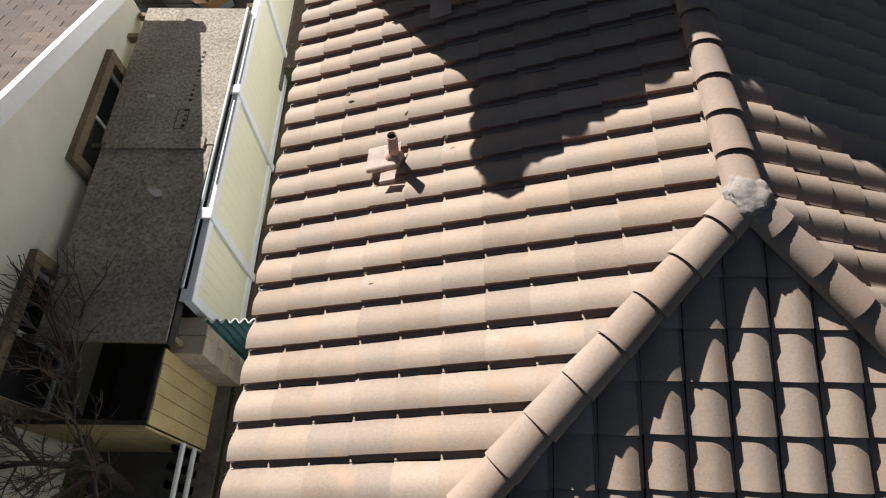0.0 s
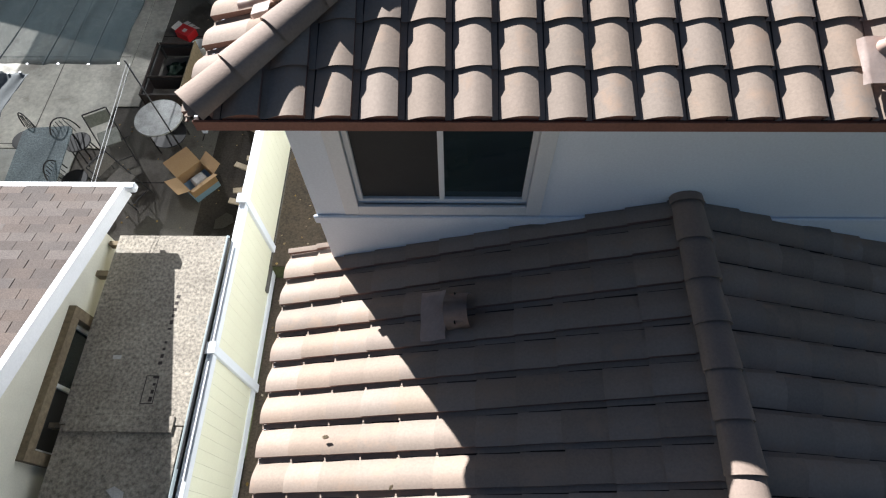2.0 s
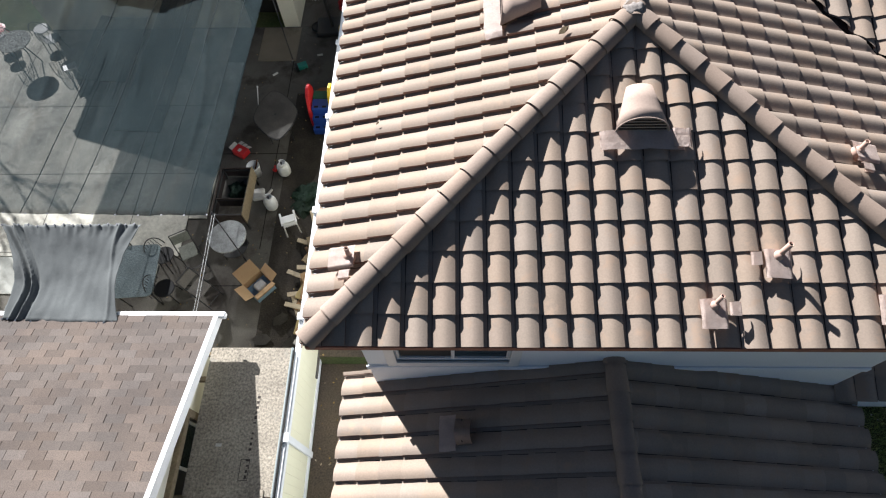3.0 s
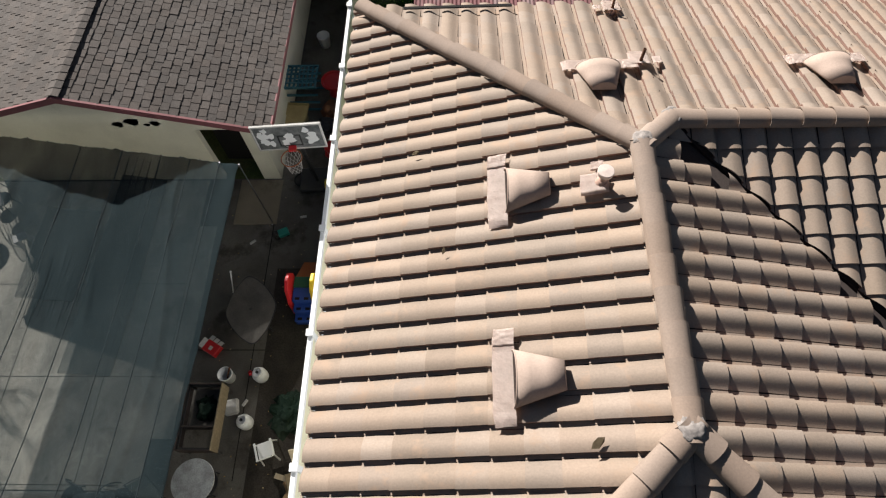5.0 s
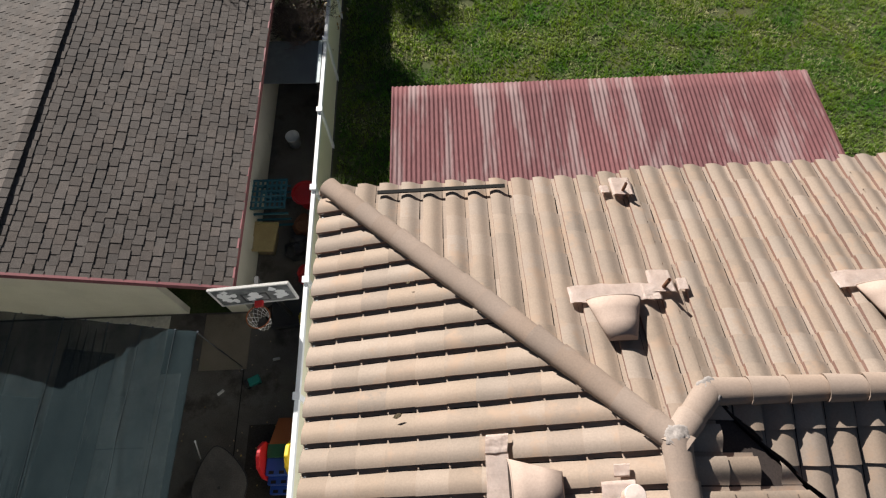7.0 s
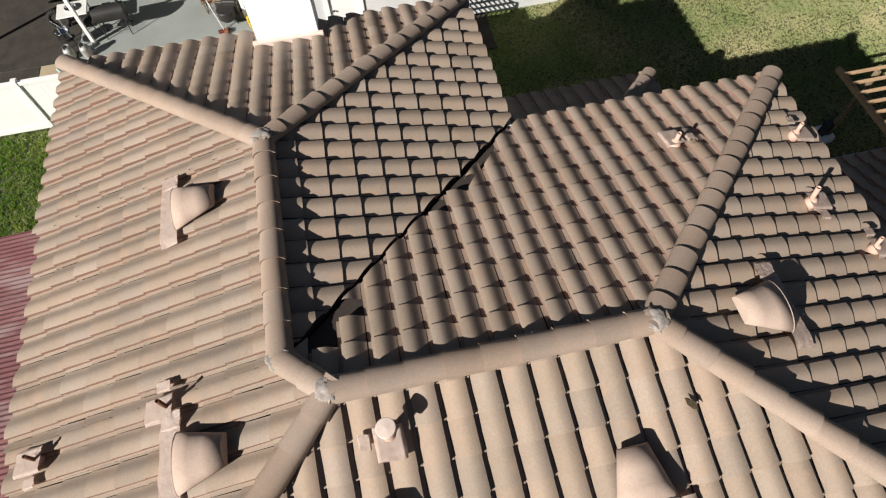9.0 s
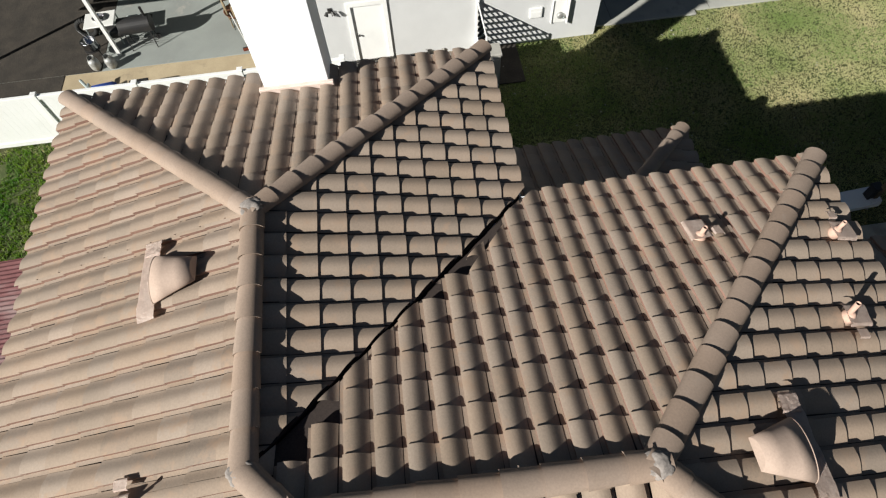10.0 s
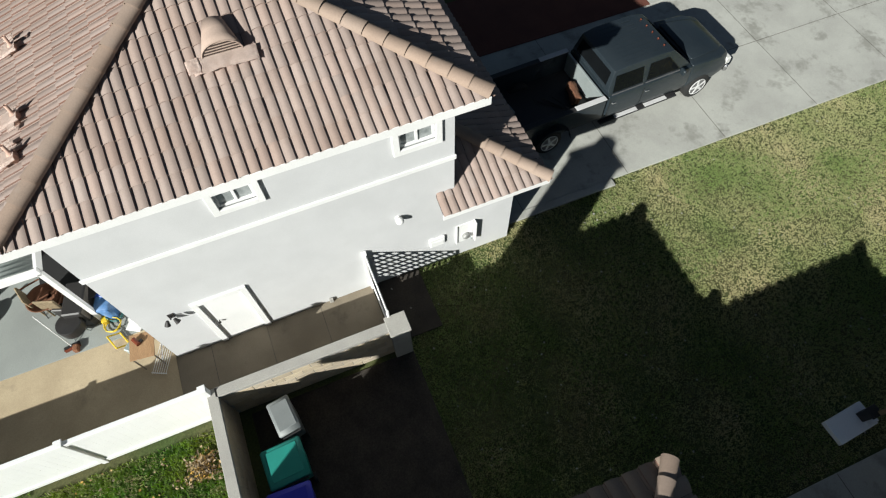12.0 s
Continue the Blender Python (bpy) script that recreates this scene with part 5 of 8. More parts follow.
def leaf_on(x, y, z, s, a):
    b = bmesh.new()
    pts = [(-s, 0, 0.0), (-s * 0.3, -s * 0.5, 0.012), (s * 0.6, -s * 0.35, 0.008), (s, 0, 0.02), (s * 0.4, s * 0.45, 0.01), (-s * 0.4, s * 0.4, 0.004)]
    b.faces.new([b.verts.new(p) for p in pts])
    bmesh.ops.solidify(b, geom=b.faces[:], thickness=0.003)
    o = ob_of("dead_leaf", b, WOOD_OLD, None, "curled dead leaf lying on the roof tiles", category="leaf", group="leaves on the roof")
    o.matrix_basis = pose(x, y, z, 12, -8, a)


for x, y, s, a in ((-0.03, 14.26, 0.06, 20), (0.38, 12.67, 0.05, 80), (1.95, 10.3, 0.09, 40), (0.1, 15.9, 0.03, 10), (-0.5, 9.4, 0.03, 50)):
    leaf_on(x, y, zW(x) + 0.14, s, a)
for x, y, s, a in ((-0.55, 4.75, 0.04, 0), (0.1, 4.3, 0.03, 60), (-0.2, 2.6, 0.025, 30), (0.5, 3.9, 0.03, 45)):
    leaf_on(x, y, zL(x) + 0.145, s, a)

# ---------------------------------------------------------------- chimney details
for z_, r_ in ((0.098, 0.262), (0.19, 0.256)):
    part("louvre_ring", lathe([(r_ - 0.012, z_), (r_, z_), (r_, z_ + 0.016), (r_ - 0.012, z_ + 0.016)], 32, m=pose(9.76, 13.95, CZ + 0.05)), GALV, chim)
for i in range(34):
    a = 2 * math.pi * i / 34
    part("louvre", box(-0.008, 0.008, -0.003, 0.003, 0, 0.155, m=Matrix.Translation((9.76 + 0.251 * math.cos(a), 13.95 + 0.251 * math.sin(a), CZ + 0.155)) @ pose(0, 0, 0, 0, 0, math.degrees(a) + 90)), GALV, chim)
part("flashing", box(CX0 - 0.08, CX0 - 0.003, CY0 - 0.08, CY1 + 0.08, UP_Z + UP_P * (ME_ - CX0) + 0.02, UP_Z + UP_P * (ME_ - CX0) + 0.16, 0.01), FLASH, chim)


# ---------------------------------------------------------------- west side passage and front corner
shed = thing("yellow_board_shed", -3.2, 2.1, 0, "small yellow board shed, open and dark on top", "shed")
shed.matrix_basis = FRONT
for i in range(5):
    y = 1.7 + i * 0.16
    part("board", box(-2.5, -2.475, y + 0.003, y + 0.157, 0.02, 1.62 - 0.01 * (i % 2), 0.004), YELLOW_BOARD, shed)
for i in range(8):
    x = -3.85 + i * 0.168
    part("board", box(x + 0.003, x + 0.165, 1.67, 1.695, 0.02, 1.6, 0.004), YELLOW_BOARD, shed)
part("rail", box(-3.9, -2.5, 1.7, 1.76, 1.42, 1.52), BLACK, shed)
part("rail", box(-2.55, -2.5, 1.76, 2.5, 1.5, 1.6), BLACK, shed)
pier = thing("block_pier", -2.36, 2.72, 0, "tan rough block pier ending the fence", "pillar", kind="structure")
pier.matrix_basis = FRONT @ pier.matrix_basis
for i in range(7):
    for k in range(2):
        if i % 2:
            part("block", box(-0.19 + k * 0.19 + 0.003, k * 0.19 - 0.003, -0.22, 0.22, i * 0.2 + 0.004, i * 0.2 + 0.196, 0.008), BLOCK, pier)
        else:
            part("block", box(-0.19, 0.19, -0.22 + k * 0.22 + 0.003, k * 0.22 - 0.003, i * 0.2 + 0.004, i * 0.2 + 0.196, 0.008), BLOCK, pier)
gate = thing("corrugated_gate", -1.7, 2.8, 0, "teal corrugated panel closing the side passage", "gate")
gate.matrix_basis = FRONT
v, f = [], []
for i in range(73):
    x = -2.14 + 0.92 * i / 72
    w = 0.025 * math.sin(2 * math.pi * i / 8)
    v += [(x, 2.82 + w, 0.1), (x, 2.82 + w, 1.58)]
f = [(2 * i, 2 * i + 2, 2 * i + 3, 2 * i + 1) for i in range(72)]
o = link("panel", raw("panel", v, f), TEAL_SHEET, gate, "", True)
o.modifiers.new("sheet", "SOLIDIFY").thickness = 0.006
part("rail", box(-2.14, -1.22, 2.86, 2.9, 1.3, 1.38), TEAL_SHEET, gate)
v = [(p[0], p[1], p[2] + (1.475 if k % 2 == 0 else 0.012)) for k, p in enumerate(v)]
o = link("edge", raw("edge", v, f), PLASTIC_WHITE, gate, "pale wavy top edge", True)
o.modifiers.new("sheet", "SOLIDIFY").thickness = 0.012
pk = thing("picket_fence", -2.5, 1, 0, "short white picket fence by the shrub", "fence")
pk.matrix_basis = FRONT
for i in range(8):
    y = 1.6 - i * 0.19
    b = bmesh.new()
    pts = [(y - 0.045, 0.05), (y + 0.045, 0.05), (y + 0.045, 0.72), (y + 0.02, 0.75), (y + 0.05, 0.8), (y + 0.03, 0.87), (y, 0.9), (y - 0.03, 0.87), (y - 0.05, 0.8), (y - 0.02, 0.75), (y - 0.045, 0.72)]
    b.faces.new([b.verts.new((-2.52, p, q)) for p, q in pts])
    bmesh.ops.solidify(b, geom=b.faces[:], thickness=0.02)
    part("picket", b, WHITE, pk)
for z in (0.25, 0.6):
    part("rail", box(-2.515, -2.485, 0.2, 1.68, z, z + 0.08), WHITE, pk)

# things on the plywood
for x, y, l in ((-3.36, 5.84, 0.1), (-3.41, 2.96, 0.1)):
    t_ = ob_of("paper_label", box(x - l / 2, x + l / 2, y - 0.025, y + 0.025, 1.832, 1.834, 0), PAPER, None, "small pale paper label stuck on strand board", category="label", group="labels on the plywood")
    t_.matrix_basis = FRONT
b = bmesh.new()
pts = [(-2.98, 4.42, 1.835), (-2.86, 4.36, 1.84), (-2.85, 4.28, 1.85), (-2.93, 4.27, 1.845), (-3.06, 4.38, 1.84)]
b.faces.new([b.verts.new(p) for p in pts])
bmesh.ops.solidify(b, geom=b.faces[:], thickness=0.012)
ob_of("tile_shard", b, PAPER, None, "pale broken shard lying on the plywood", category="shard").matrix_basis = FRONT
rng = random.Random(8)
for i in range(16):
    y = 5.35 + i * 0.085
    x = -2.84 + 0.02 * (y - 5.3)
    w, h = rng.uniform(0.03, 0.07), rng.uniform(0.02, 0.055)
    if i not in (4, 9):
        part("print_bar", box(x - w / 2, x + w / 2, y - h / 2, y + h / 2, 1.8305, 1.832, 0), INK, osb)
for (x0, x1, y0, y1) in ((-2.95, -2.94, 5.3, 5.62), (-2.81, -2.80, 5.3, 5.62), (-2.95, -2.8, 5.295, 5.305), (-2.95, -2.8, 5.615, 5.625)):
    part("print_bar", box(x0, x1, y0, y1, 1.8305, 1.832, 0), INK, osb)
part("pipe", tube((-2.36, 3.1, 1.83), (-2.36, 7.5, 1.83), 0.02), GALV, osb)
part("pipe", tube((-2.33, 4.6, 1.86), (-2.33, 7.45, 1.86), 0.012), BLACK, osb)
part("bracket", box(-3.95, -3.8, 6.9, 6.98, 1.72, 1.84, 0.005), WOOD_OLD, n1)
vp = new("roof_pipe")
vp.matrix_basis = FRONT @ Matrix.Translation((-4.4, 4.78, 3.32))
tagged(vp, "grey vent pipe with a pale metal flashing on shingles", "vent pipe")
part("pipe", tube((0, 0, 0), (-0.02, 0, 0.35), 0.035), BLACK, vp, "", True)
part("flashing", box(0.0, 0.34, 0.08, 0.2, 0.03, 0.045, 0.003, m=pose(0, 0, 0, -18)), WHITE, vp, "pale metal flashing sheet")
part("boot", lathe([(0.08, 0.0), (0.05, 0.06), (0.04, 0.1)], 12), GALV, vp)


def bars_mesh(name, segs):
    """One mesh of many tapered bars, given as (p, q, radius, radius, sides)."""
    v, f = [], []
    for p, q, ra, rb, n in segs:
        d = (q - p).normalized()
        s = d.orthogonal().normalized()
        t = d.cross(s)
        k = len(v)
        for c, r in ((p, ra), (q, rb)):
            for i in range(n):
                a = 2 * math.pi * i / n
                v.append(c + s * (r * math.cos(a)) + t * (r * math.sin(a)))
        for i in range(n):
            f.append((k + i, k + (i + 1) % n, k + n + (i + 1) % n, k + n + i))
    return raw(name, v, f)


def bare_tree(name, x, y, z, h, seed, label, spread=0.5, levels=5, r0=0.06, children=3, lean=(0, 0), twig=TWIG):
    """A leafless tree: a tapered trunk with limbs, and all finer twigs as one part."""
    t = new(name)
    t.matrix_basis = Matrix.Translation((x, y, z))
    tagged(t, label, "tree")
    r = random.Random(seed)
    trunk, limbs, tw = [], [], []

    def grow(p, d, ln, rad, lv):
        n = 3
        for i in range(n):
            nd = (d + Vector((r.uniform(-1, 1), r.uniform(-1, 1), r.uniform(-0.4, 0.6))) * 0.16).normalized()
            q = p + nd * ln / n
            ra, rb = rad * (1 - 0.3 * i / n), rad * (1 - 0.3 * (i + 1) / n)
            (trunk if lv == 0 else limbs if lv < 3 else tw).append((p, q, ra, rb, 10 if lv == 0 else 7 if lv < 3 else 4))
            p, d = q, nd
            if lv > 0 and lv < levels and r.random() < 0.5:
                side = (d + Vector((r.uniform(-1, 1), r.uniform(-1, 1), r.uniform(-0.2, 0.8))) * spread * 1.3).normalized()
                grow(p, side, ln * 0.55, rb * 0.5, lv + 1)
        if lv < levels:
            for _ in range(children):
                nd = (d + Vector((r.uniform(-1, 1), r.uniform(-1, 1), r.uniform(-0.2, 0.7))) * spread).normalized()
                grow(p, nd, ln * r.uniform(0.6, 0.85), rad * 0.6, lv + 1)
    grow(Vector((0, 0, 0)), Vector((lean[0], lean[1], 1)).normalized(), h * 0.3, r0, 0)
    link("trunk", bars_mesh("trunk", trunk), BARK, t, "", True)
    link("branch_work", bars_mesh("branch_work", limbs), BARK, t, "", True, kind="stuff")
    link("twig_work", bars_mesh("twig_work", tw), twig, t, kind="stuff")
    return t


bare_tree("bare_shrub", -3.3, 1.25, 0, 3.0, 3, "pruned leafless shrub with pale sprouting twigs", 0.9, 5, 0.075, 3, (0.15, 0.1)).matrix_basis = FRONT @ Matrix.Translation((-3.3, 1.25, 0))
bare_tree("bare_bush", -3.75, 0.75, 0, 2.1, 9, "tangled leafless bush beside the picket fence", 0.95, 5, 0.06, 3, (0.1, 0.1)).matrix_basis = FRONT @ Matrix.Translation((-3.75, 0.75, 0))
bare_tree("bare_tree", -8.2, 28.9, 0, 6.8, 5, "tall leafless garden tree behind the shingled house", 0.6, 5, 0.13, 3)
bare_tree("bare_tree", -16.6, 19.2, 0, 7.5, 6, "tall leafless tree beyond the shingled house", 0.75, 5, 0.11, 3)
bare_tree("bare_bush", -3.2, 28.3, 0, 3.2, 21, "grey leafless thicket leaning over the fence", 1.0, 5, 0.06, 4, (0.25, -0.1))
bare_tree("bare_bush", -3.6, 26.6, 0, 2.6, 22, "grey leafless thicket leaning over the fence", 1.0, 5, 0.05, 4, (0.1, -0.1))
bare_tree("bare_bush", -4.6, 29.6, 0, 3.4, 23, "grey leafless thicket leaning over the fence", 1.0, 5, 0.06, 4, (0.1, -0.1))
bare_tree("bare_bush", -1.5, 29.9, 0, 2.6, 24, "grey leafless thicket leaning over the fence", 1.0, 5, 0.05, 4, (0.1, -0.1))

bare_tree("bare_bush", -3.3, 25.2, 0, 2.4, 31, "grey leafless thicket leaning over the fence", 1.1, 5, 0.05, 4, (0.1, -0.15))
bare_tree("bare_bush", -4.2, 27.6, 0, 3.0, 32, "grey leafless thicket leaning over the fence", 1.1, 5, 0.05, 4, (0.1, -0.15))
bare_tree("bare_bush", -2.9, 26.9, 0, 2.4, 33, "grey leafless thicket leaning over the fence", 1.1, 5, 0.05, 4, (0.1, -0.15))
bare_tree("bare_bush", -5.2, 28.8, 0, 3.2, 34, "grey leafless thicket leaning over the fence", 1.1, 5, 0.05, 4, (0.1, -0.15))
bare_tree("bare_bush", -3.0, 30.6, 0, 3.0, 35, "grey leafless thicket leaning over the fence", 1.1, 5, 0.05, 4, (0.1, -0.15))

# ---------------------------------------------------------------- shade cloths over the yard
SEAM = mat("seam", (0.02, 0.03, 0.033), rough=0.9)
def cloth(name, pts, nx, ny, sag, seed, label, material=SHADE_CLOTH, folds=(), pull=0.0, seams=(), doubled=()):
    """A hanging sheet through four corners (counted round), sagging and wrinkled."""
    v, f = [], []
    a, b_, c, d = [Vector(p) for p in pts]
    for j in range(ny + 1):
        for i in range(nx + 1):
            s, t = i / nx, j / ny
            p = (a * (1 - s) + b_ * s) * (1 - t) + (d * (1 - s) + c * s) * t
            z = -sag * 16 * s * (1 - s) * t * (1 - t)
            z += 0.035 * noise.noise(Vector((s * 4 + seed, t * 4, 0))) + 0.012 * noise.noise(Vector((s * 16, t * 5, seed)))
            z += (0.016 if seams else 0.003) * noise.noise(Vector((s * 42 + 1.5 * math.sin(t * 3), t * 2.2, seed + 7))) * max(0.0, noise.noise(Vector((s * 3, t * 2, seed + 11))) + 0.25)
            z += 0.05 * max(0.0, t - 0.86) / 0.14 * noise.noise(Vector((s * 30, t * 4, seed + 5)))
            for u0, wd, hh in folds:
                z += hh * math.exp(-((s - u0 - 0.04 * math.sin(t * 5)) / wd) ** 2) * (0.5 + 0.5 * t)
            edge = 0.03 * noise.noise(Vector((s * 14, t * 14, seed + 2)))
            p = p + Vector((edge if i in (0, nx) else 0, (edge - 0.05 * math.sin(s * math.pi)) if j in (0,) else (edge if j == ny else 0), z))
            p.x += pull * math.sin(math.pi * t) * (1 - 2 * s)
            v.append(p)
    for j in range(ny):
        for i in range(nx):
            k = j * (nx + 1) + i
            f.append((k, k + 1, k + nx + 2, k + nx + 1))
    t_ = thing(name, 0, 0, 0, label, "shade cloth")
    t_.matrix_basis = Matrix.Identity(4)
    o = link("sheet", raw("sheet", v, f), material, t_, "", True)
    o.modifiers.new("cloth", "SOLIDIFY").thickness = 0.003
    for i in seams:
        b = bmesh.new()
        for j in range(ny):
            tube(v[j * (nx + 1) + i], v[(j + 1) * (nx + 1) + i], 0.009, seg=5, bm=b, caps=False)
        part("seam", b, SEAM, t_, "dark stitched seam")
    for kind_, i0, i1, j0, j1, slim in doubled:
        vv, ff = [], []
        rows_ = list(range(j0, j1 + 1))
        for n_, j in enumerate(rows_):
            q_ = n_ / (len(rows_) - 1)
            grow = 1 - slim * abs(2 * q_ - 1) ** 1.5
            mid = (i0 + i1) / 2 + 0.5 * slim * math.sin(q_ * 4 + i0)
            for e_ in range(5):
                col = mid + (i1 - i0) * grow * (e_ / 4 - 0.5)
                lo_ = max(0, min(nx - 1, int(col)))
                p_ = v[j * (nx + 1) + lo_].lerp(v[j * (nx + 1) + lo_ + 1], col - lo_)
                vv.append(p_ + Vector((0, 0, 0.006 + slim * 0.004 * math.sin(math.pi * e_ / 4))))
        for n_ in range(len(rows_) - 1):
            for e_ in range(4):
                k = n_ * 5 + e_
                ff.append((k, k + 1, k + 6, k + 5))
        link(kind_, raw(kind_, vv, ff), material, t_, "second layer of the same cloth", True)
    for i in range(0, nx + 1, max(1, nx // 14)):
        for j in (0, ny):
            p = v[j * (nx + 1) + i]
            part("eyelet", lathe([(0.018, 0), (0.018, 0.006)], 8, m=Matrix.Translation((p.x, p.y, p.z + 0.002))), CHROME, t_)
    return t_


cloth("shade_cloth", [(-10.8, 10.1, 2.45), (-4.2, 9.95, 2.4), (-4.08, 16.5, 2.4), (-10.5, 17.4, 2.5)], 180, 60, 0.12, 1, "large dark grey shade cloth stretched over the yard", folds=((0.3, 0.015, 0.05), (0.62, 0.012, 0.04), (0.85, 0.01, 0.04), (0.5, 0.02, -0.04)), seams=(81, 108, 132, 150, 168), doubled=(("overlap", 112, 140, 18, 55, 0.02), ("overlap", 74, 108, 30, 47, 0.05),
    ("gather", 79.5, 80.1, 26, 37, 0.9), ("gather", 82.7, 83.8, 25, 39, 0.9), ("gather", 87.7, 88.4, 26, 38, 0.9), ("gather", 90.1, 91.2, 27, 37, 0.9), ("gather", 95.1, 95.7, 28, 41, 0.9), ("gather", 97.6, 98.7, 27, 40, 0.9), ("gather", 102.4, 103.3, 25, 37, 0.9), ("gather", 105.2, 105.8, 26, 37, 0.9), ("gather", 109.7, 110.4, 29, 41, 0.9), ("gather", 112.8, 113.8, 51, 59, 0.8), ("gather", 117.7, 118.7, 49, 59, 0.8), ("gather", 122.2, 123.1, 48, 59, 0.8), ("gather", 126.6, 127.8, 48, 59, 0.8), ("gather", 131.1, 132.1, 49, 59, 0.8)))
cloth("shade_cloth", [(-7.58, 7.93, 2.17), (-5.47, 7.87, 2.17), (-5.38, 9.72, 2.45), (-8.1, 9.74, 2.4)], 110, 40, 0.1, 5, "small grey shade cloth with gathered folds", SHADE_DENSE, folds=((0.07, 0.012, 0.09), (0.105, 0.01, -0.06), (0.14, 0.01, 0.09), (0.185, 0.012, -0.05), (0.9, 0.015, 0.04)), pull=0.22)
for x, y in ((-4.12, 10.0), (-4.05, 16.45)):
    pp = thing("cloth_post", x, y, 0, "thin dark steel pole holding the shade cloth", "post", "poles of the shade cloth")
    part("pole", tube((0, 0, 0.02), (0, 0, 2.42), 0.012), BLACK, pp, "", True)
    part("foot", lathe([(0.06, 0.02), (0.06, 0.03)], 10), GALV, pp)
ln_ = thing("clothes_line", -4.1, 9, 2.3, "thin pale lines strung across the yard", "line")
ln_.matrix_basis = Matrix.Identity(4)
for dx in (0, 0.05):
    part("cord", tube((-4.15 + dx, 8.0, 2.15), (-4.12 + dx, 10.0, 2.36), 0.003, seg=5), PLASTIC_WHITE, ln_)


# ---------------------------------------------------------------- furniture in the yard
def round_table(x, y):
    t = thing("round_table", x, y, 0.02, "round patio table with a frosted blue-grey glass top", "table")
    part("tabletop", lathe([(0.001, 0.684), (0.385, 0.684), (0.392, 0.69), (0.392, 0.7), (0.385, 0.705), (0.001, 0.706)], 36), TABLE_SPECK, t)
    part("rim", lathe([(0.394, 0.672), (0.41, 0.676), (0.412, 0.702), (0.404, 0.712), (0.394, 0.71)], 36), TANK_GREY, t, "pale metal rim")
    for k in range(4):
        a = math.pi / 4 + k * math.pi / 2
        part("leg", tube((0.3 * math.cos(a), 0.3 * math.sin(a), 0), (0.3 * math.cos(a), 0.3 * math.sin(a), 0.68), 0.014), BLACK, t)
    part("ring", lathe([(0.29, 0.25), (0.31, 0.25), (0.31, 0.27), (0.29, 0.27)], 24), BLACK, t)


def glass_table(x, y, rz):
    t = thing("glass_table", x, y, 0.02, "oblong patio table with a frosted glass top", "table", rz=rz)
    b = box(-0.42, 0.42, -0.62, 0.62, 0.68, 0.7, 0)
    bmesh.ops.bevel(b, geom=[e for e in b.edges if abs(e.verts[0].co.z - e.verts[1].co.z) > 0.01], offset=0.12, segments=5, profile=0.5, affect="EDGES")
    part("tabletop", b, TABLE_GLASS, t)
    for sx in (-1, 1):
        for sy in (-1, 1):
            part("leg", tube((0.34 * sx, 0.52 * sy, 0), (0.36 * sx, 0.54 * sy, 0.68), 0.015), BLACK, t)


def folding_chair(x, y, rz, material, label):
    """A folding chair: two crossing tube frames, a panel seat and a panel back."""
    c = thing("folding_chair", x, y, 0.02, label, "chair", "folding chairs in the yard", rz=rz)
    for s in (-0.2, 0.2):
        part("leg", tube((s, -0.3, 0.012), (s, 0.26, 0.86), 0.012), BLACK, c)
        part("leg", tube((s * 0.88, 0.34, 0.012), (s * 0.88, -0.16, 0.45), 0.012), BLACK, c)
    part("crossbar", tube((-0.2, -0.24, 0.1), (0.2, -0.24, 0.1), 0.009), BLACK, c)
    part("crossbar", tube((-0.176, 0.28, 0.06), (0.176, 0.28, 0.06), 0.009), BLACK, c)
    part("crossbar", tube((-0.2, 0.26, 0.86), (0.2, 0.26, 0.86), 0.012), BLACK, c)
    part("seat", box(-0.18, 0.18, -0.19, 0.19, 0.44, 0.46, 0.009), material, c, "pale worn seat panel")
    part("backrest", box(-0.19, 0.19, -0.006, 0.006, 0.0, 0.2, 0.004, m=pose(0, 0.135, 0.66, -33, 0, 0)), material, c, "pale worn back panel")
    return c


def metal_chair(x, y, rz):
    c = thing("metal_chair", x, y, 0.02, "black wrought-metal garden chair with a curved back", "chair", "metal chairs round the table", rz=rz)
    part("seat", lathe([(0.001, 0.425), (0.21, 0.425), (0.22, 0.432), (0.22, 0.445), (0.21, 0.45), (0.001, 0.45)], 20), BLACK, c)
    for k in range(4):
        a = math.pi / 4 + k * math.pi / 2
        part("leg", tube((0.24 * math.cos(a), 0.24 * math.sin(a), 0), (0.17 * math.cos(a), 0.17 * math.sin(a), 0.43), 0.012), BLACK, c)
    pts = [Vector((0.24 * math.cos(a), 0.2 + 0.05 * math.sin(a), 0.45 + 0.42 * math.sin(a))) for a in [math.pi * k / 12 for k in range(13)]]
    b = bmesh.new()
    for p, q in zip(pts, pts[1:]):
        tube(p, q, 0.012, seg=6, bm=b)
    part("back_frame", b, BLACK, c)
    for k in range(-2, 3):
        part("back_bar", tube((k * 0.075, 0.2, 0.45), (k * 0.06, 0.24, 0.83 - 0.03 * abs(k)), 0.007, seg=6), BLACK, c)


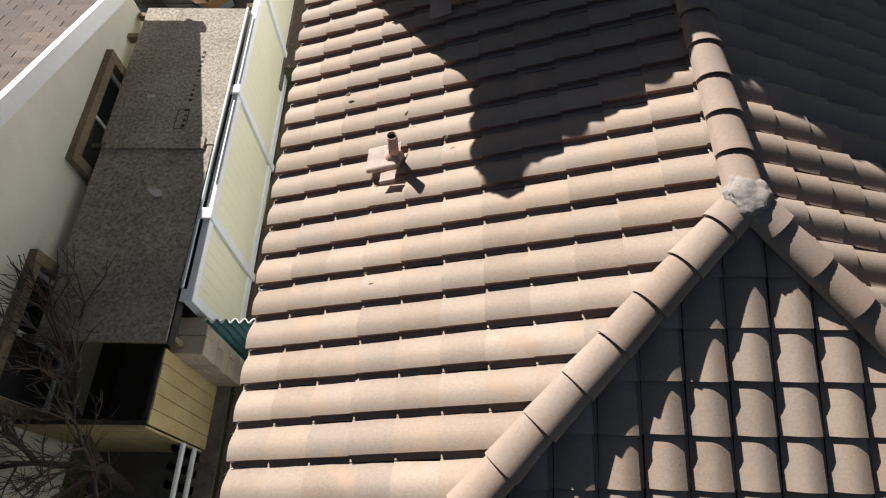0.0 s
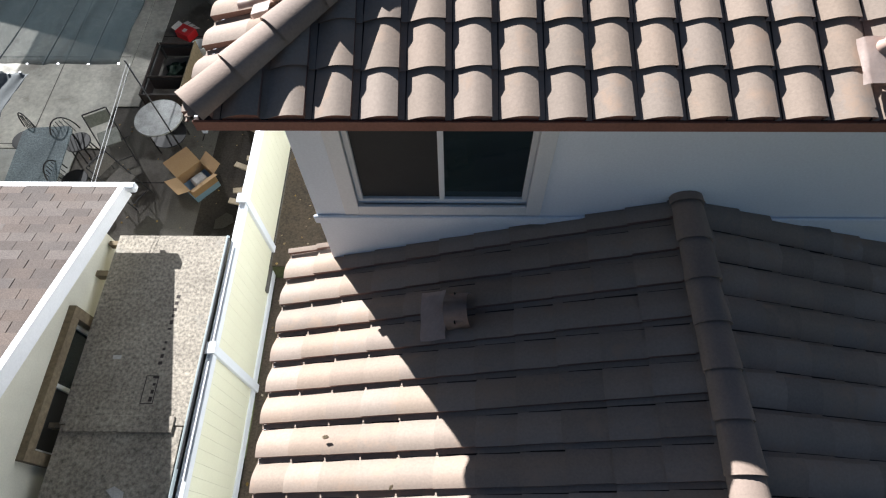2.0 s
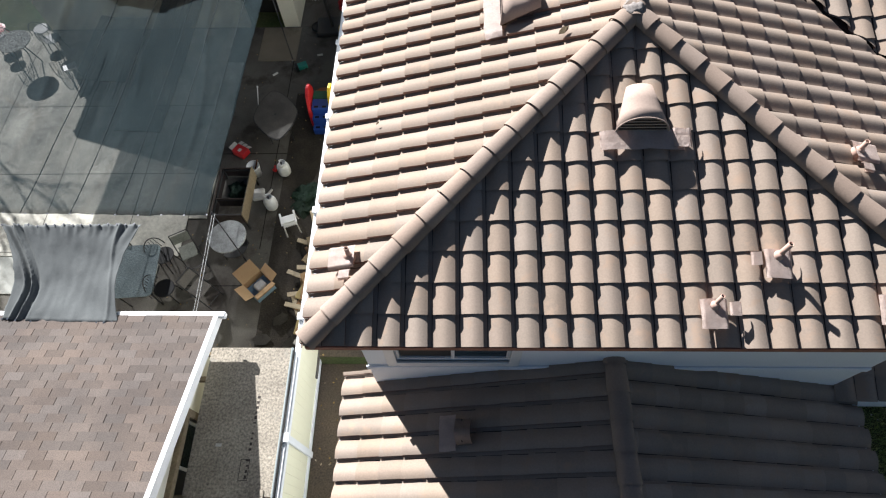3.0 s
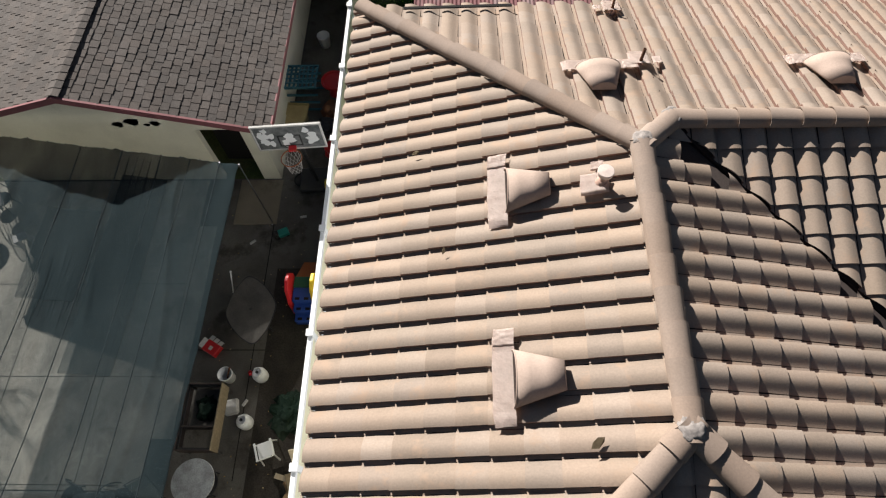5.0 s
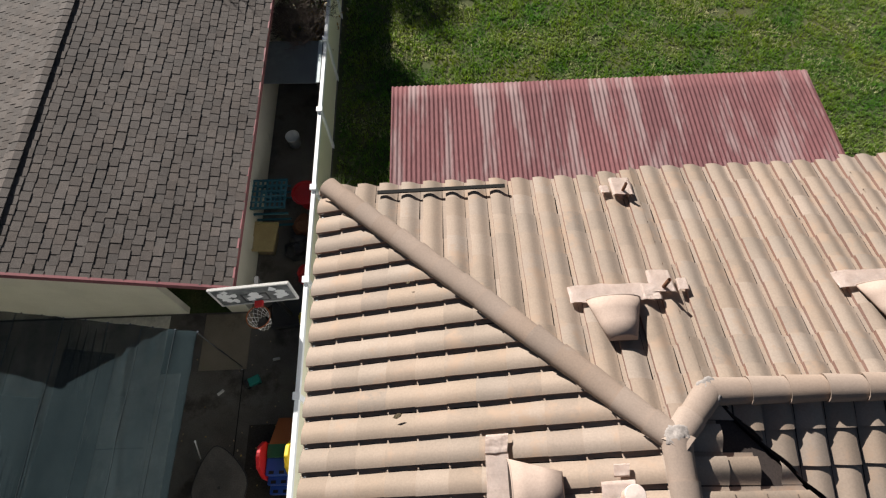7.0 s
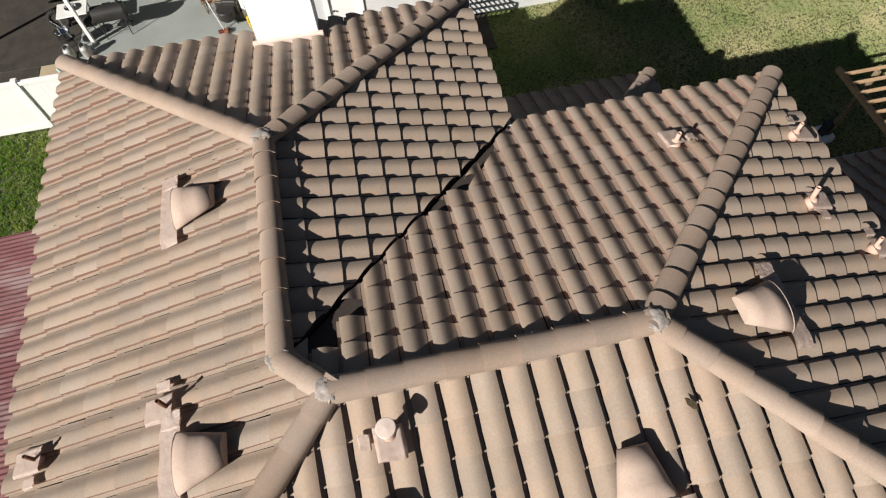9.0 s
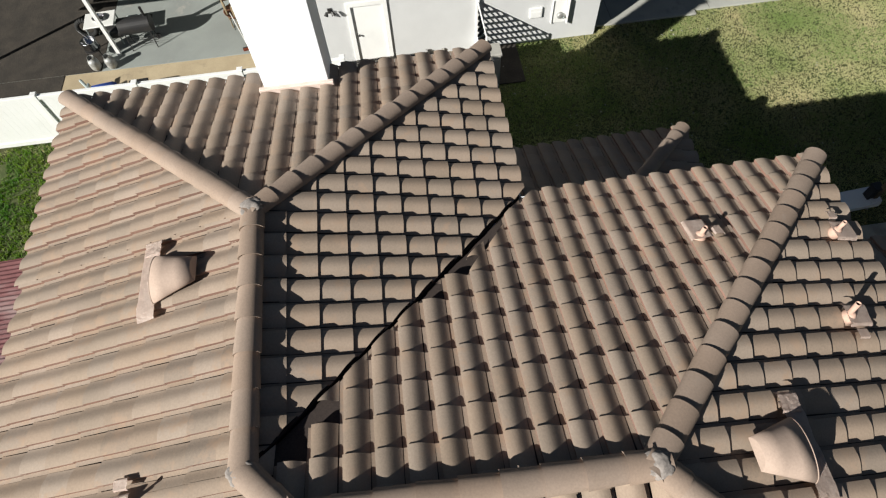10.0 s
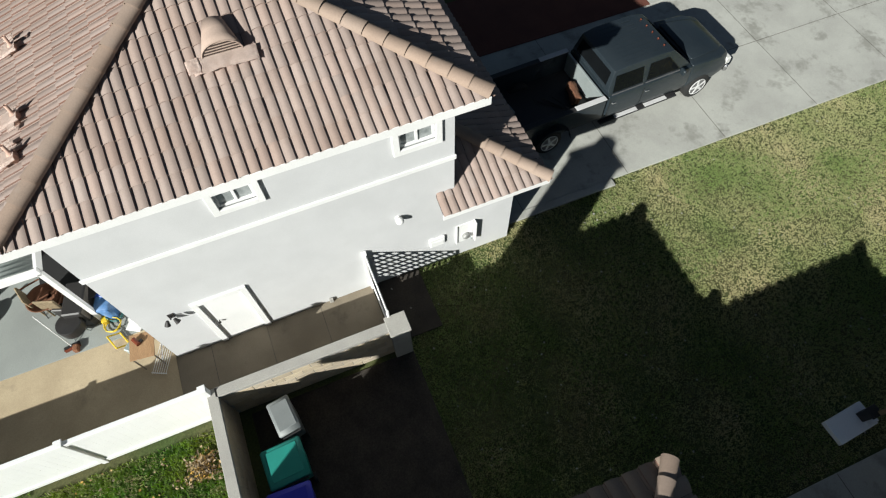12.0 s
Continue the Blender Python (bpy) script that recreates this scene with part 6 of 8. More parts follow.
def plastic_chair(x, y, rz):
    c = thing("plastic_chair", x, y, 0.02, "small white moulded plastic garden chair with a slotted back", "chair", rz=rz)
    c.matrix_basis = c.matrix_basis @ Matrix.Scale(0.72, 4)
    part("seat", box(-0.22, 0.22, -0.22, 0.2, 0.41, 0.43, 0.012), PLASTIC_WHITE, c)
    for sx in (-1, 1):
        part("leg", tube((0.25 * sx, -0.26, 0), (0.2 * sx, -0.2, 0.42), 0.025, 0.02), PLASTIC_WHITE, c)
        part("leg", tube((0.23 * sx, 0.3, 0), (0.2 * sx, 0.2, 0.42), 0.025, 0.02), PLASTIC_WHITE, c)
        part("armrest", box(0.22 * sx - 0.03, 0.22 * sx + 0.03, -0.22, 0.26, 0.62, 0.64, 0.01), PLASTIC_WHITE, c)
        part("arm_post", tube((0.22 * sx, -0.19, 0.42), (0.22 * sx, -0.19, 0.62), 0.018), PLASTIC_WHITE, c)
    for k in range(-3, 4):
        part("back_slat", box(k * 0.058 - 0.016, k * 0.058 + 0.016, 0.21, 0.225, 0.43, 0.78 + 0.02 * math.cos(k), 0.004, m=Matrix.Translation((0, 0.2, 0.43)) @ pose(0, 0, 0, -14) @ Matrix.Translation((0, -0.2, -0.43))), PLASTIC_WHITE, c)
    part("top_rail", box(-0.21, 0.21, 0.29, 0.315, 0.76, 0.83, 0.01), PLASTIC_WHITE, c)


def propane_tank(x, y, label="white propane cylinder with a valve collar", z=0.02, paint=PLASTIC_WHITE):
    t = thing("propane_tank", x, y, z, label, "gas bottle", "gas bottles")
    part("body", lathe([(0.1, 0), (0.11, 0.03), (0.145, 0.06), (0.152, 0.12), (0.152, 0.27), (0.135, 0.33), (0.08, 0.375), (0.03, 0.385)], 24), paint, t, "", True)
    cv, cf = [], []
    for k in range(15):
        a = math.radians(-140 + k * 20)
        cv += [(rr * math.cos(a), rr * math.sin(a), zz) for rr, zz in ((0.098, 0.345), (0.098, 0.45), (0.09, 0.45), (0.09, 0.345))]
    for k in range(14):
        cf += [(4 * k + e_, 4 * k + (e_ + 1) % 4, 4 * k + 4 + (e_ + 1) % 4, 4 * k + 4 + e_) for e_ in range(4)]
    link("collar", raw("collar", cv, cf), paint, t)
    part("valve", lathe([(0.02, 0.38), (0.02, 0.42), (0.032, 0.425), (0.032, 0.445)], 10), BLACK, t)
    part("foot_ring", lathe([(0.105, 0), (0.11, 0.0), (0.11, 0.03), (0.105, 0.03)], 20), paint, t)


round_table(-4.5, 10.43)
glass_table(-6.3, 9.6, 4)
folding_chair(-5.42, 10.2, 28, CHAIR_PANEL, "dark metal folding chair with a worn greenish seat")
folding_chair(-4.98, 9.3, 62, DARK_TOP, "dark metal folding chair in the yard")
metal_chair(-5.75, 9.3, 90)
metal_chair(-5.95, 10.1, 60)
metal_chair(-6.9, 10.15, -30)
plastic_chair(-3.32, 11.06, 200)
propane_tank(-3.87, 11.62)
propane_tank(-3.7, 12.6)
wrn = thing("red_wrench", -3.98, 12.68, 0.02, "red valve wrench leaning on the gas bottle", "tool", rz=-35)
part("handle", tube((0, 0, 0.03), (0.16, -0.03, 0.36), 0.02), PLASTIC_RED, wrn)
part("jaw", box(-0.05, 0.05, -0.03, 0.05, 0.0, 0.06, 0.01), PLASTIC_RED, wrn)

bx = thing("cardboard_box", -3.78, 9.46, 0.02, "open cardboard box with flaps out and a blue printed base", "box", rz=48)
part("base", box(-0.24, 0.24, -0.2, 0.2, 0, 0.14, 0.004), BOX_BLUE, bx, "pale blue printed lower part")
for x0, x1, y0, y1 in ((-0.24, -0.234, -0.2, 0.2), (0.234, 0.24, -0.2, 0.2), (-0.234, 0.234, -0.2, -0.194), (-0.234, 0.234, 0.194, 0.2)):
    part("side", box(x0, x1, y0, y1, 0.14, 0.36), CARDBOARD, bx)
for m, w, l in ((pose(-0.24, 0, 0.36, 0, 25, 0), 0.22, 0.4), (pose(0.24, 0, 0.36, 0, 150, 0), 0.2, 0.4), (pose(0, 0.2, 0.36, 0, 20, -90), 0.34, 0.48), (pose(0, -0.2, 0.36, 0, 35, 90), 0.2, 0.48)):
    part("flap", box(-w, 0, -l / 2, l / 2, -0.003, 0.003, m=m), CARDBOARD, bx)
part("packing", box(-0.1, 0.14, -0.12, 0.1, 0.14, 0.28, 0.03), PAPER, bx, "crumpled packing in the box")

cart = thing("metal_cart_frame", -4.65, 11.65, 0.02, "rusty black metal cart frame with a plank on its side", "cart")
for sx in (-0.33, 0.33):
    for sy in (-0.62, 0.62):
        part("leg", box(sx - 0.02, sx + 0.02, sy - 0.02, sy + 0.02, 0, 0.62), BLACK, cart)
    part("rail", box(sx - 0.02, sx + 0.02, -0.62, 0.62, 0.58, 0.62), BLACK, cart)
for sy in (-0.62, -0.2, 0.62):
    part("rail", box(-0.33, 0.33, sy - 0.02, sy + 0.02, 0.58, 0.62), BLACK, cart)
part("tray", box(-0.31, 0.31, -0.18, 0.6, 0.3, 0.33), DARK_TOP, cart, "dark sheet-metal tray")
part("plank", box(0.351, 0.375, -0.66, 0.66, 0.3, 0.7, 0.005), WOOD_OLD, cart, "weathered side board")
for y0 in (-0.662, -0.215, 0.641):
    part("board", box(-0.33, 0.345, y0, y0 + 0.02, 0.34, 0.66, 0.004), CART_BOARD, cart, "dark stained cross board")
part("board", box(-0.373, -0.351, -0.66, 0.66, 0.34, 0.66, 0.004), CART_BOARD, cart, "dark stained side board")
b = bmesh.new()
bmesh.ops.create_icosphere(b, subdivisions=3, radius=1)
for q in b.verts:
    k = 1 + 0.5 * noise.noise(q.co * 2.6 + Vector((4, 0, 0)))
    q.co = Vector((q.co.x * 0.22 * k, 0.2 + q.co.y * 0.26 * k, 0.33 + max(q.co.z, 0) * 0.12 * k))
part("scrap", b, GREEN_TARP, cart, "dark green sheeting in the tray")

def bulged(hx, hy, z0, z1, bow):
    """A flat top whose four sides bow outwards between rounded corners."""
    pts = []
    for k in range(48):
        a = 2 * math.pi * (k + 0.5) / 48
        c_, s_ = math.cos(a), math.sin(a)
        n_ = (abs(c_) ** bow + abs(s_) ** bow) ** (-1 / bow)
        pts.append((hx * n_ * c_, hy * n_ * s_, z1))
    return slab(pts, z1 - z0)


pt = thing("patio_table", -3.98, 13.93, 0.02, "dark glass patio table with bowed sides and rounded corners", "table", rz=13)
part("tabletop", bulged(0.535, 0.79, 0.62, 0.64, 1.42), PATIO_TOP, pt)
part("rim", bulged(0.555, 0.815, 0.612, 0.632, 1.42), BLACK, pt, "black metal rim")
part("hub", lathe([(0.03, 0.64), (0.03, 0.646)], 12), BLACK, pt)
for sx in (-1, 1):
    for sy in (-1, 1):
        part("leg", tube((0.27 * sx, 0.36 * sy, 0), (0.25 * sx, 0.34 * sy, 0.62), 0.016), BLACK, pt)
pole = thing("white_pole", -4.69, 14.55, 0.02, "thin pale pole standing by the patio table", "pole")
part("shaft", tube((0, 0, 0), (0.13, 0.24, 0.68), 0.013), PLASTIC_WHITE, pole, "", True)
part("tip", tube((0.13, 0.24, 0.68), (0.136, 0.25, 0.71), 0.02), PLASTIC_WHITE, pole)

rb = thing("red_box", -4.9, 13.22, 0.02, "red and white cardboard carton on the concrete", "box", rz=-30)
part("carton", box(-0.17, 0.17, -0.13, 0.13, 0, 0.16, 0.006), PLASTIC_RED, rb)
part("band", box(-0.04, 0.04, -0.06, 0.03, 0.158, 0.164, 0), PAPER, rb, "white printed mark")
for x0 in (-0.17, -0.05, 0.07):
    part("flap", box(x0, x0 + 0.1, 0.0, 0.11, -0.003, 0.003, m=pose(0, 0.13, 0.16, -25 - 60 * x0, 0, 0)), PAPER, rb, "white inside of a flap")
part("flap", box(-0.1, 0.0, -0.11, 0.11, -0.003, 0.003, m=pose(-0.17, 0, 0.16, 0, 20, 0)), PAPER, rb)
bk_ = thing("white_bucket", -4.41, 12.58, 0.02, "white plastic bucket holding odd tools", "bucket")
part("pail", lathe([(0.12, 0), (0.15, 0.33), (0.158, 0.34), (0.158, 0.36), (0.145, 0.36), (0.115, 0.02)], 22), PLASTIC_WHITE, bk_, "", True)
part("tool", tube((-0.05, 0, 0.05), (0.12, 0.1, 0.45), 0.02), RUST, bk_)
pbx = thing("paper_sack", -4.25, 11.95, 0.02, "white square paper sack lying flat", "sack", rz=12)
part("sack", box(-0.15, 0.15, -0.17, 0.17, 0, 0.1, 0.04), PAPER, pbx)
v, f = [], []
b = bmesh.new()
bmesh.ops.create_icosphere(b, subdivisions=4, radius=1)
for q in b.verts:
    k = 1 + 0.5 * noise.noise(q.co * 2.2) + 0.2 * noise.noise(q.co * 6)
    q.co = Vector((q.co.x * 0.42 * k, q.co.y * 0.45 * k, max(q.co.z, 0) * 0.13 * k + 0.03 * max(0, noise.noise(q.co * 9))))
o = ob_of("green_tarpaulin", b, GREEN_TARP, None, "crumpled dark green tarpaulin heaped by the fence", category="tarpaulin")
o.location = (-3.0, 11.85, 0.02)


def lumber(x, y, n, seed, label):
    """A stack of loose boards and crates by the fence."""
    r = random.Random(seed)
    t = thing("lumber_pile", x, y, 0.02, label, "wood pile", "piles of boards by the fence")
    z = 0
    for i in range(n):
        l, w, h = r.uniform(0.3, 0.75), r.uniform(0.06, 0.2), r.uniform(0.03, 0.06)
        part("board", box(-w / 2, w / 2, -l / 2, l / 2, 0, h, 0.003, m=pose(r.uniform(-0.1, 0.1), r.uniform(-0.15, 0.15), z, r.uniform(-6, 6), 0, r.uniform(-40, 40))), r.choice((WOOD_OLD, WOOD, CARDBOARD, YELLOW_BOARD, PAPER)), t)
        z += h * 0.8


lumber(-2.68, 10.2, 9, 1, "stack of odd boards and slats against the fence")
lumber(-2.72, 9.35, 8, 2, "stack of odd boards and slats against the fence")
lumber(-2.75, 8.5, 5, 3, "few loose boards against the fence")
for k, (x, y) in enumerate(((-3.6, 8.3), (-3.25, 8.75), (-3.0, 8.15))):
    r = random.Random(k)
    b = bmesh.new()
    b.faces.new([b.verts.new((0.22 * math.cos(a) * r.uniform(0.7, 1.1), 0.16 * math.sin(a) * r.uniform(0.7, 1.1), 0.02)) for a in [k2 * 1.05 for k2 in range(6)]])
    bmesh.ops.solidify(b, geom=b.faces[:], thickness=0.05)
    o = ob_of("paving_shard", b, CONCRETE_DARK, None, "broken piece of grey paving by the fence", category="rubble", group="rubble by the fence")
    o.matrix_basis = pose(x, y, 0.055, 5 * k, -6, 40 * k)

mt = thing("mosaic_table", -11.5, 16.5, 0.045, "round mosaic garden table seen through the shade cloth", "table")
part("tabletop", lathe([(0.42, 0.68), (0.43, 0.69), (0.43, 0.71), (0.0, 0.715)], 32), MOSAIC, mt, "speckled mosaic top")
for k in range(3):
    a = 2.1 * k
    part("leg", tube((0.32 * math.cos(a), 0.32 * math.sin(a), 0), (0.12 * math.cos(a), 0.12 * math.sin(a), 0.68), 0.016), BLACK, mt)
metal_chair(-11.2, 17.3, 200)
metal_chair(-10.75, 16.9, 160)
metal_chair(-12.2, 16.9, 250)
sb = thing("step_stool", -9.95, 15.85, 0.045, "white plastic step stool under the shade cloth", "stool", rz=30)
part("top", box(-0.16, 0.16, -0.12, 0.12, 0.36, 0.4, 0.01), PLASTIC_WHITE, sb)
for sx in (-1, 1):
    part("side", box(sx * 0.14 - 0.015, sx * 0.14 + 0.015, -0.11, 0.11, 0, 0.36, 0.006), PLASTIC_WHITE, sb)
rt_ = thing("red_tub", -12.5, 17.3, 0.045, "red wire chair at the edge of the cloth", "chair")
part("seat", lathe([(0.2, 0.4), (0.25, 0.42), (0.2, 0.43)], 18), PLASTIC_RED, rt_)
for k in range(4):
    a = 0.8 + 1.57 * k
    part("leg", tube((0.22 * math.cos(a), 0.22 * math.sin(a), 0), (0.18 * math.cos(a), 0.18 * math.sin(a), 0.4), 0.012), PLASTIC_RED, rt_)
for k, (x, y, ln, rz, tilt) in enumerate(((-2.62, 10.75, 0.9, 10, 55), (-2.75, 10.5, 0.7, 75, 8), (-2.7, 9.9, 0.6, 95, 10), (-2.85, 9.7, 0.8, 70, 5), (-2.9, 9.3, 0.5, 100, 6), (-2.8, 8.95, 0.7, 80, 8), (-2.95, 9.05, 0.55, 20, 4))):
    pk = thing("pale_plank", x, y, 0.1 + 0.05 * (k % 3), "short pale plank leaning on the wood pile", "plank", "planks by the fence")
    part("plank", box(-0.05, 0.05, -ln / 2, ln / 2, 0.0, 0.03, 0.003), PALE_PLANK, pk)
    pk.matrix_basis = pose(x, y, 0.12 + 0.04 * (k % 3) + ln / 2 * math.sin(math.radians(tilt)), tilt, 0, rz)

# ---- climbing toy
toy = thing("climbing_toy", -2.9, 14.35, 0.02, "bright plastic toddler climbing frame with a slide", "toy")
b = bmesh.new()
for i in range(3):
    box(-0.22, 0.22, -0.55 + i * 0.16, -0.28 + i * 0.16 if i < 2 else 0.1, 0, 0.22 + i * 0.2, 0.02, bm=b)
part("steps", b, PLASTIC_BLUE, toy, "blue plastic steps")
for i in range(3):
    for k in (-1, 1):
        part("tread_hole", box(k * 0.1 - 0.05, k * 0.1 + 0.05, -0.52 + i * 0.16, -0.46 + i * 0.16, 0.221 + i * 0.2, 0.226 + i * 0.2), DARK, toy)
part("platform", box(-0.22, 0.22, 0.1, 0.36, 0.55, 0.63, 0.015), PLASTIC_GREEN, toy, "green plastic platform")
part("slide", slab([(-0.2, 0.36, 0.6), (0.2, 0.36, 0.6), (0.2, 0.95, 0.12), (-0.2, 0.95, 0.12)], 0.05), PLASTIC_ORANGE, toy, "faded orange slide")
for s, m_ in ((-1, PLASTIC_RED), (1, PLASTIC_YELLOW)):
    b = bmesh.new()
    pts = [(-0.3, 0.0), (0.36, 0.0), (0.4, 0.7), (0.28, 0.95), (0.08, 1.0), (-0.12, 0.9), (-0.28, 0.5)]
    sides = [[b.verts.new((x, p, q + 0.02)) for p, q in pts] for x in (0.23 * s, 0.31 * s)]
    b.faces.new(sides[0])
    b.faces.new(sides[1])
    for i in range(len(pts)):
        j = (i + 1) % len(pts)
        b.faces.new((sides[0][i], sides[0][j], sides[1][j], sides[1][i]))
    bmesh.ops.recalc_face_normals(b, faces=b.faces[:])
    bmesh.ops.bevel(b, geom=b.edges[:], offset=0.015, segments=2, profile=0.5, affect="EDGES")
    part("side_panel", b, m_, toy, "red plastic side wall" if s < 0 else "yellow plastic side wall")
gt = thing("toy_truck", -3.74, 16.1, 0.02, "small green and black toy truck", "toy", rz=25)
part("body", box(-0.09, 0.16, -0.09, 0.09, 0.04, 0.16, 0.01), BIN_GREEN, gt)
part("cab", box(-0.17, -0.09, -0.08, 0.08, 0.04, 0.2, 0.015), BLACK, gt)
for sx in (-0.12, 0.1):
    for sy in (-0.09, 0.07):
        part("wheel", tube((sx, sy, 0.04), (sx, sy + 0.025, 0.04), 0.04), RUBBER, gt)
for k, (x, y, rz) in enumerate(((-4.45, 15.9, 40), (-3.3, 16.6, 10), (-4.0, 12.05, 60))):
    r = random.Random(30 + k)
    sc = thing("scrap", x, y, 0.02, "small piece of pale scrap on the concrete", "scrap", "scraps on the concrete", rz=rz)
    part("piece", box(-0.08, 0.08, -0.03, 0.03, 0, 0.04, 0.01), PAPER, sc)
plate("concrete_pad", -5.02, -3.95, 16.4, 17.7, 0.045, PATH_BROWN, "pale concrete pad before the doorway", category="paving", thick=0.04)
for k, (x0, x1, y0, y1) in enumerate(((-4.02, -4.0, 10.5, 16.4), (-13, -2.4, 9.55, 9.57), (-13, -2.4, 13.2, 13.22))):
    ob_of("floor_joint", box(x0, x1, y0, y1, 0.0205, 0.0225), DARK, None, "dark joint between concrete slabs", category="joint", kind="structure")

# ---- basketball hoop
bb = thing("basketball_hoop", -3.1, 17.2, 0.02, "worn basketball backboard with an orange rim and net", "basketball hoop", rz=4)
part("backboard", box(-0.73, 0.73, -0.02, 0.02, 2.02, 2.78, 0.005), CLEAR_BOARD, bb, "scratched clear backboard")
for x0, x1, z0, z1 in ((-0.75, 0.75, 2.0, 2.04), (-0.75, 0.75, 2.76, 2.8), (-0.75, -0.71, 2.04, 2.76), (0.71, 0.75, 2.04, 2.76)):
    part("edge", box(x0, x1, -0.03, 0.025, z0, z1, 0.004), PAPER, bb)
rng = random.Random(12)
for cx, w in ((-0.48, 0.17), (0.46, 0.17), (0.0, 0.13)):
    for _ in range(9):
        x, z = cx + rng.uniform(-w, w) * 0.7, 2.4 + rng.uniform(-0.26, 0.26)
        b = bmesh.new()
        b.faces.new([b.verts.new((x + rng.uniform(0.04, 0.11) * math.cos(a), -0.0235 - 0.0007 * _, z + rng.uniform(0.05, 0.13) * math.sin(a))) for a in [k * 0.9 for k in range(7)]])
        part("peeling_film", b, PLASTIC_WHITE, bb)
for x0, x1, z0, z1 in ((-0.25, 0.25, 2.12, 2.15), (-0.25, 0.25, 2.45, 2.48), (-0.25, -0.22, 2.15, 2.45), (0.22, 0.25, 2.15, 2.45)):
    part("target_line", box(x0, x1, -0.026, -0.0215, z0, z1), BLACK, bb)
b = bmesh.new()
pts = [Vector((0.225 * math.cos(2 * math.pi * k / 28), -0.36 + 0.225 * math.sin(2 * math.pi * k / 28), 2.12)) for k in range(28)]
for p, q in zip(pts, pts[1:] + pts[:1]):
    tube(p, q, 0.011, seg=6, bm=b)
part("rim", b, PLASTIC_ORANGE, bb, "orange steel rim")
part("rim_bracket", box(-0.08, 0.08, -0.15, -0.02, 2.06, 2.13, 0.005), PLASTIC_RED, bb)
b = bmesh.new()
for k in range(12):
    for s in (1, -1):
        prev = None
        for j in range(5):
            a = 2 * math.pi * (k + s * 0.5 * j) / 12
            r = 0.22 - 0.035 * j + 0.004 * j * j
            p = Vector((r * math.cos(a), -0.36 + r * math.sin(a), 2.11 - 0.1 * j))
            if prev is not None:
                tube(prev, p, 0.004, seg=4, bm=b, caps=False)
            prev = p
part("net", b, PAPER, bb, "white cord net")
part("pole", tube((0.1, 0.4, 0), (0.0, 0.35, 2.3), 0.045), BLACK, bb)
part("arm", box(-0.04, 0.04, 0.02, 0.4, 2.25, 2.33), BLACK, bb)
part("base", box(-0.35, 0.45, 0.1, 0.8, 0, 0.14, 0.03), BLACK, bb)

# ---- alley behind the fence
cr = thing("blue_crate", -3.6, 20.35, 0.02, "large blue plastic lattice crate standing up", "crate")
for z in (0.02, 0.3, 0.58, 0.85):
    part("rail", box(-0.42, 0.42, -0.4, -0.36, z, z + 0.05), CRATE_TEAL, cr)
    part("rail", box(-0.42, 0.42, 0.36, 0.4, z, z + 0.05), CRATE_TEAL, cr)
for i in range(8):
    part("slat", box(-0.42 + i * 0.113, -0.37 + i * 0.113, -0.4, 0.4, 0.86, 0.9, 0.004), CRATE_TEAL, cr)
for i in range(6):
    part("slat", box(-0.42, 0.42, -0.4 + i * 0.15, -0.36 + i * 0.15, 0.9, 0.92), CRATE_TEAL, cr)
rw = thing("red_toy_table", -2.85, 20.6, 0.02, "round red plastic play table", "toy")
part("top", lathe([(0.3, 0.42), (0.34, 0.44), (0.34, 0.5), (0.3, 0.5), (0.28, 0.46)], 20), PLASTIC_RED, rw)
part("pedestal", lathe([(0.2, 0), (0.12, 0.2), (0.2, 0.42)], 16), PLASTIC_RED, rw)
tr = thing("yellow_tray", -3.75, 19.45, 0.02, "yellow plastic tray propped on a crate", "tray", rz=-4)
part("tray", box(-0.27, 0.27, -0.36, 0.36, 0.4, 0.43, 0.01), YELLOW_BOARD, tr)
for x0, x1, y0, y1 in ((-0.29, 0.29, -0.38, -0.34), (-0.29, 0.29, 0.34, 0.38), (-0.29, -0.25, -0.34, 0.34), (0.25, 0.29, -0.34, 0.34)):
    part("edge", box(x0, x1, y0, y1, 0.4, 0.48, 0.005), YELLOW_BOARD, tr)
part("support", box(-0.2, 0.2, -0.28, 0.28, 0, 0.4, 0.01), WOOD_OLD, tr)
for k, (x, y, s, m_) in enumerate(((-3.0, 19.3, 0.3, BLACK), (-2.75, 18.6, 0.25, PLASTIC_RED), (-2.9, 19.9, 0.28, RUST), (-2.7, 17.5, 0.22, PLASTIC_YELLOW))):
    r = random.Random(50 + k)
    b = bmesh.new()
    bmesh.ops.create_icosphere(b, subdivisions=3, radius=1)
    for q in b.verts:
        kk = 1 + 0.4 * noise.noise(q.co * 1.6 + Vector((k, 0, 0)))
        q.co = Vector((q.co.x * s * kk, q.co.y * s * kk, max(q.co.z, -0.2) * s * 0.8 * kk + 0.2 * s * 0.8))
    o = ob_of("toy_bag", b, m_, None, "soft bag of odd things by the fence", category="bag", group="bags in the alley")
    o.location = (x, y, 0.02)
bi = thing("child_bicycle", -3.15, 17.75, 0.02, "black child's bicycle lying on the concrete", "bicycle", rz=15)
for x in (-0.3, 0.3):
    b = bmesh.new()
    pts = [Vector((x + 0.2 * math.cos(2 * math.pi * k / 20), 0.2 * math.sin(2 * math.pi * k / 20), 0.06)) for k in range(20)]
    for p, q in zip(pts, pts[1:] + pts[:1]):
        tube(p, q, 0.022, seg=6, bm=b)
    part("tyre", b, RUBBER, bi)
part("frame", tube((-0.3, 0, 0.07), (0.3, 0, 0.09), 0.018), BLACK, bi)
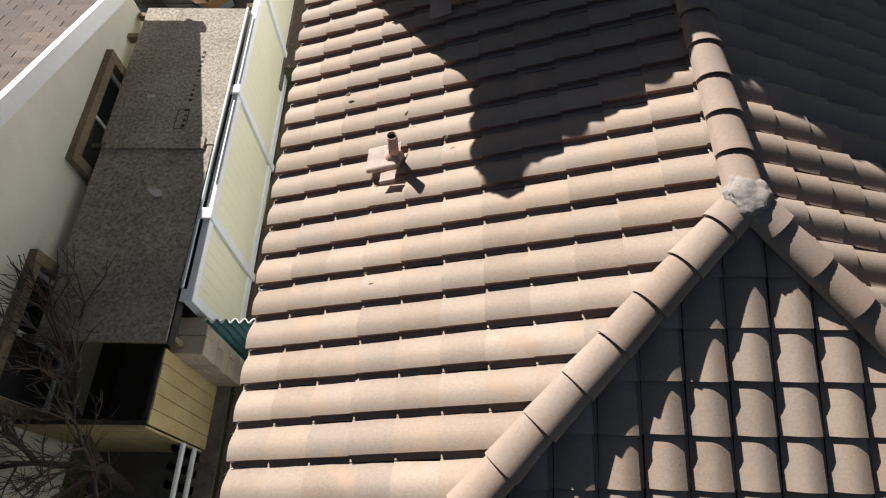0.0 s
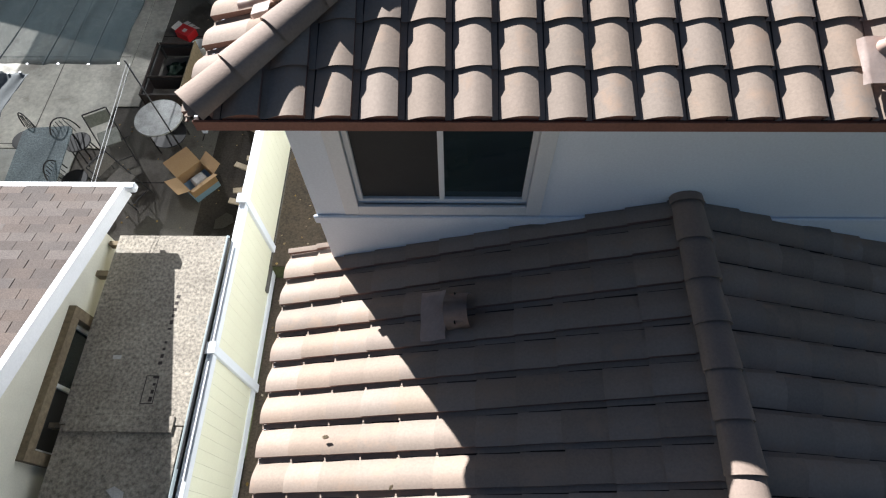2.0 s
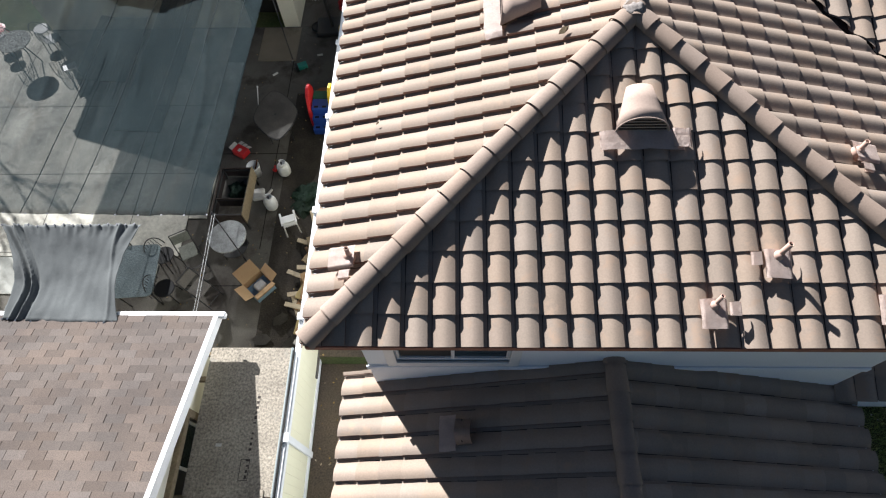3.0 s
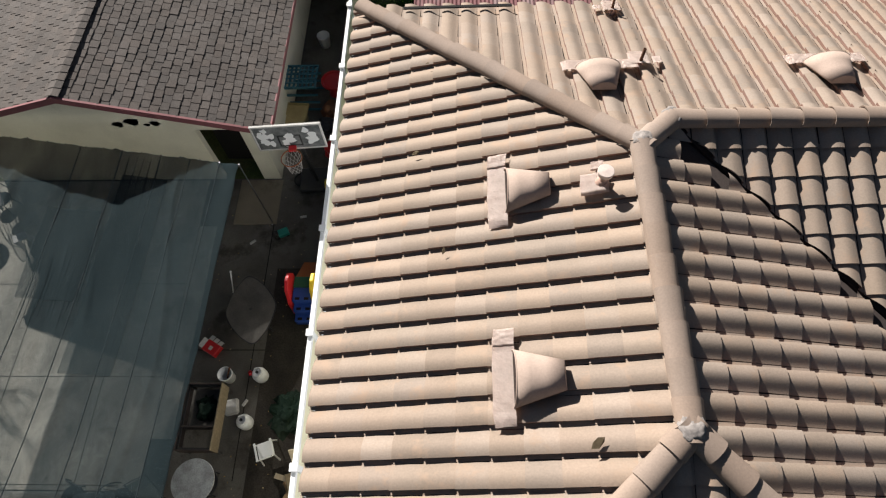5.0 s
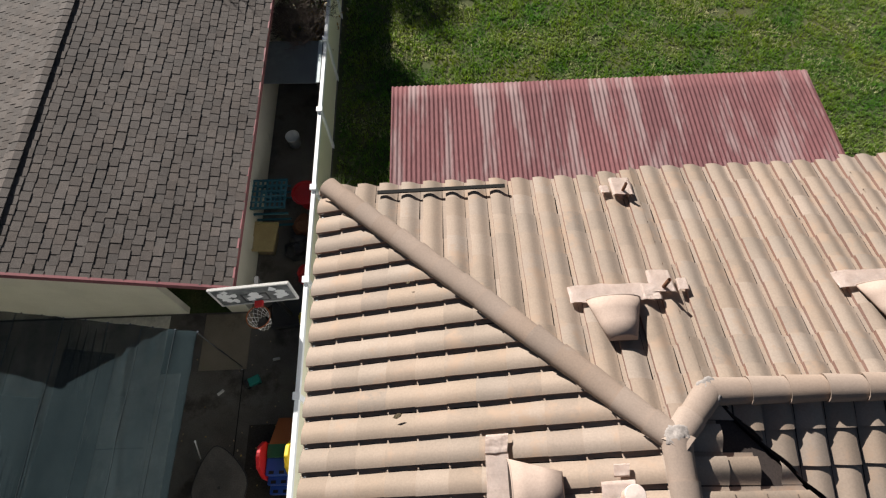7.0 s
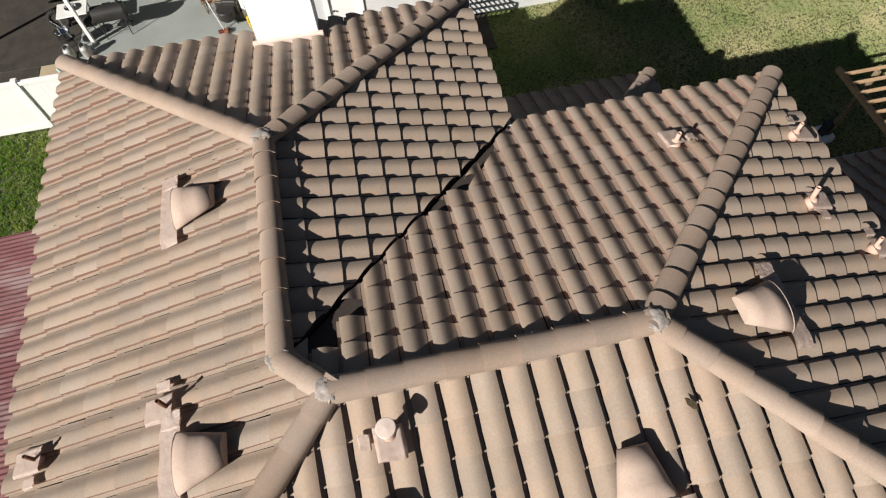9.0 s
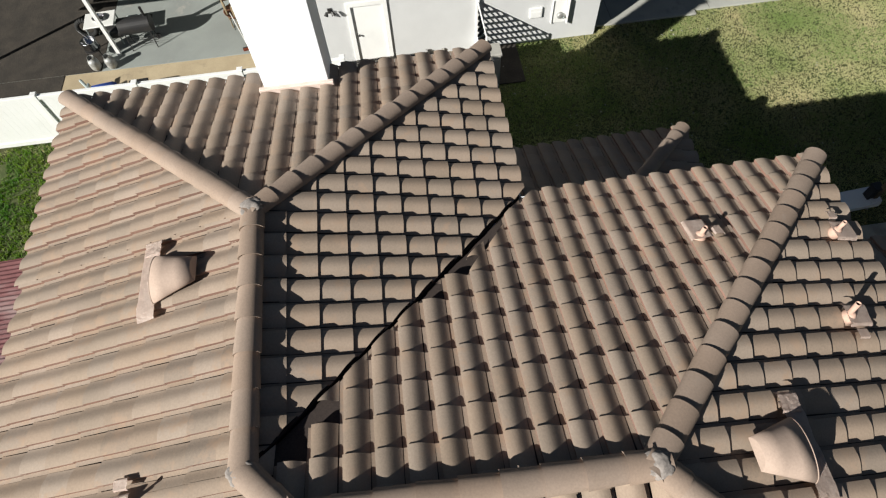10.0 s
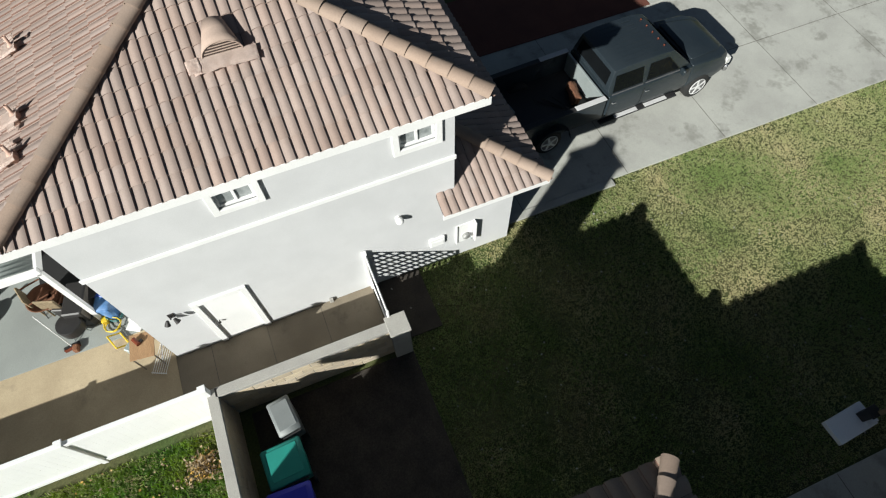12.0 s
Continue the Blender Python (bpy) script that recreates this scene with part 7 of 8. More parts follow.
part("handlebar", tube((0.25, -0.2, 0.1), (0.25, 0.2, 0.1), 0.012), CHROME, bi)
bn = thing("white_bucket", -3.35, 22.4, 0.02, "white bucket with a dark bag beside it", "bucket")
part("pail", lathe([(0.14, 0), (0.18, 0.36), (0.185, 0.38), (0.17, 0.38), (0.13, 0.03)], 20), PLASTIC_WHITE, bn, "", True)
aw = thing("alley_awning", -3.2, 23.9, 0, "metal awning between house and fence, coloured dark for shadow", "awning")
aw.matrix_basis = Matrix.Identity(4)
# the shadow on the sheet is put into its dark grey
part("sheet", slab([(-3.95, 23.2, 1.5), (-2.45, 23.2, 1.44), (-2.45, 24.6, 1.44), (-3.95, 24.6, 1.5)], 0.02), SHADE_DENSE, aw)
part("edge_strip", slab([(-2.56, 23.2, 1.465), (-2.46, 23.2, 1.46), (-2.46, 24.6, 1.46), (-2.56, 24.6, 1.465)], 0.01), GALV, aw, "bright metal edge")
for y in (23.3, 24.5):
    part("post", box(-2.5, -2.45, y - 0.025, y + 0.025, 0, 1.43), WOOD_OLD, aw)


def leafy(name, x, y, z, r, n, size, seed, label, material, category="bush", flat=0.7):
    """A bush: stems and many small leaves in an uneven cloud."""
    rr = random.Random(seed)
    t = new(name)
    t.matrix_basis = Matrix.Translation((x, y, z))
    tagged(t, label, category)
    st = bmesh.new()
    tips = []
    for _ in range(22):
        a, e = rr.uniform(0, 6.3), rr.uniform(0.2, 1.4)
        ln = r * rr.uniform(0.6, 1.25)
        tip = Vector((ln * math.cos(a) * math.cos(e), ln * math.sin(a) * math.cos(e), ln * math.sin(e) * flat * 1.3))
        tube((0, 0, 0), tip * 0.5 + Vector((0, 0, 0.1 * r)), 0.014, 0.009, 5, st, False)
        tube(tip * 0.5 + Vector((0, 0, 0.1 * r)), tip, 0.009, 0.003, 5, st, False)
        tips.append(tip)
    part("stem_work", st, BARK, t)
    v, f = [], []
    for _ in range(n):
        c = rr.choice(tips) * rr.uniform(0.35, 1.1) + Vector((rr.gauss(0, 1), rr.gauss(0, 1), rr.gauss(0, 1))) * r * 0.14
        c.z = max(c.z, 0.03)
        q = Euler((rr.uniform(-1, 1), rr.uniform(-1, 1), rr.uniform(0, 6.3))).to_matrix()
        k = len(v)
        s = size * rr.uniform(0.6, 1.3)
        v += [c + q @ Vector(p) * s for p in ((-1, 0, 0), (0, -0.42, 0.12), (1, 0, 0), (0, 0.42, 0.12))]
        f.append((k, k + 1, k + 2, k + 3))
    link("leaves", raw("leaves", v, f), material, t, kind="stuff")
    return t


leafy("dry_bush", -3.1, 25.7, 0, 1.1, 1800, 0.06, 1, "dry tan and green bush at the end of the alley", DRY_LEAF)
leafy("dry_bush", -3.5, 26.9, 0, 1.2, 1500, 0.06, 2, "dry tan and green bush at the end of the alley", FOLIAGE)
leafy("dry_shrub", 13.3, 14.5, 0, 0.45, 420, 0.05, 3, "low dry shrub with brown leaves by the wall", DRY_LEAF, flat=0.5)
for k, (x, y, w, l, rz) in enumerate(((-3.4, 25.4, 0.7, 0.5, 20), (-3.0, 26.3, 0.5, 0.35, 60), (-3.9, 26.2, 0.45, 0.6, -30), (-3.1, 24.95, 0.35, 0.3, 5))):
    o = ob_of("pale_board", box(-w / 2, w / 2, -l / 2, l / 2, 0, 0.03, 0.004), PALE_PLANK, None, "pale scrap board lying among the twigs", category="board", group="boards under the thicket")
    o.matrix_basis = pose(x, y, 0.5 + 0.05 * k, 8, -6, rz)
    stack = ob_of("scrap_stack", box(-w / 2 + 0.05, w / 2 - 0.05, -l / 2 + 0.05, l / 2 - 0.05, 0, 0.5 + 0.05 * k, 0.01), WOOD_OLD, None, "stack of old timber under a pale board", category="wood pile", group="stacks under the thicket")
    stack.matrix_basis = pose(x, y, 0.0, 0, 0, rz)
yu = thing("yucca", -1.85, 20.1, 0, "spiky yucca rosette beside the fence", "plant")
part("trunk", tube((0, 0, 0), (0, 0, 1.2), 0.07, 0.05), BARK, yu)
b = bmesh.new()
rr = random.Random(3)
for _ in range(60):
    a, e = rr.uniform(0, 6.3), rr.uniform(0.0, 1.4)
    d = Vector((math.cos(a) * math.cos(e), math.sin(a) * math.cos(e), math.sin(e)))
    sd = Vector((-math.sin(a), math.cos(a), 0)) * 0.012
    p = Vector((0, 0, 1.2))
    b.faces.new([b.verts.new(q) for q in (p + sd, p + d * 0.55, p - sd)])
part("leaves", b, FOLIAGE, yu)

# ---------------------------------------------------------------- east side: bins, lattice, wall fittings
def wheelie_bin(x, y, rz, material, label, size=(1, 1), open_lid=False):
    t = thing("wheeled_bin", x, y, 0.0, label, "bin", "bins in the yard", rz=rz)
    t.matrix_basis = t.matrix_basis @ Matrix.Diagonal((size[0], size[1], 1, 1))
    b = bmesh.new()
    lo = [(-0.22, -0.25), (0.22, -0.25), (0.22, 0.25), (-0.22, 0.25)]
    hi = [(-0.29, -0.33), (0.29, -0.33), (0.29, 0.33), (-0.29, 0.33)]
    v0 = [b.verts.new((p, q, 0.06)) for p, q in lo]
    v1 = [b.verts.new((p, q, 0.98)) for p, q in hi]
    b.faces.new(v0[::-1])
    for i in range(4):
        b.faces.new((v0[i], v0[(i + 1) % 4], v1[(i + 1) % 4], v1[i]))
    if not open_lid:
        b.faces.new(v1)
    bmesh.ops.bevel(b, geom=b.edges[:], offset=0.03, segments=2, profile=0.5, affect="EDGES")
    part("body", b, material, t, "", True)
    part("lid", box(-0.31, 0.31, -0.35, 0.36, 0.985, 1.05, 0.03), material, t, "", True)
    part("lid_rib", box(-0.24, 0.24, -0.28, 0.26, 1.05, 1.065, 0.008), material, t)
    part("handle", tube((-0.25, 0.38, 0.97), (0.25, 0.38, 0.97), 0.018), BLACK, t)
    for s in (-0.27, 0.23):
        part("wheel", tube((s, 0.28, 0.1), (s + 0.04, 0.28, 0.1), 0.1, seg=16), RUBBER, t)


wheelie_bin(13.4, 12.5, 98, BIN_GREY, "grey wheeled bin beside the block wall", (0.75, 1.05))
wheelie_bin(12.52, 12.7, 93, BIN_GREEN, "teal green wheeled bin beside the block wall", (1.3, 1.1))
wheelie_bin(11.68, 12.78, 88, BIN_BLUE, "deep blue wheeled bin beside the block wall", (1.38, 1.1))

lat = thing("lattice_gate", 15.9, 9.85, 0, "white diamond lattice gate between wall and pier", "gate")
lat.matrix_basis = Matrix.Identity(4)
part("post", box(15.83, 15.92, 9.83, 9.92, 0, 1.74, 0.005), WHITE, lat, "white gate post")
A, B = Vector((15.83, 9.87, 0)), Vector((14.42, 9.87, 0))
L = (B - A).length
dv = (B - A).normalized()
nn = Vector((-dv.y, dv.x, 0))


def lath(u0, z0, u1, z1, off):
    p, q = A + dv * u0 + nn * off, A + dv * u1 + nn * off
    p.z, q.z = z0, z1
    d = (q - p).normalized()
    w = d.cross(nn).normalized() * 0.03
    b = bmesh.new()
    vs = [b.verts.new(c) for c in (p + w, q + w, q - w, p - w)]
    b.faces.new(vs)
    bmesh.ops.solidify(b, geom=b.faces[:], thickness=0.006)
    part("lath", b, WHITE, lat)


Z0, Z1 = 0.5, 1.66
k = -Z1
while k < L:
    for s in (0, 1):
        u0, u1, z0, z1 = k, k + (Z1 - Z0), Z0, Z1
        if s:
            z0, z1 = Z1, Z0
        if u1 > 0 and u0 < L:
            a0, a1 = max(0, u0), min(L, u1)
            f0, f1 = (a0 - u0) / (u1 - u0), (a1 - u0) / (u1 - u0)
            lath(a0, z0 + (z1 - z0) * f0, a1, z0 + (z1 - z0) * f1, 0.004 if s else -0.004)
    k += 0.205
for z in (Z0 - 0.04, Z1):
    p, q = A + Vector((0, 0, z)), B + Vector((0, 0, z))
    part("rail", tube(p, q, 0.022, seg=6), WHITE, lat)
# added only to throw the dark shadow band below the lattice
part("kick_board", box(14.44, 15.82, 9.855, 9.885, 0.06, 0.44, 0.005), WHITE, lat, "board added along the foot of the gate to cast shadow")
part("end_stile", tube(B + Vector((0, 0, 0.02)), B + Vector((0, 0, 1.7)), 0.03, seg=6), WHITE, lat)


def wall_lamp(x, y, z, label):
    t = thing("wall_lamp", x, y, z, label, "lamp", "lamps on the white wall")
    part("plate", box(-0.02, 0.0, -0.06, 0.06, -0.08, 0.08, 0.005), BLACK, t)
    part("arm", tube((-0.02, 0, 0.02), (-0.12, 0, 0.06), 0.015), BLACK, t)
    for s in (-1, 1):
        part("shade", lathe([(0.03, 0), (0.06, -0.1), (0.062, -0.11)], 14, m=pose(-0.13, 0.07 * s, 0.06, 20 * s, 30, 0)), BLACK, t)


wall_lamp(EW - 0.002, 13.93, 1.9, "black twin floodlight on the white wall")
dl = thing("wall_sconce", EW - 0.002, 9.0, 2.55, "small pale domed lamp on the white wall", "lamp")
part("plate", lathe([(0.0, 0.0), (0.075, 0.0), (0.075, 0.02), (0.0, 0.02)], 18, m=pose(0, 0, 0, 0, -90, 0)), WHITE, dl)
part("dome", lathe([(0.085, -0.02), (0.088, 0.0), (0.078, 0.05), (0.045, 0.085), (0.001, 0.095)], 20, m=pose(-0.1, 0, 0.02, 0, 0, 0)), PLASTIC_WHITE, dl, "", True)
part("lens", lathe([(0.0, -0.012), (0.08, -0.012), (0.08, -0.004), (0.0, -0.004)], 18, m=pose(-0.1, 0, 0.02, 0, 0, 0)), BLACK, dl, "dark underside of the lamp")
mb = thing("meter_box", EW - 0.002, 8.18, 1.05, "flat white electric meter box", "meter box")
part("case", box(-0.06, 0.0, -0.18, 0.18, -0.16, 0.16, 0.006), WHITE, mb)
part("cover", box(-0.068, -0.06, -0.15, 0.15, -0.13, 0.05, 0.003), WHITE, mb)
me_ = thing("gas_meter", EW - 0.002, 7.48, 1.0, "white utility panel with a round meter and riser", "meter")
part("panel", box(-0.025, 0.0, -0.2, 0.2, -0.38, 0.38, 0.004), WHITE, me_)
part("edge_strip", box(-0.06, 0.0, 0.2, 0.225, -0.38, 0.38, 0.003), WHITE, me_)
part("dial", lathe([(0.095, 0), (0.095, 0.06), (0.07, 0.09), (0.001, 0.1)], 18, m=pose(-0.025, -0.02, -0.12, 0, -90, 0)), TANK_GREY, me_, "round grey meter dome")
part("riser", box(-0.14, -0.0, -0.25, -0.215, -0.38, 0.4, 0.004), WHITE, me_)
part("spout", tube((-0.03, -0.1, -0.16), (-0.16, -0.12, -0.16), 0.02), GALV, me_)
hb = thing("hose_tap", EW - 0.01, 10.9, 0.3, "small pipe stub at the foot of the wall", "tap")
part("stub", box(-0.06, 0.0, -0.05, 0.05, -0.28, -0.12, 0.01), BLOCK_GREY, hb)


# ---------------------------------------------------------------- neighbour's patio things
sm = thing("barrel_smoker", 17.85, 20.0, 0.02, "black barrel smoker grill on a wire stand", "grill", rz=94)
part("barrel", lathe([(0.0, -0.52), (0.235, -0.52), (0.25, -0.505), (0.25, 0.405), (0.235, 0.42), (0.0, 0.42)], 30, m=pose(0, 0, 0.75, 0, 90, 0)), BLACK, sm)
part("lid_handle", box(-0.25, 0.15, -0.25, -0.22, 0.9, 0.92, 0.006), GALV, sm)
part("firebox", lathe([(0.0, 0.44), (0.17, 0.44), (0.18, 0.45), (0.18, 0.77), (0.17, 0.78), (0.0, 0.78)], 26, m=pose(0, 0, 0.62, 0, 90, 0)), BLACK, sm)
part("chimney", tube((-0.42, 0, 0.95), (-0.42, 0, 1.3), 0.04), BLACK, sm)
part("shelf", box(-0.5, 0.42, -0.5, -0.26, 0.66, 0.68), BLACK, sm)
for x in (-0.4, 0.35):
    for y in (-0.2, 0.2):
        part("leg", tube((x, y, 0), (x, y * 0.7, 0.58), 0.015), BLACK, sm)
part("wheel", tube((-0.42, -0.25, 0.09), (-0.42, -0.2, 0.09), 0.09), RUBBER, sm)
for i in range(5):
    part("wire", tube((-0.5, -0.2 + i * 0.1, 0.2), (0.42, -0.2 + i * 0.1, 0.2), 0.006, seg=5), BLACK, sm)
propane_tank(17.03, 21.34, "dented grey propane cylinder on the patio", 0.02, TANK_GREY)
propane_tank(17.02, 20.86, "dented grey propane cylinder on the patio", 0.02, TANK_GREY)
wt = thing("metal_sink_table", 18.3, 21.1, 0.02, "long white metal table with trays", "table", rz=4)
part("top", box(-0.35, 0.35, -0.45, 0.45, 0.72, 0.76, 0.01), PLASTIC_WHITE, wt)
for x in (-0.3, 0.3):
    for y in (-0.4, 0.4):
        part("leg", tube((x, y, 0), (x, y, 0.72), 0.02), GALV, wt)
part("pan", lathe([(0.14, 0.76), (0.18, 0.84), (0.185, 0.84), (0.15, 0.77)], 18), CHROME, wt)
ds = thing("steel_pot", 17.55, 21.4, 0.02, "large steel cooking pot on a burner stand", "pot")
part("pot", lathe([(0.2, 0.35), (0.22, 0.4), (0.22, 0.62), (0.23, 0.63), (0.2, 0.63), (0.19, 0.42)], 22), CHROME, ds, "", True)
for k in range(3):
    a = 2.1 * k
    part("leg", tube((0.25 * math.cos(a), 0.25 * math.sin(a), 0), (0.2 * math.cos(a), 0.2 * math.sin(a), 0.36), 0.015), BLACK, ds)
part("ring", lathe([(0.2, 0.33), (0.24, 0.33), (0.24, 0.35), (0.2, 0.35)], 18), BLACK, ds)
part("ladle", tube((0.1, 0, 0.6), (0.35, 0.3, 0.75), 0.012), CHROME, ds)
ty = thing("spare_tyre", 18.55, 21.75, 0.02, "worn black tyre standing upright", "tyre")
b = bmesh.new()
pts = [Vector((0.0, 0.27 * math.cos(2 * math.pi * k / 24), 0.33 + 0.27 * math.sin(2 * math.pi * k / 24))) for k in range(24)]
for p, q in zip(pts, pts[1:] + pts[:1]):
    tube(p, q, 0.07, seg=8, bm=b)
part("tread", b, RUBBER, ty, "", True)
ck = thing("blue_cooler", 15.62, 20.74, 0.01, "blue and red wheeled cart lying by the fence", "cart", rz=8)
part("tub", box(-0.24, 0.24, -0.36, 0.36, 0.08, 0.5, 0.07), PLASTIC_BLUE, ck, "", True)
part("label_bar", box(-0.27, -0.2, -0.16, 0.24, 0.42, 0.47, 0.01), PLASTIC_RED, ck, "red edge strip")
part("pole", tube((0.1, 0.36, 0.3), (0.5, 0.62, 0.5), 0.045), GALV, ck, "pale grey handle tube")
part("handle", box(-0.1, 0.3, 0.36, 0.42, 0.4, 0.52, 0.01), GALV, ck)
for y in (-0.3, 0.3):
    part("wheel", tube((-0.22, y, 0.1), (-0.17, y, 0.1), 0.1), RUBBER, ck)
bb2 = thing("black_crate", 15.6, 19.74, 0.01, "black plastic storage box by the fence", "box", rz=4)
part("tub", box(-0.24, 0.24, -0.26, 0.26, 0, 0.42, 0.03), BLACK, bb2)
part("lid", box(-0.26, 0.26, -0.28, 0.28, 0.42, 0.46, 0.02), BLACK, bb2)
part("grip", box(-0.05, 0.02, -0.16, 0.12, 0.46, 0.475, 0.004), GALV, bb2, "pale moulded grip")
for k, (x, y, rz) in enumerate(((18.45, 17.15, 20), (18.2, 16.8, 70))):
    fc = thing("rattan_chair", x, y, 0.02, "brown rattan chair stacked with odds and ends", "chair", "chairs on the patio", rz=rz)
    part("seat", box(-0.25, 0.25, -0.25, 0.25, 0.38, 0.44, 0.03), RUST, fc)
    part("back", box(-0.25, 0.25, 0.2, 0.26, 0.44, 0.85, 0.03), WOOD_OLD, fc)
    for sx in (-1, 1):
        for sy in (-1, 1):
            part("leg", tube((0.22 * sx, 0.22 * sy, 0), (0.21 * sx, 0.21 * sy, 0.4), 0.02), WOOD_OLD, fc)
        part("armrest", tube((0.26 * sx, -0.22, 0.62), (0.26 * sx, 0.22, 0.66), 0.02), RUST, fc)
bc = thing("black_cabinet", 17.9, 16.3, 0.02, "black upright cabinet among patio clutter", "cabinet", rz=-14)
part("body", box(-0.42, 0.42, -0.22, 0.22, 0, 0.72, 0.03), BLACK, bc)
part("door", box(-0.4, 0.4, -0.235, -0.221, 0.03, 0.68, 0.006), DARK_TOP, bc)
part("handle", tube((0.18, -0.245, 0.25), (0.18, -0.245, 0.38), 0.008), CHROME, bc)
rk = thing("drum_grill", 17.4, 16.55, 0.02, "round black drum grill on short legs", "grill")
part("bowl", lathe([(0.0, 0.2), (0.2, 0.2), (0.27, 0.28), (0.28, 0.52), (0.26, 0.56), (0.0, 0.58)], 28), BLACK, rk)
for k in range(3):
    a = 2.1 * k + 0.3
    part("leg", tube((0.22 * math.cos(a), 0.22 * math.sin(a), 0), (0.14 * math.cos(a), 0.14 * math.sin(a), 0.28), 0.012), GALV, rk)
br = thing("push_broom", 17.1, 16.75, 0.02, "push broom with dark red bristles leaning by the grill", "broom", rz=10)
part("head", box(-0.06, 0.06, -0.18, 0.18, 0, 0.07, 0.02), BLACK, br)
part("bristles", box(-0.075, -0.04, -0.17, 0.17, 0, 0.1, 0.01), RED_LENS, br, "dark red bristles")
part("handle", tube((0, 0, 0.08), (0.55, 0.2, 0.95), 0.012), PLASTIC_WHITE, br)
bs = thing("blue_storage_box", 18.0, 15.7, 0.02, "blue storage box with white stripes", "box", rz=-20)
part("tub", box(-0.2, 0.2, -0.24, 0.24, 0, 0.5, 0.02), PLASTIC_BLUE, bs)
part("stripe", box(-0.06, 0.0, -0.245, 0.245, 0.05, 0.505), PAPER, bs)
wl = thing("step_ladder", 17.55, 15.25, 0.02, "white step stool folded against the wall", "ladder", rz=-10)
for s in (-0.18, 0.18):
    part("rail", tube((0, s, 0), (0.25, s * 0.8, 0.85), 0.018), PLASTIC_WHITE, wl)
    part("rail", tube((0.4, s, 0), (0.25, s * 0.8, 0.85), 0.018), PLASTIC_WHITE, wl)
for i in range(3):
    part("step", box(0.02 + i * 0.07, 0.14 + i * 0.07, -0.17, 0.17, 0.22 + i * 0.25, 0.25 + i * 0.25, 0.005), PLASTIC_WHITE, wl)
hs = thing("garden_hose", 17.5, 15.8, 0.02, "tangled yellow and teal garden hose", "hose")
for k, m_ in enumerate((PLASTIC_YELLOW, TEAL_SHEET, WOOD)):
    b = bmesh.new()
    r = random.Random(70 + k)
    pts = [Vector(((0.16 + 0.03 * r.random()) * math.cos(a) + 0.25 * (k - 1), (0.16 + 0.05 * r.random()) * math.sin(a) - 0.1 * k, 0.03 + 0.004 * i)) for i, a in enumerate([j * 0.45 for j in range(34)])]
    for p, q in zip(pts, pts[1:]):
        tube(p, q, 0.014, seg=6, bm=b)
    part("coil", b, m_, hs)
tb = thing("work_table", 16.15, 15.02, 0.01, "low plywood work table with tools on it", "table", rz=-6)
part("top", box(-0.3, 0.3, -0.26, 0.26, 0.68, 0.71, 0.004), WOOD, tb)
for x in (-0.26, 0.26):
    for y in (-0.22, 0.22):
        part("leg", tube((x, y, 0), (x, y, 0.68), 0.018), CHROME, tb)
part("crossbar", tube((-0.26, -0.22, 0.2), (0.26, -0.22, 0.2), 0.012), CHROME, tb)
dr = thing("power_drill", 16.25, 15.1, 0.72, "dark red cordless drill lying on the table", "tool", rz=30)
part("body", tube((-0.1, 0, 0.06), (0.1, 0, 0.06), 0.05), RED_LENS, dr)
part("grip", box(-0.08, -0.02, -0.12, 0.0, 0.01, 0.08, 0.015), BLACK, dr)
sh_ = thing("paper_sheet", 16.0, 15.05, 0.715, "white sheet of paper on the table", "paper", rz=20)
part("sheet", box(-0.1, 0.1, -0.14, 0.14, 0, 0.004), PAPER, sh_)
hp = thing("hoop_chair", 18.3, 17.05, 0.02, "brown round wicker chair with a wire frame", "chair", rz=20)
part("bowl", lathe([(0.06, 0.3), (0.24, 0.36), (0.36, 0.52), (0.37, 0.54), (0.34, 0.53), (0.2, 0.39), (0.05, 0.34)], 24), RUST, hp, "", True)
for k in range(4):
    a = 0.6 + 1.57 * k
    part("leg", tube((0.3 * math.cos(a), 0.3 * math.sin(a), 0), (0.2 * math.cos(a), 0.2 * math.sin(a), 0.36), 0.012), BLACK, hp)
bt_ = thing("folded_tarp", 17.75, 15.75, 0.02, "crumpled blue tarp over a box", "tarp", rz=-25)
b = box(-0.3, 0.3, -0.22, 0.22, 0, 0.48, 0.05)
bmesh.ops.subdivide_edges(b, edges=b.edges[:], cuts=3, use_grid_fill=True)
for q in b.verts:
    q.co += Vector((noise.noise(q.co * 7), noise.noise(q.co * 7 + Vector((5, 0, 0))), noise.noise(q.co * 7 + Vector((0, 5, 0))))) * 0.06
part("sheet", b, TARP_BLUE, bt_, "", True)
wr = thing("cable_hoop", 18.05, 16.05, 0.02, "black hoop of coiled cable on a stand", "hoop")
part("ring", lathe([(0.185, -0.012), (0.2, -0.016), (0.215, 0), (0.2, 0.016), (0.185, 0.012)], 26, m=pose(0, 0, 0.55, 0, -16, 0)), BLACK, wr, "", True)
part("stand", tube((0, 0.0, 0), (0.19, 0, 0.6), 0.015), BLACK, wr)
tl = thing("white_tub", 17.15, 15.3, 0.02, "white plastic tub tipped on its side", "tub", rz=-30)
part("tub", lathe([(0.13, 0), (0.2, 0.3), (0.21, 0.31), (0.19, 0.31), (0.12, 0.02)], 20, m=pose(0, 0, 0.2, 75, 0, 0)), PLASTIC_WHITE, tl, "", True)
part("lid", box(-0.22, 0.22, -0.18, 0.18, 0.0, 0.03, 0.01), PLASTIC_WHITE, tl)
of = thing("orange_frame", 16.8, 15.72, 0.02, "small orange folding frame on the ground", "frame", rz=25)
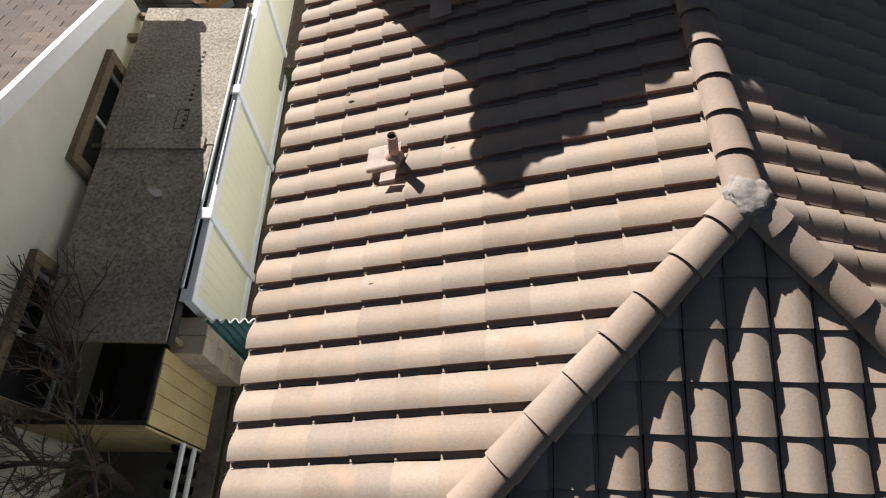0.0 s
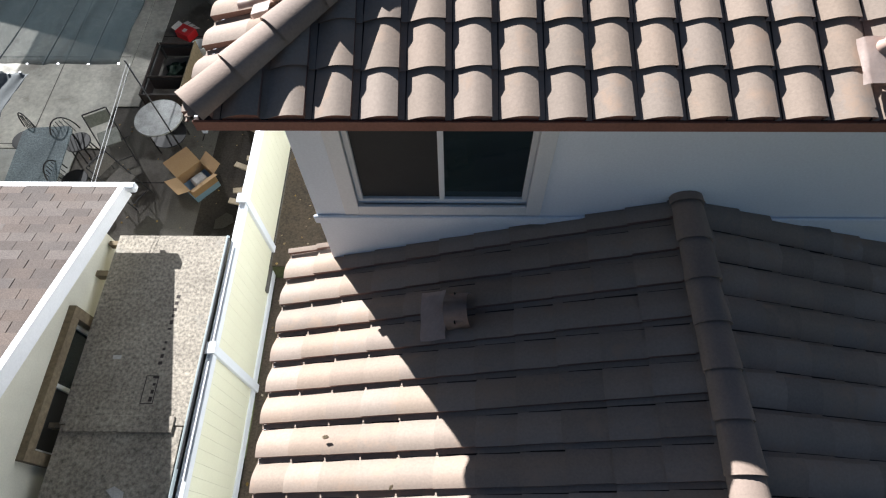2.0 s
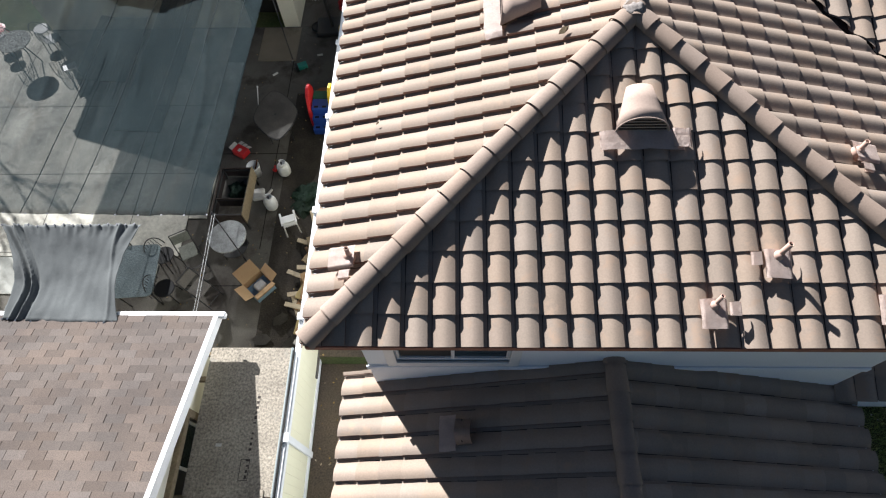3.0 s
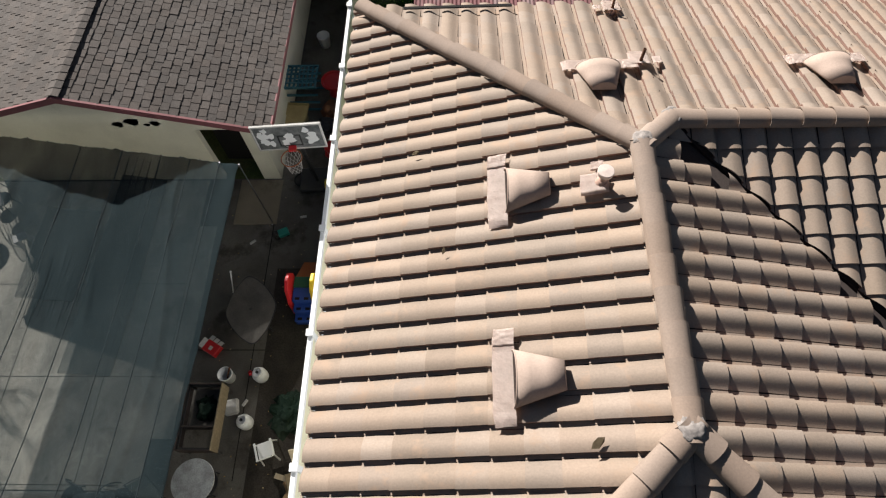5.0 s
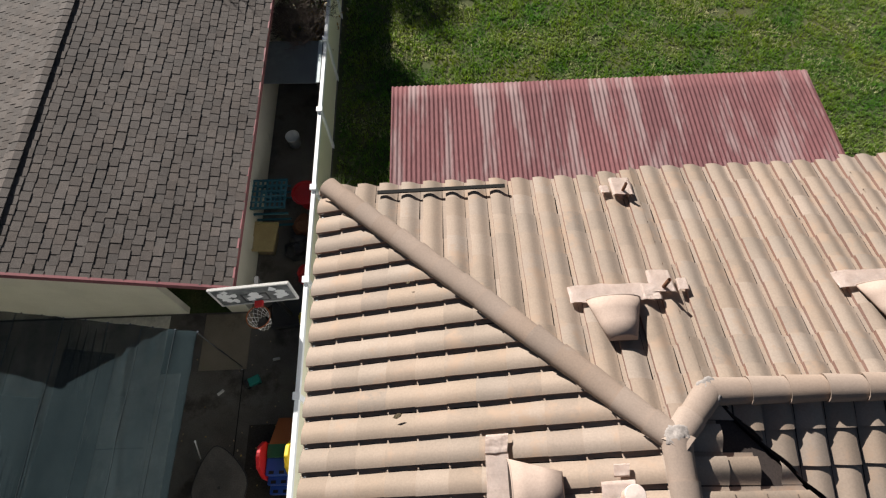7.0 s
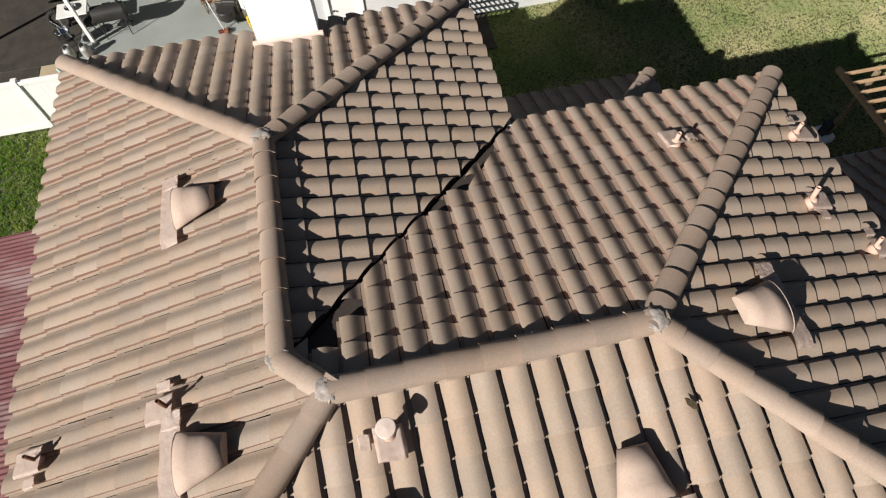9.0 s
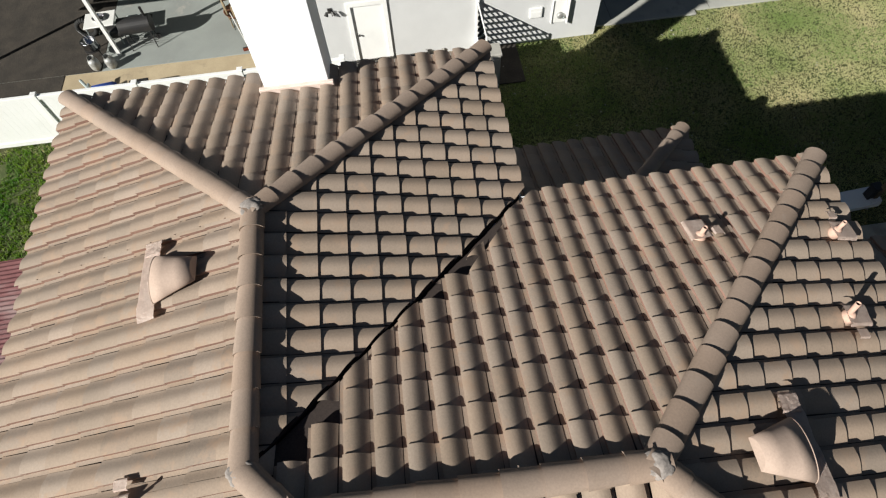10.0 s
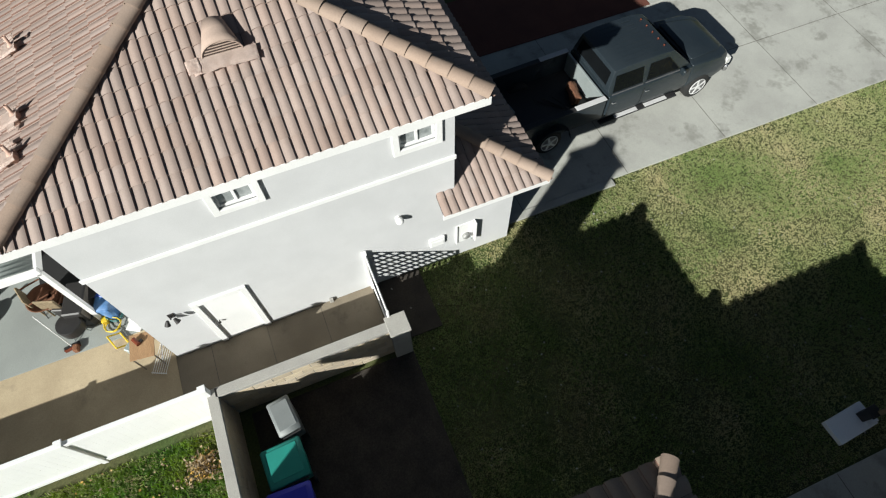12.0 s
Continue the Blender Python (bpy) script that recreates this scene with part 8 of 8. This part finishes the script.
for a, c in (((-0.2, -0.12, 0), (-0.2, 0.12, 0.2)), ((0.2, -0.12, 0), (0.2, 0.12, 0.2)), ((-0.2, 0.12, 0.2), (0.2, 0.12, 0.2)), ((-0.2, -0.12, 0.02), (0.2, -0.12, 0.02))):
    part("bar", tube(a, c, 0.018, seg=8), PLASTIC_YELLOW, of)
wk = thing("wire_rack", 15.98, 14.85, 0.02, "white wire rack lying beside the wall", "rack", rz=-25)
for i in range(7):
    part("wire", tube((-0.35, -0.15 + i * 0.05, 0.06), (0.35, -0.15 + i * 0.05, 0.08), 0.007, seg=5), PLASTIC_WHITE, wk)
for x in (-0.33, 0.33):
    part("rail", tube((x, -0.17, 0.05), (x, 0.17, 0.07), 0.012, seg=6), PLASTIC_WHITE, wk)
for k, (x, y, w, d, h, m_) in enumerate(((17.45, 15.95, 0.2, 0.14, 0.16, PLASTIC_YELLOW), (17.6, 16.2, 0.3, 0.2, 0.3, BLACK), (17.95, 16.75, 0.26, 0.2, 0.5, BLACK), (16.6, 15.3, 0.25, 0.2, 0.22, RUST), (16.45, 15.45, 0.2, 0.16, 0.3, GALV), (17.0, 16.65, 0.18, 0.12, 0.14, RUST))):
    o = ob_of("storage_crate", box(-w / 2, w / 2, -d / 2, d / 2, 0, h, 0.02), m_, None, "small box among clutter on the patio", category="box", group="boxes on the patio")
    o.matrix_basis = pose(x, y, 0.02, 0, 0, 35 * k)
sp = part("pennants", box(17.55, 17.56, 17.2, 18.2, 2.36, 2.4), PLASTIC_WHITE, pat2, "string of white pennants")
for i in range(8):
    b = bmesh.new()
    y = 17.22 + i * 0.125
    b.faces.new([b.verts.new(p) for p in ((17.555, y, 2.36), (17.555, y + 0.1, 2.36), (17.5, y + 0.05, 2.2))])
    part("pennant", b, PLASTIC_WHITE, sp)


# ---------------------------------------------------------------- pickup truck
def wheel_at(parent, x, y, r, w, side):
    t = part("wheel", lathe([(r * 0.62, -w / 2), (r * 0.92, -w / 2), (r, -w * 0.32), (r, w * 0.32), (r * 0.92, w / 2), (r * 0.62, w / 2)], 30, m=pose(x, y, r, 0, 90, 0)), RUBBER, parent, "black tyre", True)
    face = pose(x - side * (w / 2 + 0.003), y, r, 0, -90 * side, 0)
    part("rim", lathe([(r * 0.64, 0.0), (r * 0.64, 0.014), (r * 0.6, 0.016)], 28, m=face), RIM_DARK, t, "dark alloy rim", True)
    lip = bmesh.new()
    for k in range(28):
        a, c = 2 * math.pi * k / 28, 2 * math.pi * (k + 1) / 28
        tube((r * 0.62 * math.cos(a), r * 0.62 * math.sin(a), 0.014), (r * 0.62 * math.cos(c), r * 0.62 * math.sin(c), 0.014), 0.014, seg=6, bm=lip)
    bmesh.ops.transform(lip, matrix=face, verts=lip.verts[:])
    part("rim_lip", lip, ALLOY, t, "bright rim lip", True)
    for k in range(5):
        part("spoke", box(0.03, r * 0.6, -0.032, 0.032, 0.012, 0.03, 0.006, m=face @ pose(0, 0, 0, 0, 0, 72 * k + 15)), ALLOY, t)
    part("hub_cap", lathe([(0.07, 0.012), (0.07, 0.036), (0.05, 0.042)], 14, m=face), ALLOY, t)
    return t


tk = thing("pickup_truck", 18.95, 2.17, 0.03, "black four-door pickup truck parked on the driveway", "truck", rz=2.3)
tk.matrix_basis = tk.matrix_basis @ Matrix.Diagonal((1.02, 0.96, 1.03, 1))
# local y runs to the tail; x = -1 is the side that faces the lawn
hw = 0.98


def shell(sections, material, name, parent, label="", close=True, round_=0.045):
    """A body through cross sections: each (y, [(x, z), ...] right half from bottom to top)."""
    b = bmesh.new()
    rows = []
    for y, half in sections:
        pts = [(-x, z) for x, z in half] + [(x, z) for x, z in half[::-1]]
        rows.append([b.verts.new((x, y, z)) for x, z in pts])
    for p, q in zip(rows, rows[1:]):
        n = len(p)
        for i in range(n - 1):
            b.faces.new((p[i], p[i + 1], q[i + 1], q[i]))
        b.faces.new((p[n - 1], p[0], q[0], q[n - 1]))
    if close:
        b.faces.new(rows[0])
        b.faces.new(rows[-1][::-1])
    bmesh.ops.recalc_face_normals(b, faces=b.faces[:])
    bmesh.ops.bevel(b, geom=[e for e in b.edges if e.calc_face_angle(0) > 0.35], offset=round_, segments=3, profile=0.5, affect="EDGES", clamp_overlap=True)
    return part(name, b, material, parent, label, True)


low = [(0.86, 0.45), (hw - 0.02, 0.55), (hw, 0.8), (hw - 0.02, 1.08)]
shell([(-3.86, [(0.66, 0.5), (0.74, 0.6), (0.76, 0.85), (0.6, 1.0)]), (-3.74, [(0.8, 0.45), (0.88, 0.58), (0.9, 0.88), (0.74, 1.13)]), (-3.35, low[:3] + [(hw - 0.08, 1.2)]), (-2.35, low[:3] + [(hw - 0.05, 1.28)])], CAR_PAINT, "hood_body", tk, "black front end")
shell([(-3.76, [(0.4, 0.98), (0.5, 1.12)]), (-3.45, [(0.52, 1.12), (0.66, 1.23)]), (-2.4, [(0.66, 1.24), (0.78, 1.34)])], CAR_PAINT, "hood", tk)
cab = shell([(-2.35, low[:3] + [(hw - 0.04, 1.28)]), (0.42, low[:3] + [(hw - 0.02, 1.3)])], CAR_PAINT, "cab_body", tk)
shell([(-2.3, [(0.86, 1.27), (0.83, 1.31)]), (-1.6, [(0.9, 1.27), (0.74, 1.92)]), (-1.25, [(0.92, 1.27), (0.77, 2.0)]), (-0.05, [(0.92, 1.27), (0.77, 2.01)]), (0.3, [(0.92, 1.27), (0.76, 1.95)]), (0.42, [(0.92, 1.27), (0.84, 1.5)])], CAR_PAINT, "cabin", tk)
wd = bmesh.new()
wd.faces.new([wd.verts.new(p) for p in ((-0.76, -2.27, 1.36), (0.76, -2.27, 1.36), (0.68, -1.66, 1.9), (-0.68, -1.66, 1.9))])
part("windscreen", wd, AUTO_GLASS, tk, "tinted windscreen")
wd = bmesh.new()
wd.faces.new([wd.verts.new(p) for p in ((-0.7, 0.432, 1.52), (0.7, 0.432, 1.52), (0.66, 0.332, 1.86), (-0.66, 0.332, 1.86))])
part("rear_window", wd, AUTO_GLASS, tk)
for s in (-1, 1):
    for y0, y1 in ((-1.85, -0.78), (-0.65, 0.3)):
        wd = bmesh.new()
        top0 = y0 + (0.45 if y0 < -1 else 0.04)
        lo_x, hi_x = 0.905, 0.808
        wd.faces.new([wd.verts.new((s * a, y, z)) for a, y, z in ((lo_x + 0.004, y0, 1.37), (lo_x + 0.004, y1, 1.37), (hi_x + 0.004, y1 - 0.04, 1.84), (hi_x + 0.004, top0, 1.84))])
        part("side_window", wd, AUTO_GLASS, tk, "tinted side window")
        part("window_sill", box(s * 0.93 - 0.012, s * 0.93 + 0.012, y0 - 0.02, y1 + 0.02, 1.315, 1.335), CAR_TRIM, tk, "thin bright strip under the window")
        part("door_seam", box(s * (hw + 0.001) - 0.002, s * (hw + 0.001) + 0.002, y1 + 0.05, y1 + 0.06, 0.55, 1.2), DARK, tk)
        part("door_handle", box(s * hw - 0.01, s * hw + 0.02, y1 - 0.16, y1 - 0.02, 1.02, 1.06, 0.006), CHROME, tk)
    part("mirror", box(min(s * 0.97, s * 1.16), max(s * 0.97, s * 1.16), -1.9, -1.8, 1.3, 1.47, 0.03), CAR_PAINT, tk, "large side mirror")
    part("running_board", box(s * 0.86 - (0.0 if s > 0 else 0.17), s * 0.86 + (0.17 if s > 0 else 0.0), -2.1, 0.5, 0.36, 0.42, 0.02), BLACK, tk, "dark metal running board")
    for y0 in (-1.75, -0.75):
        part("step_pad", box(min(s * 0.9, s * 1.02), max(s * 0.9, s * 1.02), y0, y0 + 0.75, 0.421, 0.43, 0.003), ALLOY, tk, "worn bright step pad")
    part("headlight", box(s * 0.78 - 0.13, s * 0.78 + 0.13, -3.86, -3.68, 0.78, 1.0, 0.03), LENS, tk, "clear headlight")
    part("tail_light", box(s * 0.93 - 0.05, s * 0.93 + 0.05, 3.38, 3.44, 0.8, 1.2, 0.01), RED_LENS, tk, "red tail light")
    # bed side
    part("bed_side", box(s * (hw - 0.04) - 0.05, s * (hw - 0.04) + 0.05, 0.5, 3.4, 0.62, 1.3, 0.02), CAR_PAINT, tk)
    part("bed_rail", box(s * (hw - 0.04) - 0.07, s * (hw - 0.04) + 0.07, 0.5, 3.4, 1.3, 1.325, 0.006), BLACK, tk)
    part("rail_cap", box(s * (hw - 0.04) - 0.075, s * (hw - 0.04) + 0.075, 0.52, 1.45, 1.326, 1.338, 0.004), ALLOY, tk, "worn bright rail cap")
    b = bmesh.new()
    pts = [(0.62 * math.cos(math.pi * k / 14), 0.62 * math.sin(math.pi * k / 14)) for k in range(15)]
    vs0 = [b.verts.new((s * (hw + 0.0), 2.14 + p, 0.46 + q * 0.95)) for p, q in pts]
    vs1 = [b.verts.new((s * (hw + 0.16), 2.14 + p * 0.94, 0.46 + q * 0.9)) for p, q in pts]
    for i in range(14):
        b.faces.new((vs0[i], vs0[i + 1], vs1[i + 1], vs1[i]))
    bmesh.ops.solidify(b, geom=b.faces[:], thickness=0.02)
    part("fender", b, CAR_PAINT, tk, "flared rear fender", True)
part("bed_floor", box(-hw + 0.1, hw - 0.1, 0.5, 3.38, 0.62, 0.68), BLACK, tk)
part("bed_front", box(-hw + 0.1, hw - 0.1, 0.5, 0.56, 0.68, 1.3, 0.008), GALV, tk, "pale inner front of the bed")
part("tailgate", box(-hw + 0.08, hw - 0.08, 3.38, 3.46, 0.62, 1.3, 0.015), CAR_PAINT, tk)
part("front_bumper", box(-0.88, 0.88, -3.98, -3.84, 0.42, 0.66, 0.05), CHROME, tk, "chrome front bumper")
part("rear_bumper", box(-0.9, 0.9, 3.46, 3.62, 0.45, 0.62, 0.03), CHROME, tk)
part("grille", box(-0.55, 0.55, -3.9, -3.84, 0.68, 0.96, 0.02), CHROME, tk)
part("chassis", box(-0.7, 0.7, -3.6, 3.3, 0.35, 0.6), BLACK, tk)
for k in range(-2, 3):
    part("roof_lamp", box(k * 0.26 - 0.02, k * 0.26 + 0.02, -1.41, -1.375, 1.965, 2.008, 0.008), RED_LENS, tk, "amber roof marker lamp")
for i in range(9):
    part("roof_rib", box(-0.6 + i * 0.15 - 0.01, -0.6 + i * 0.15 + 0.01, -1.1, -0.1, 2.0, 2.012), CAR_PAINT, tk)
for x, s in ((-0.86, -1), (0.86, 1)):
    wheel_at(tk, x, -2.83, 0.41, 0.27, (1 if s < 0 else -1))
    wheel_at(tk, x, 2.14, 0.41, 0.27, (1 if s < 0 else -1))
lr = thing("rusty_scrap", 18.85, 3.0, 0.74, "rusty metal scrap in the truck bed", "scrap", rz=75)
b = box(-0.12, 0.12, -0.34, 0.34, 0, 0.3, 0.05)
bmesh.ops.subdivide_edges(b, edges=b.edges[:], cuts=3, use_grid_fill=True)
for q in b.verts:
    q.co += Vector((noise.noise(q.co * 9), noise.noise(q.co * 9 + Vector((5, 0, 0))), noise.noise(q.co * 9 + Vector((0, 5, 0))))) * 0.07
part("lump", b, RUST, lr, "", True)
for k in range(3):
    st = thing("dark_rod", 18.6 + 0.1 * k, 3.3 + 0.2 * k, 0.72, "dark rod lying in the truck bed", "rod", "rods in the truck bed", rz=25 + 12 * k)
    part("rod", tube((-0.5, 0, 0.0), (0.5, 0, 0.02 + 0.03 * k), 0.015), BLACK, st)
tbx = thing("white_tub", 18.9, 5.0, 0.72, "pale plastic tub in the truck bed", "tub", rz=8)
part("tub", box(-0.2, 0.2, -0.18, 0.18, 0, 0.3, 0.03), BIN_GREY, tbx)

# ---------------------------------------------------------------- front garden pieces
pd = thing("lamp_pedestal", 8.95, 1.6, 0, "pale concrete slab with a short black lamp post", "lamp", rz=4)
part("slab", box(-0.26, 0.26, -0.5, 0.5, 0, 0.14, 0.01), STUCCO, pd)
part("post", box(-0.1, 0.1, -0.4, -0.2, 0.14, 0.5, 0.01), BLACK, pd)
part("lamp_head", box(-0.12, 0.12, -0.42, -0.18, 0.5, 0.56, 0.01), BLACK, pd)
pg = thing("wood_pergola", 8, 0.6, 0, "bare timber pergola with open slats", "pergola")
pg.matrix_basis = Matrix.Identity(4)
for y in (1.98, -1.4):
    part("beam", box(6.7, 9.25, y - 0.05, y + 0.05, 2.22, 2.34, 0.006), PERGOLA_WOOD, pg)
for i in range(8):
    x = 6.85 + i * 0.3
    part("slat", box(x - 0.025, x + 0.025, -1.8, 2.08, 2.34, 2.42, 0.004), PERGOLA_WOOD, pg)
for x in (6.9, 8.9):
    for y in (1.2, -1.4):
        part("post", box(x - 0.05, x + 0.05, y - 0.05, y + 0.05, 0.02, 2.34, 0.006), WOOD_OLD, pg)
        part("post_base", box(x - 0.14, x + 0.14, y - 0.14, y + 0.14, 0.0, 0.18, 0.01), STUCCO, pg)
for k in range(6):
    y = 5.6 - k * 3.1
    ob_of("driveway_joint", box(16.43, 21.99, y - 0.006, y + 0.006, 0.0305, 0.033), CONCRETE_DARK, None, "joint across the driveway slab", category="joint", kind="structure")
ob_of("driveway_joint", box(19.2, 19.215, -29, 6.2, 0.0305, 0.033), CONCRETE_DARK, None, "joint along the driveway slab", category="joint", kind="structure")
kb = box(16.2, 16.42, 3.0, 6.3, 0.0, 0.06, 0.01)
ob_of("kerb", kb, CONCRETE, None, "pale concrete edging of the driveway", category="kerb", kind="structure")
for k in range(3):
    y = 11.2 + 1.3 * k
    ob_of("path_joint", box(14.31, EW - 0.01, y - 0.006, y + 0.006, 0.0205, 0.023), CONCRETE_DARK, None, "joint across the side path", category="joint", kind="structure")
for k in range(5):
    y = 7.0 - 1.5 * k
    ob_of("path_joint", box(6.6, 8.24, y - 0.006, y + 0.006, 0.0305, 0.033), CONCRETE_DARK, None, "joint across the front walk", category="joint", kind="structure")
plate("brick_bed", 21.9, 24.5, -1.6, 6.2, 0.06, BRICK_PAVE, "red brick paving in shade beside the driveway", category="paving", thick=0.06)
plate("far_walk", 21.9, 23.4, -3.0, -1.62, 0.045, CONCRETE, "concrete front path beside the driveway", category="path", thick=0.05)


# ---------------------------------------------------------------- grass
def grass_field(name, area, count, seed, material, label, hmin=0.03, hmax=0.08, mask=None):
    """Many small tufts of blades as one mesh."""
    r = np.random.RandomState(seed)
    x = r.uniform(area[0], area[1], count)
    y = r.uniform(area[2], area[3], count)
    keep = np.array([mask is None or mask(a, c) for a, c in zip(x, y)])
    x, y = x[keep], y[keep]
    n, k = len(x), 4
    vs = np.zeros((n, k, 3, 3))
    ang = r.uniform(0, 2 * math.pi, (n, k))
    h = r.uniform(hmin, hmax, (n, k))
    h *= (0.78 + 0.42 * np.sin(x * 2.3 + 1.9 * np.sin(y * 1.7)) * np.sin(y * 3.1 + 1.3 * np.sin(x * 1.1)))[:, None]
    w = r.uniform(0.008, 0.018, (n, k))
    bend = r.uniform(0.2, 1.0, (n, k)) * h
    bx, by = x[:, None] + r.normal(0, 0.02, (n, k)), y[:, None] + r.normal(0, 0.02, (n, k))
    vs[:, :, 0, 0], vs[:, :, 0, 1] = bx - w * np.sin(ang), by + w * np.cos(ang)
    vs[:, :, 1, 0], vs[:, :, 1, 1] = bx + w * np.sin(ang), by - w * np.cos(ang)
    vs[:, :, 2, 0], vs[:, :, 2, 1], vs[:, :, 2, 2] = bx + bend * np.cos(ang), by + bend * np.sin(ang), h
    vs[:, :, :2, 2] = -0.02
    me = bpy.data.meshes.new(name)
    total = n * k
    me.vertices.add(total * 3)
    me.vertices.foreach_set("co", vs.reshape(-1))
    me.loops.add(total * 3)
    me.loops.foreach_set("vertex_index", np.arange(total * 3))
    me.polygons.add(total)
    me.polygons.foreach_set("loop_start", np.arange(total) * 3)
    me.update()
    me.validate()
    return link(name, me, material, None, label, category="grass", kind="stuff")


def patchy(cut, sc, seed):
    return lambda x, y: noise.noise(Vector((x * sc, y * sc, seed))) > cut


grass_field("north_lawn", (-2.2, 14.2, 17.9, 31.9), 70000, 1, GRASS, "lush uneven green lawn behind the house", 0.03, 0.09, patchy(-0.52, 1.3, 1))
grass_field("straw_grass", (-2.2, 14.2, 18.5, 31.5), 24000, 8, GRASS_DRY, "dry straw-coloured grass in the back lawn", 0.025, 0.075, patchy(0.06, 0.8, 5))
grass_field("side_lawn", (10.2, 14.0, 13.75, 18), 12000, 2, GRASS, "green weedy grass beside the white fence", 0.04, 0.12, patchy(-0.6, 1.4, 2))
grass_field("side_straw", (10.2, 14.0, 13.75, 18), 5200, 12, GRASS_DRY, "dry blades among the weedy side grass", 0.03, 0.09, patchy(-0.1, 1.1, 7))
grass_field("front_lawn", (8.3, 16.4, -8, 9.7), 95000, 3, GRASS_DRY, "patchy green and straw front lawn", 0.01, 0.028)
grass_field("front_lawn_green", (8.3, 16.4, -8, 9.7), 34000, 4, GRASS_LOW, "greener tufts in the front lawn", 0.014, 0.036, patchy(0.04, 0.6, 4))
rng = random.Random(44)
litter("lawn_litter", 160, (8.5, 16.2, -4, 9.5), lambda x, y: 0.03, PAPER, "pale dead leaves scattered on the lawn", 0.035)
litter("thicket_litter", 500, (-6.5, -2.5, 25, 32), lambda x, y: 0.035, DRY_LEAF, "dry leaves under the leafless thicket", 0.06)
litter("yard_litter", 120, (-6, -2.5, 8, 17.4), lambda x, y: 0.025, DRY_LEAF, "dry leaves scattered over the yard", 0.03)
litter("side_litter", 260, (-2.3, -1.2, 0, 17), lambda x, y: 0.02 if y > 7.95 else -0.325, DRY_LEAF, "dry leaves on the soil strip", 0.035)
litter("east_litter", 150, (10.3, 14.0, 13.8, 17), lambda x, y: 0.06, DRY_LEAF, "fallen leaves in the side grass", 0.04)

# ---------------------------------------------------------------- pieces last
for job in LATER:
    job()
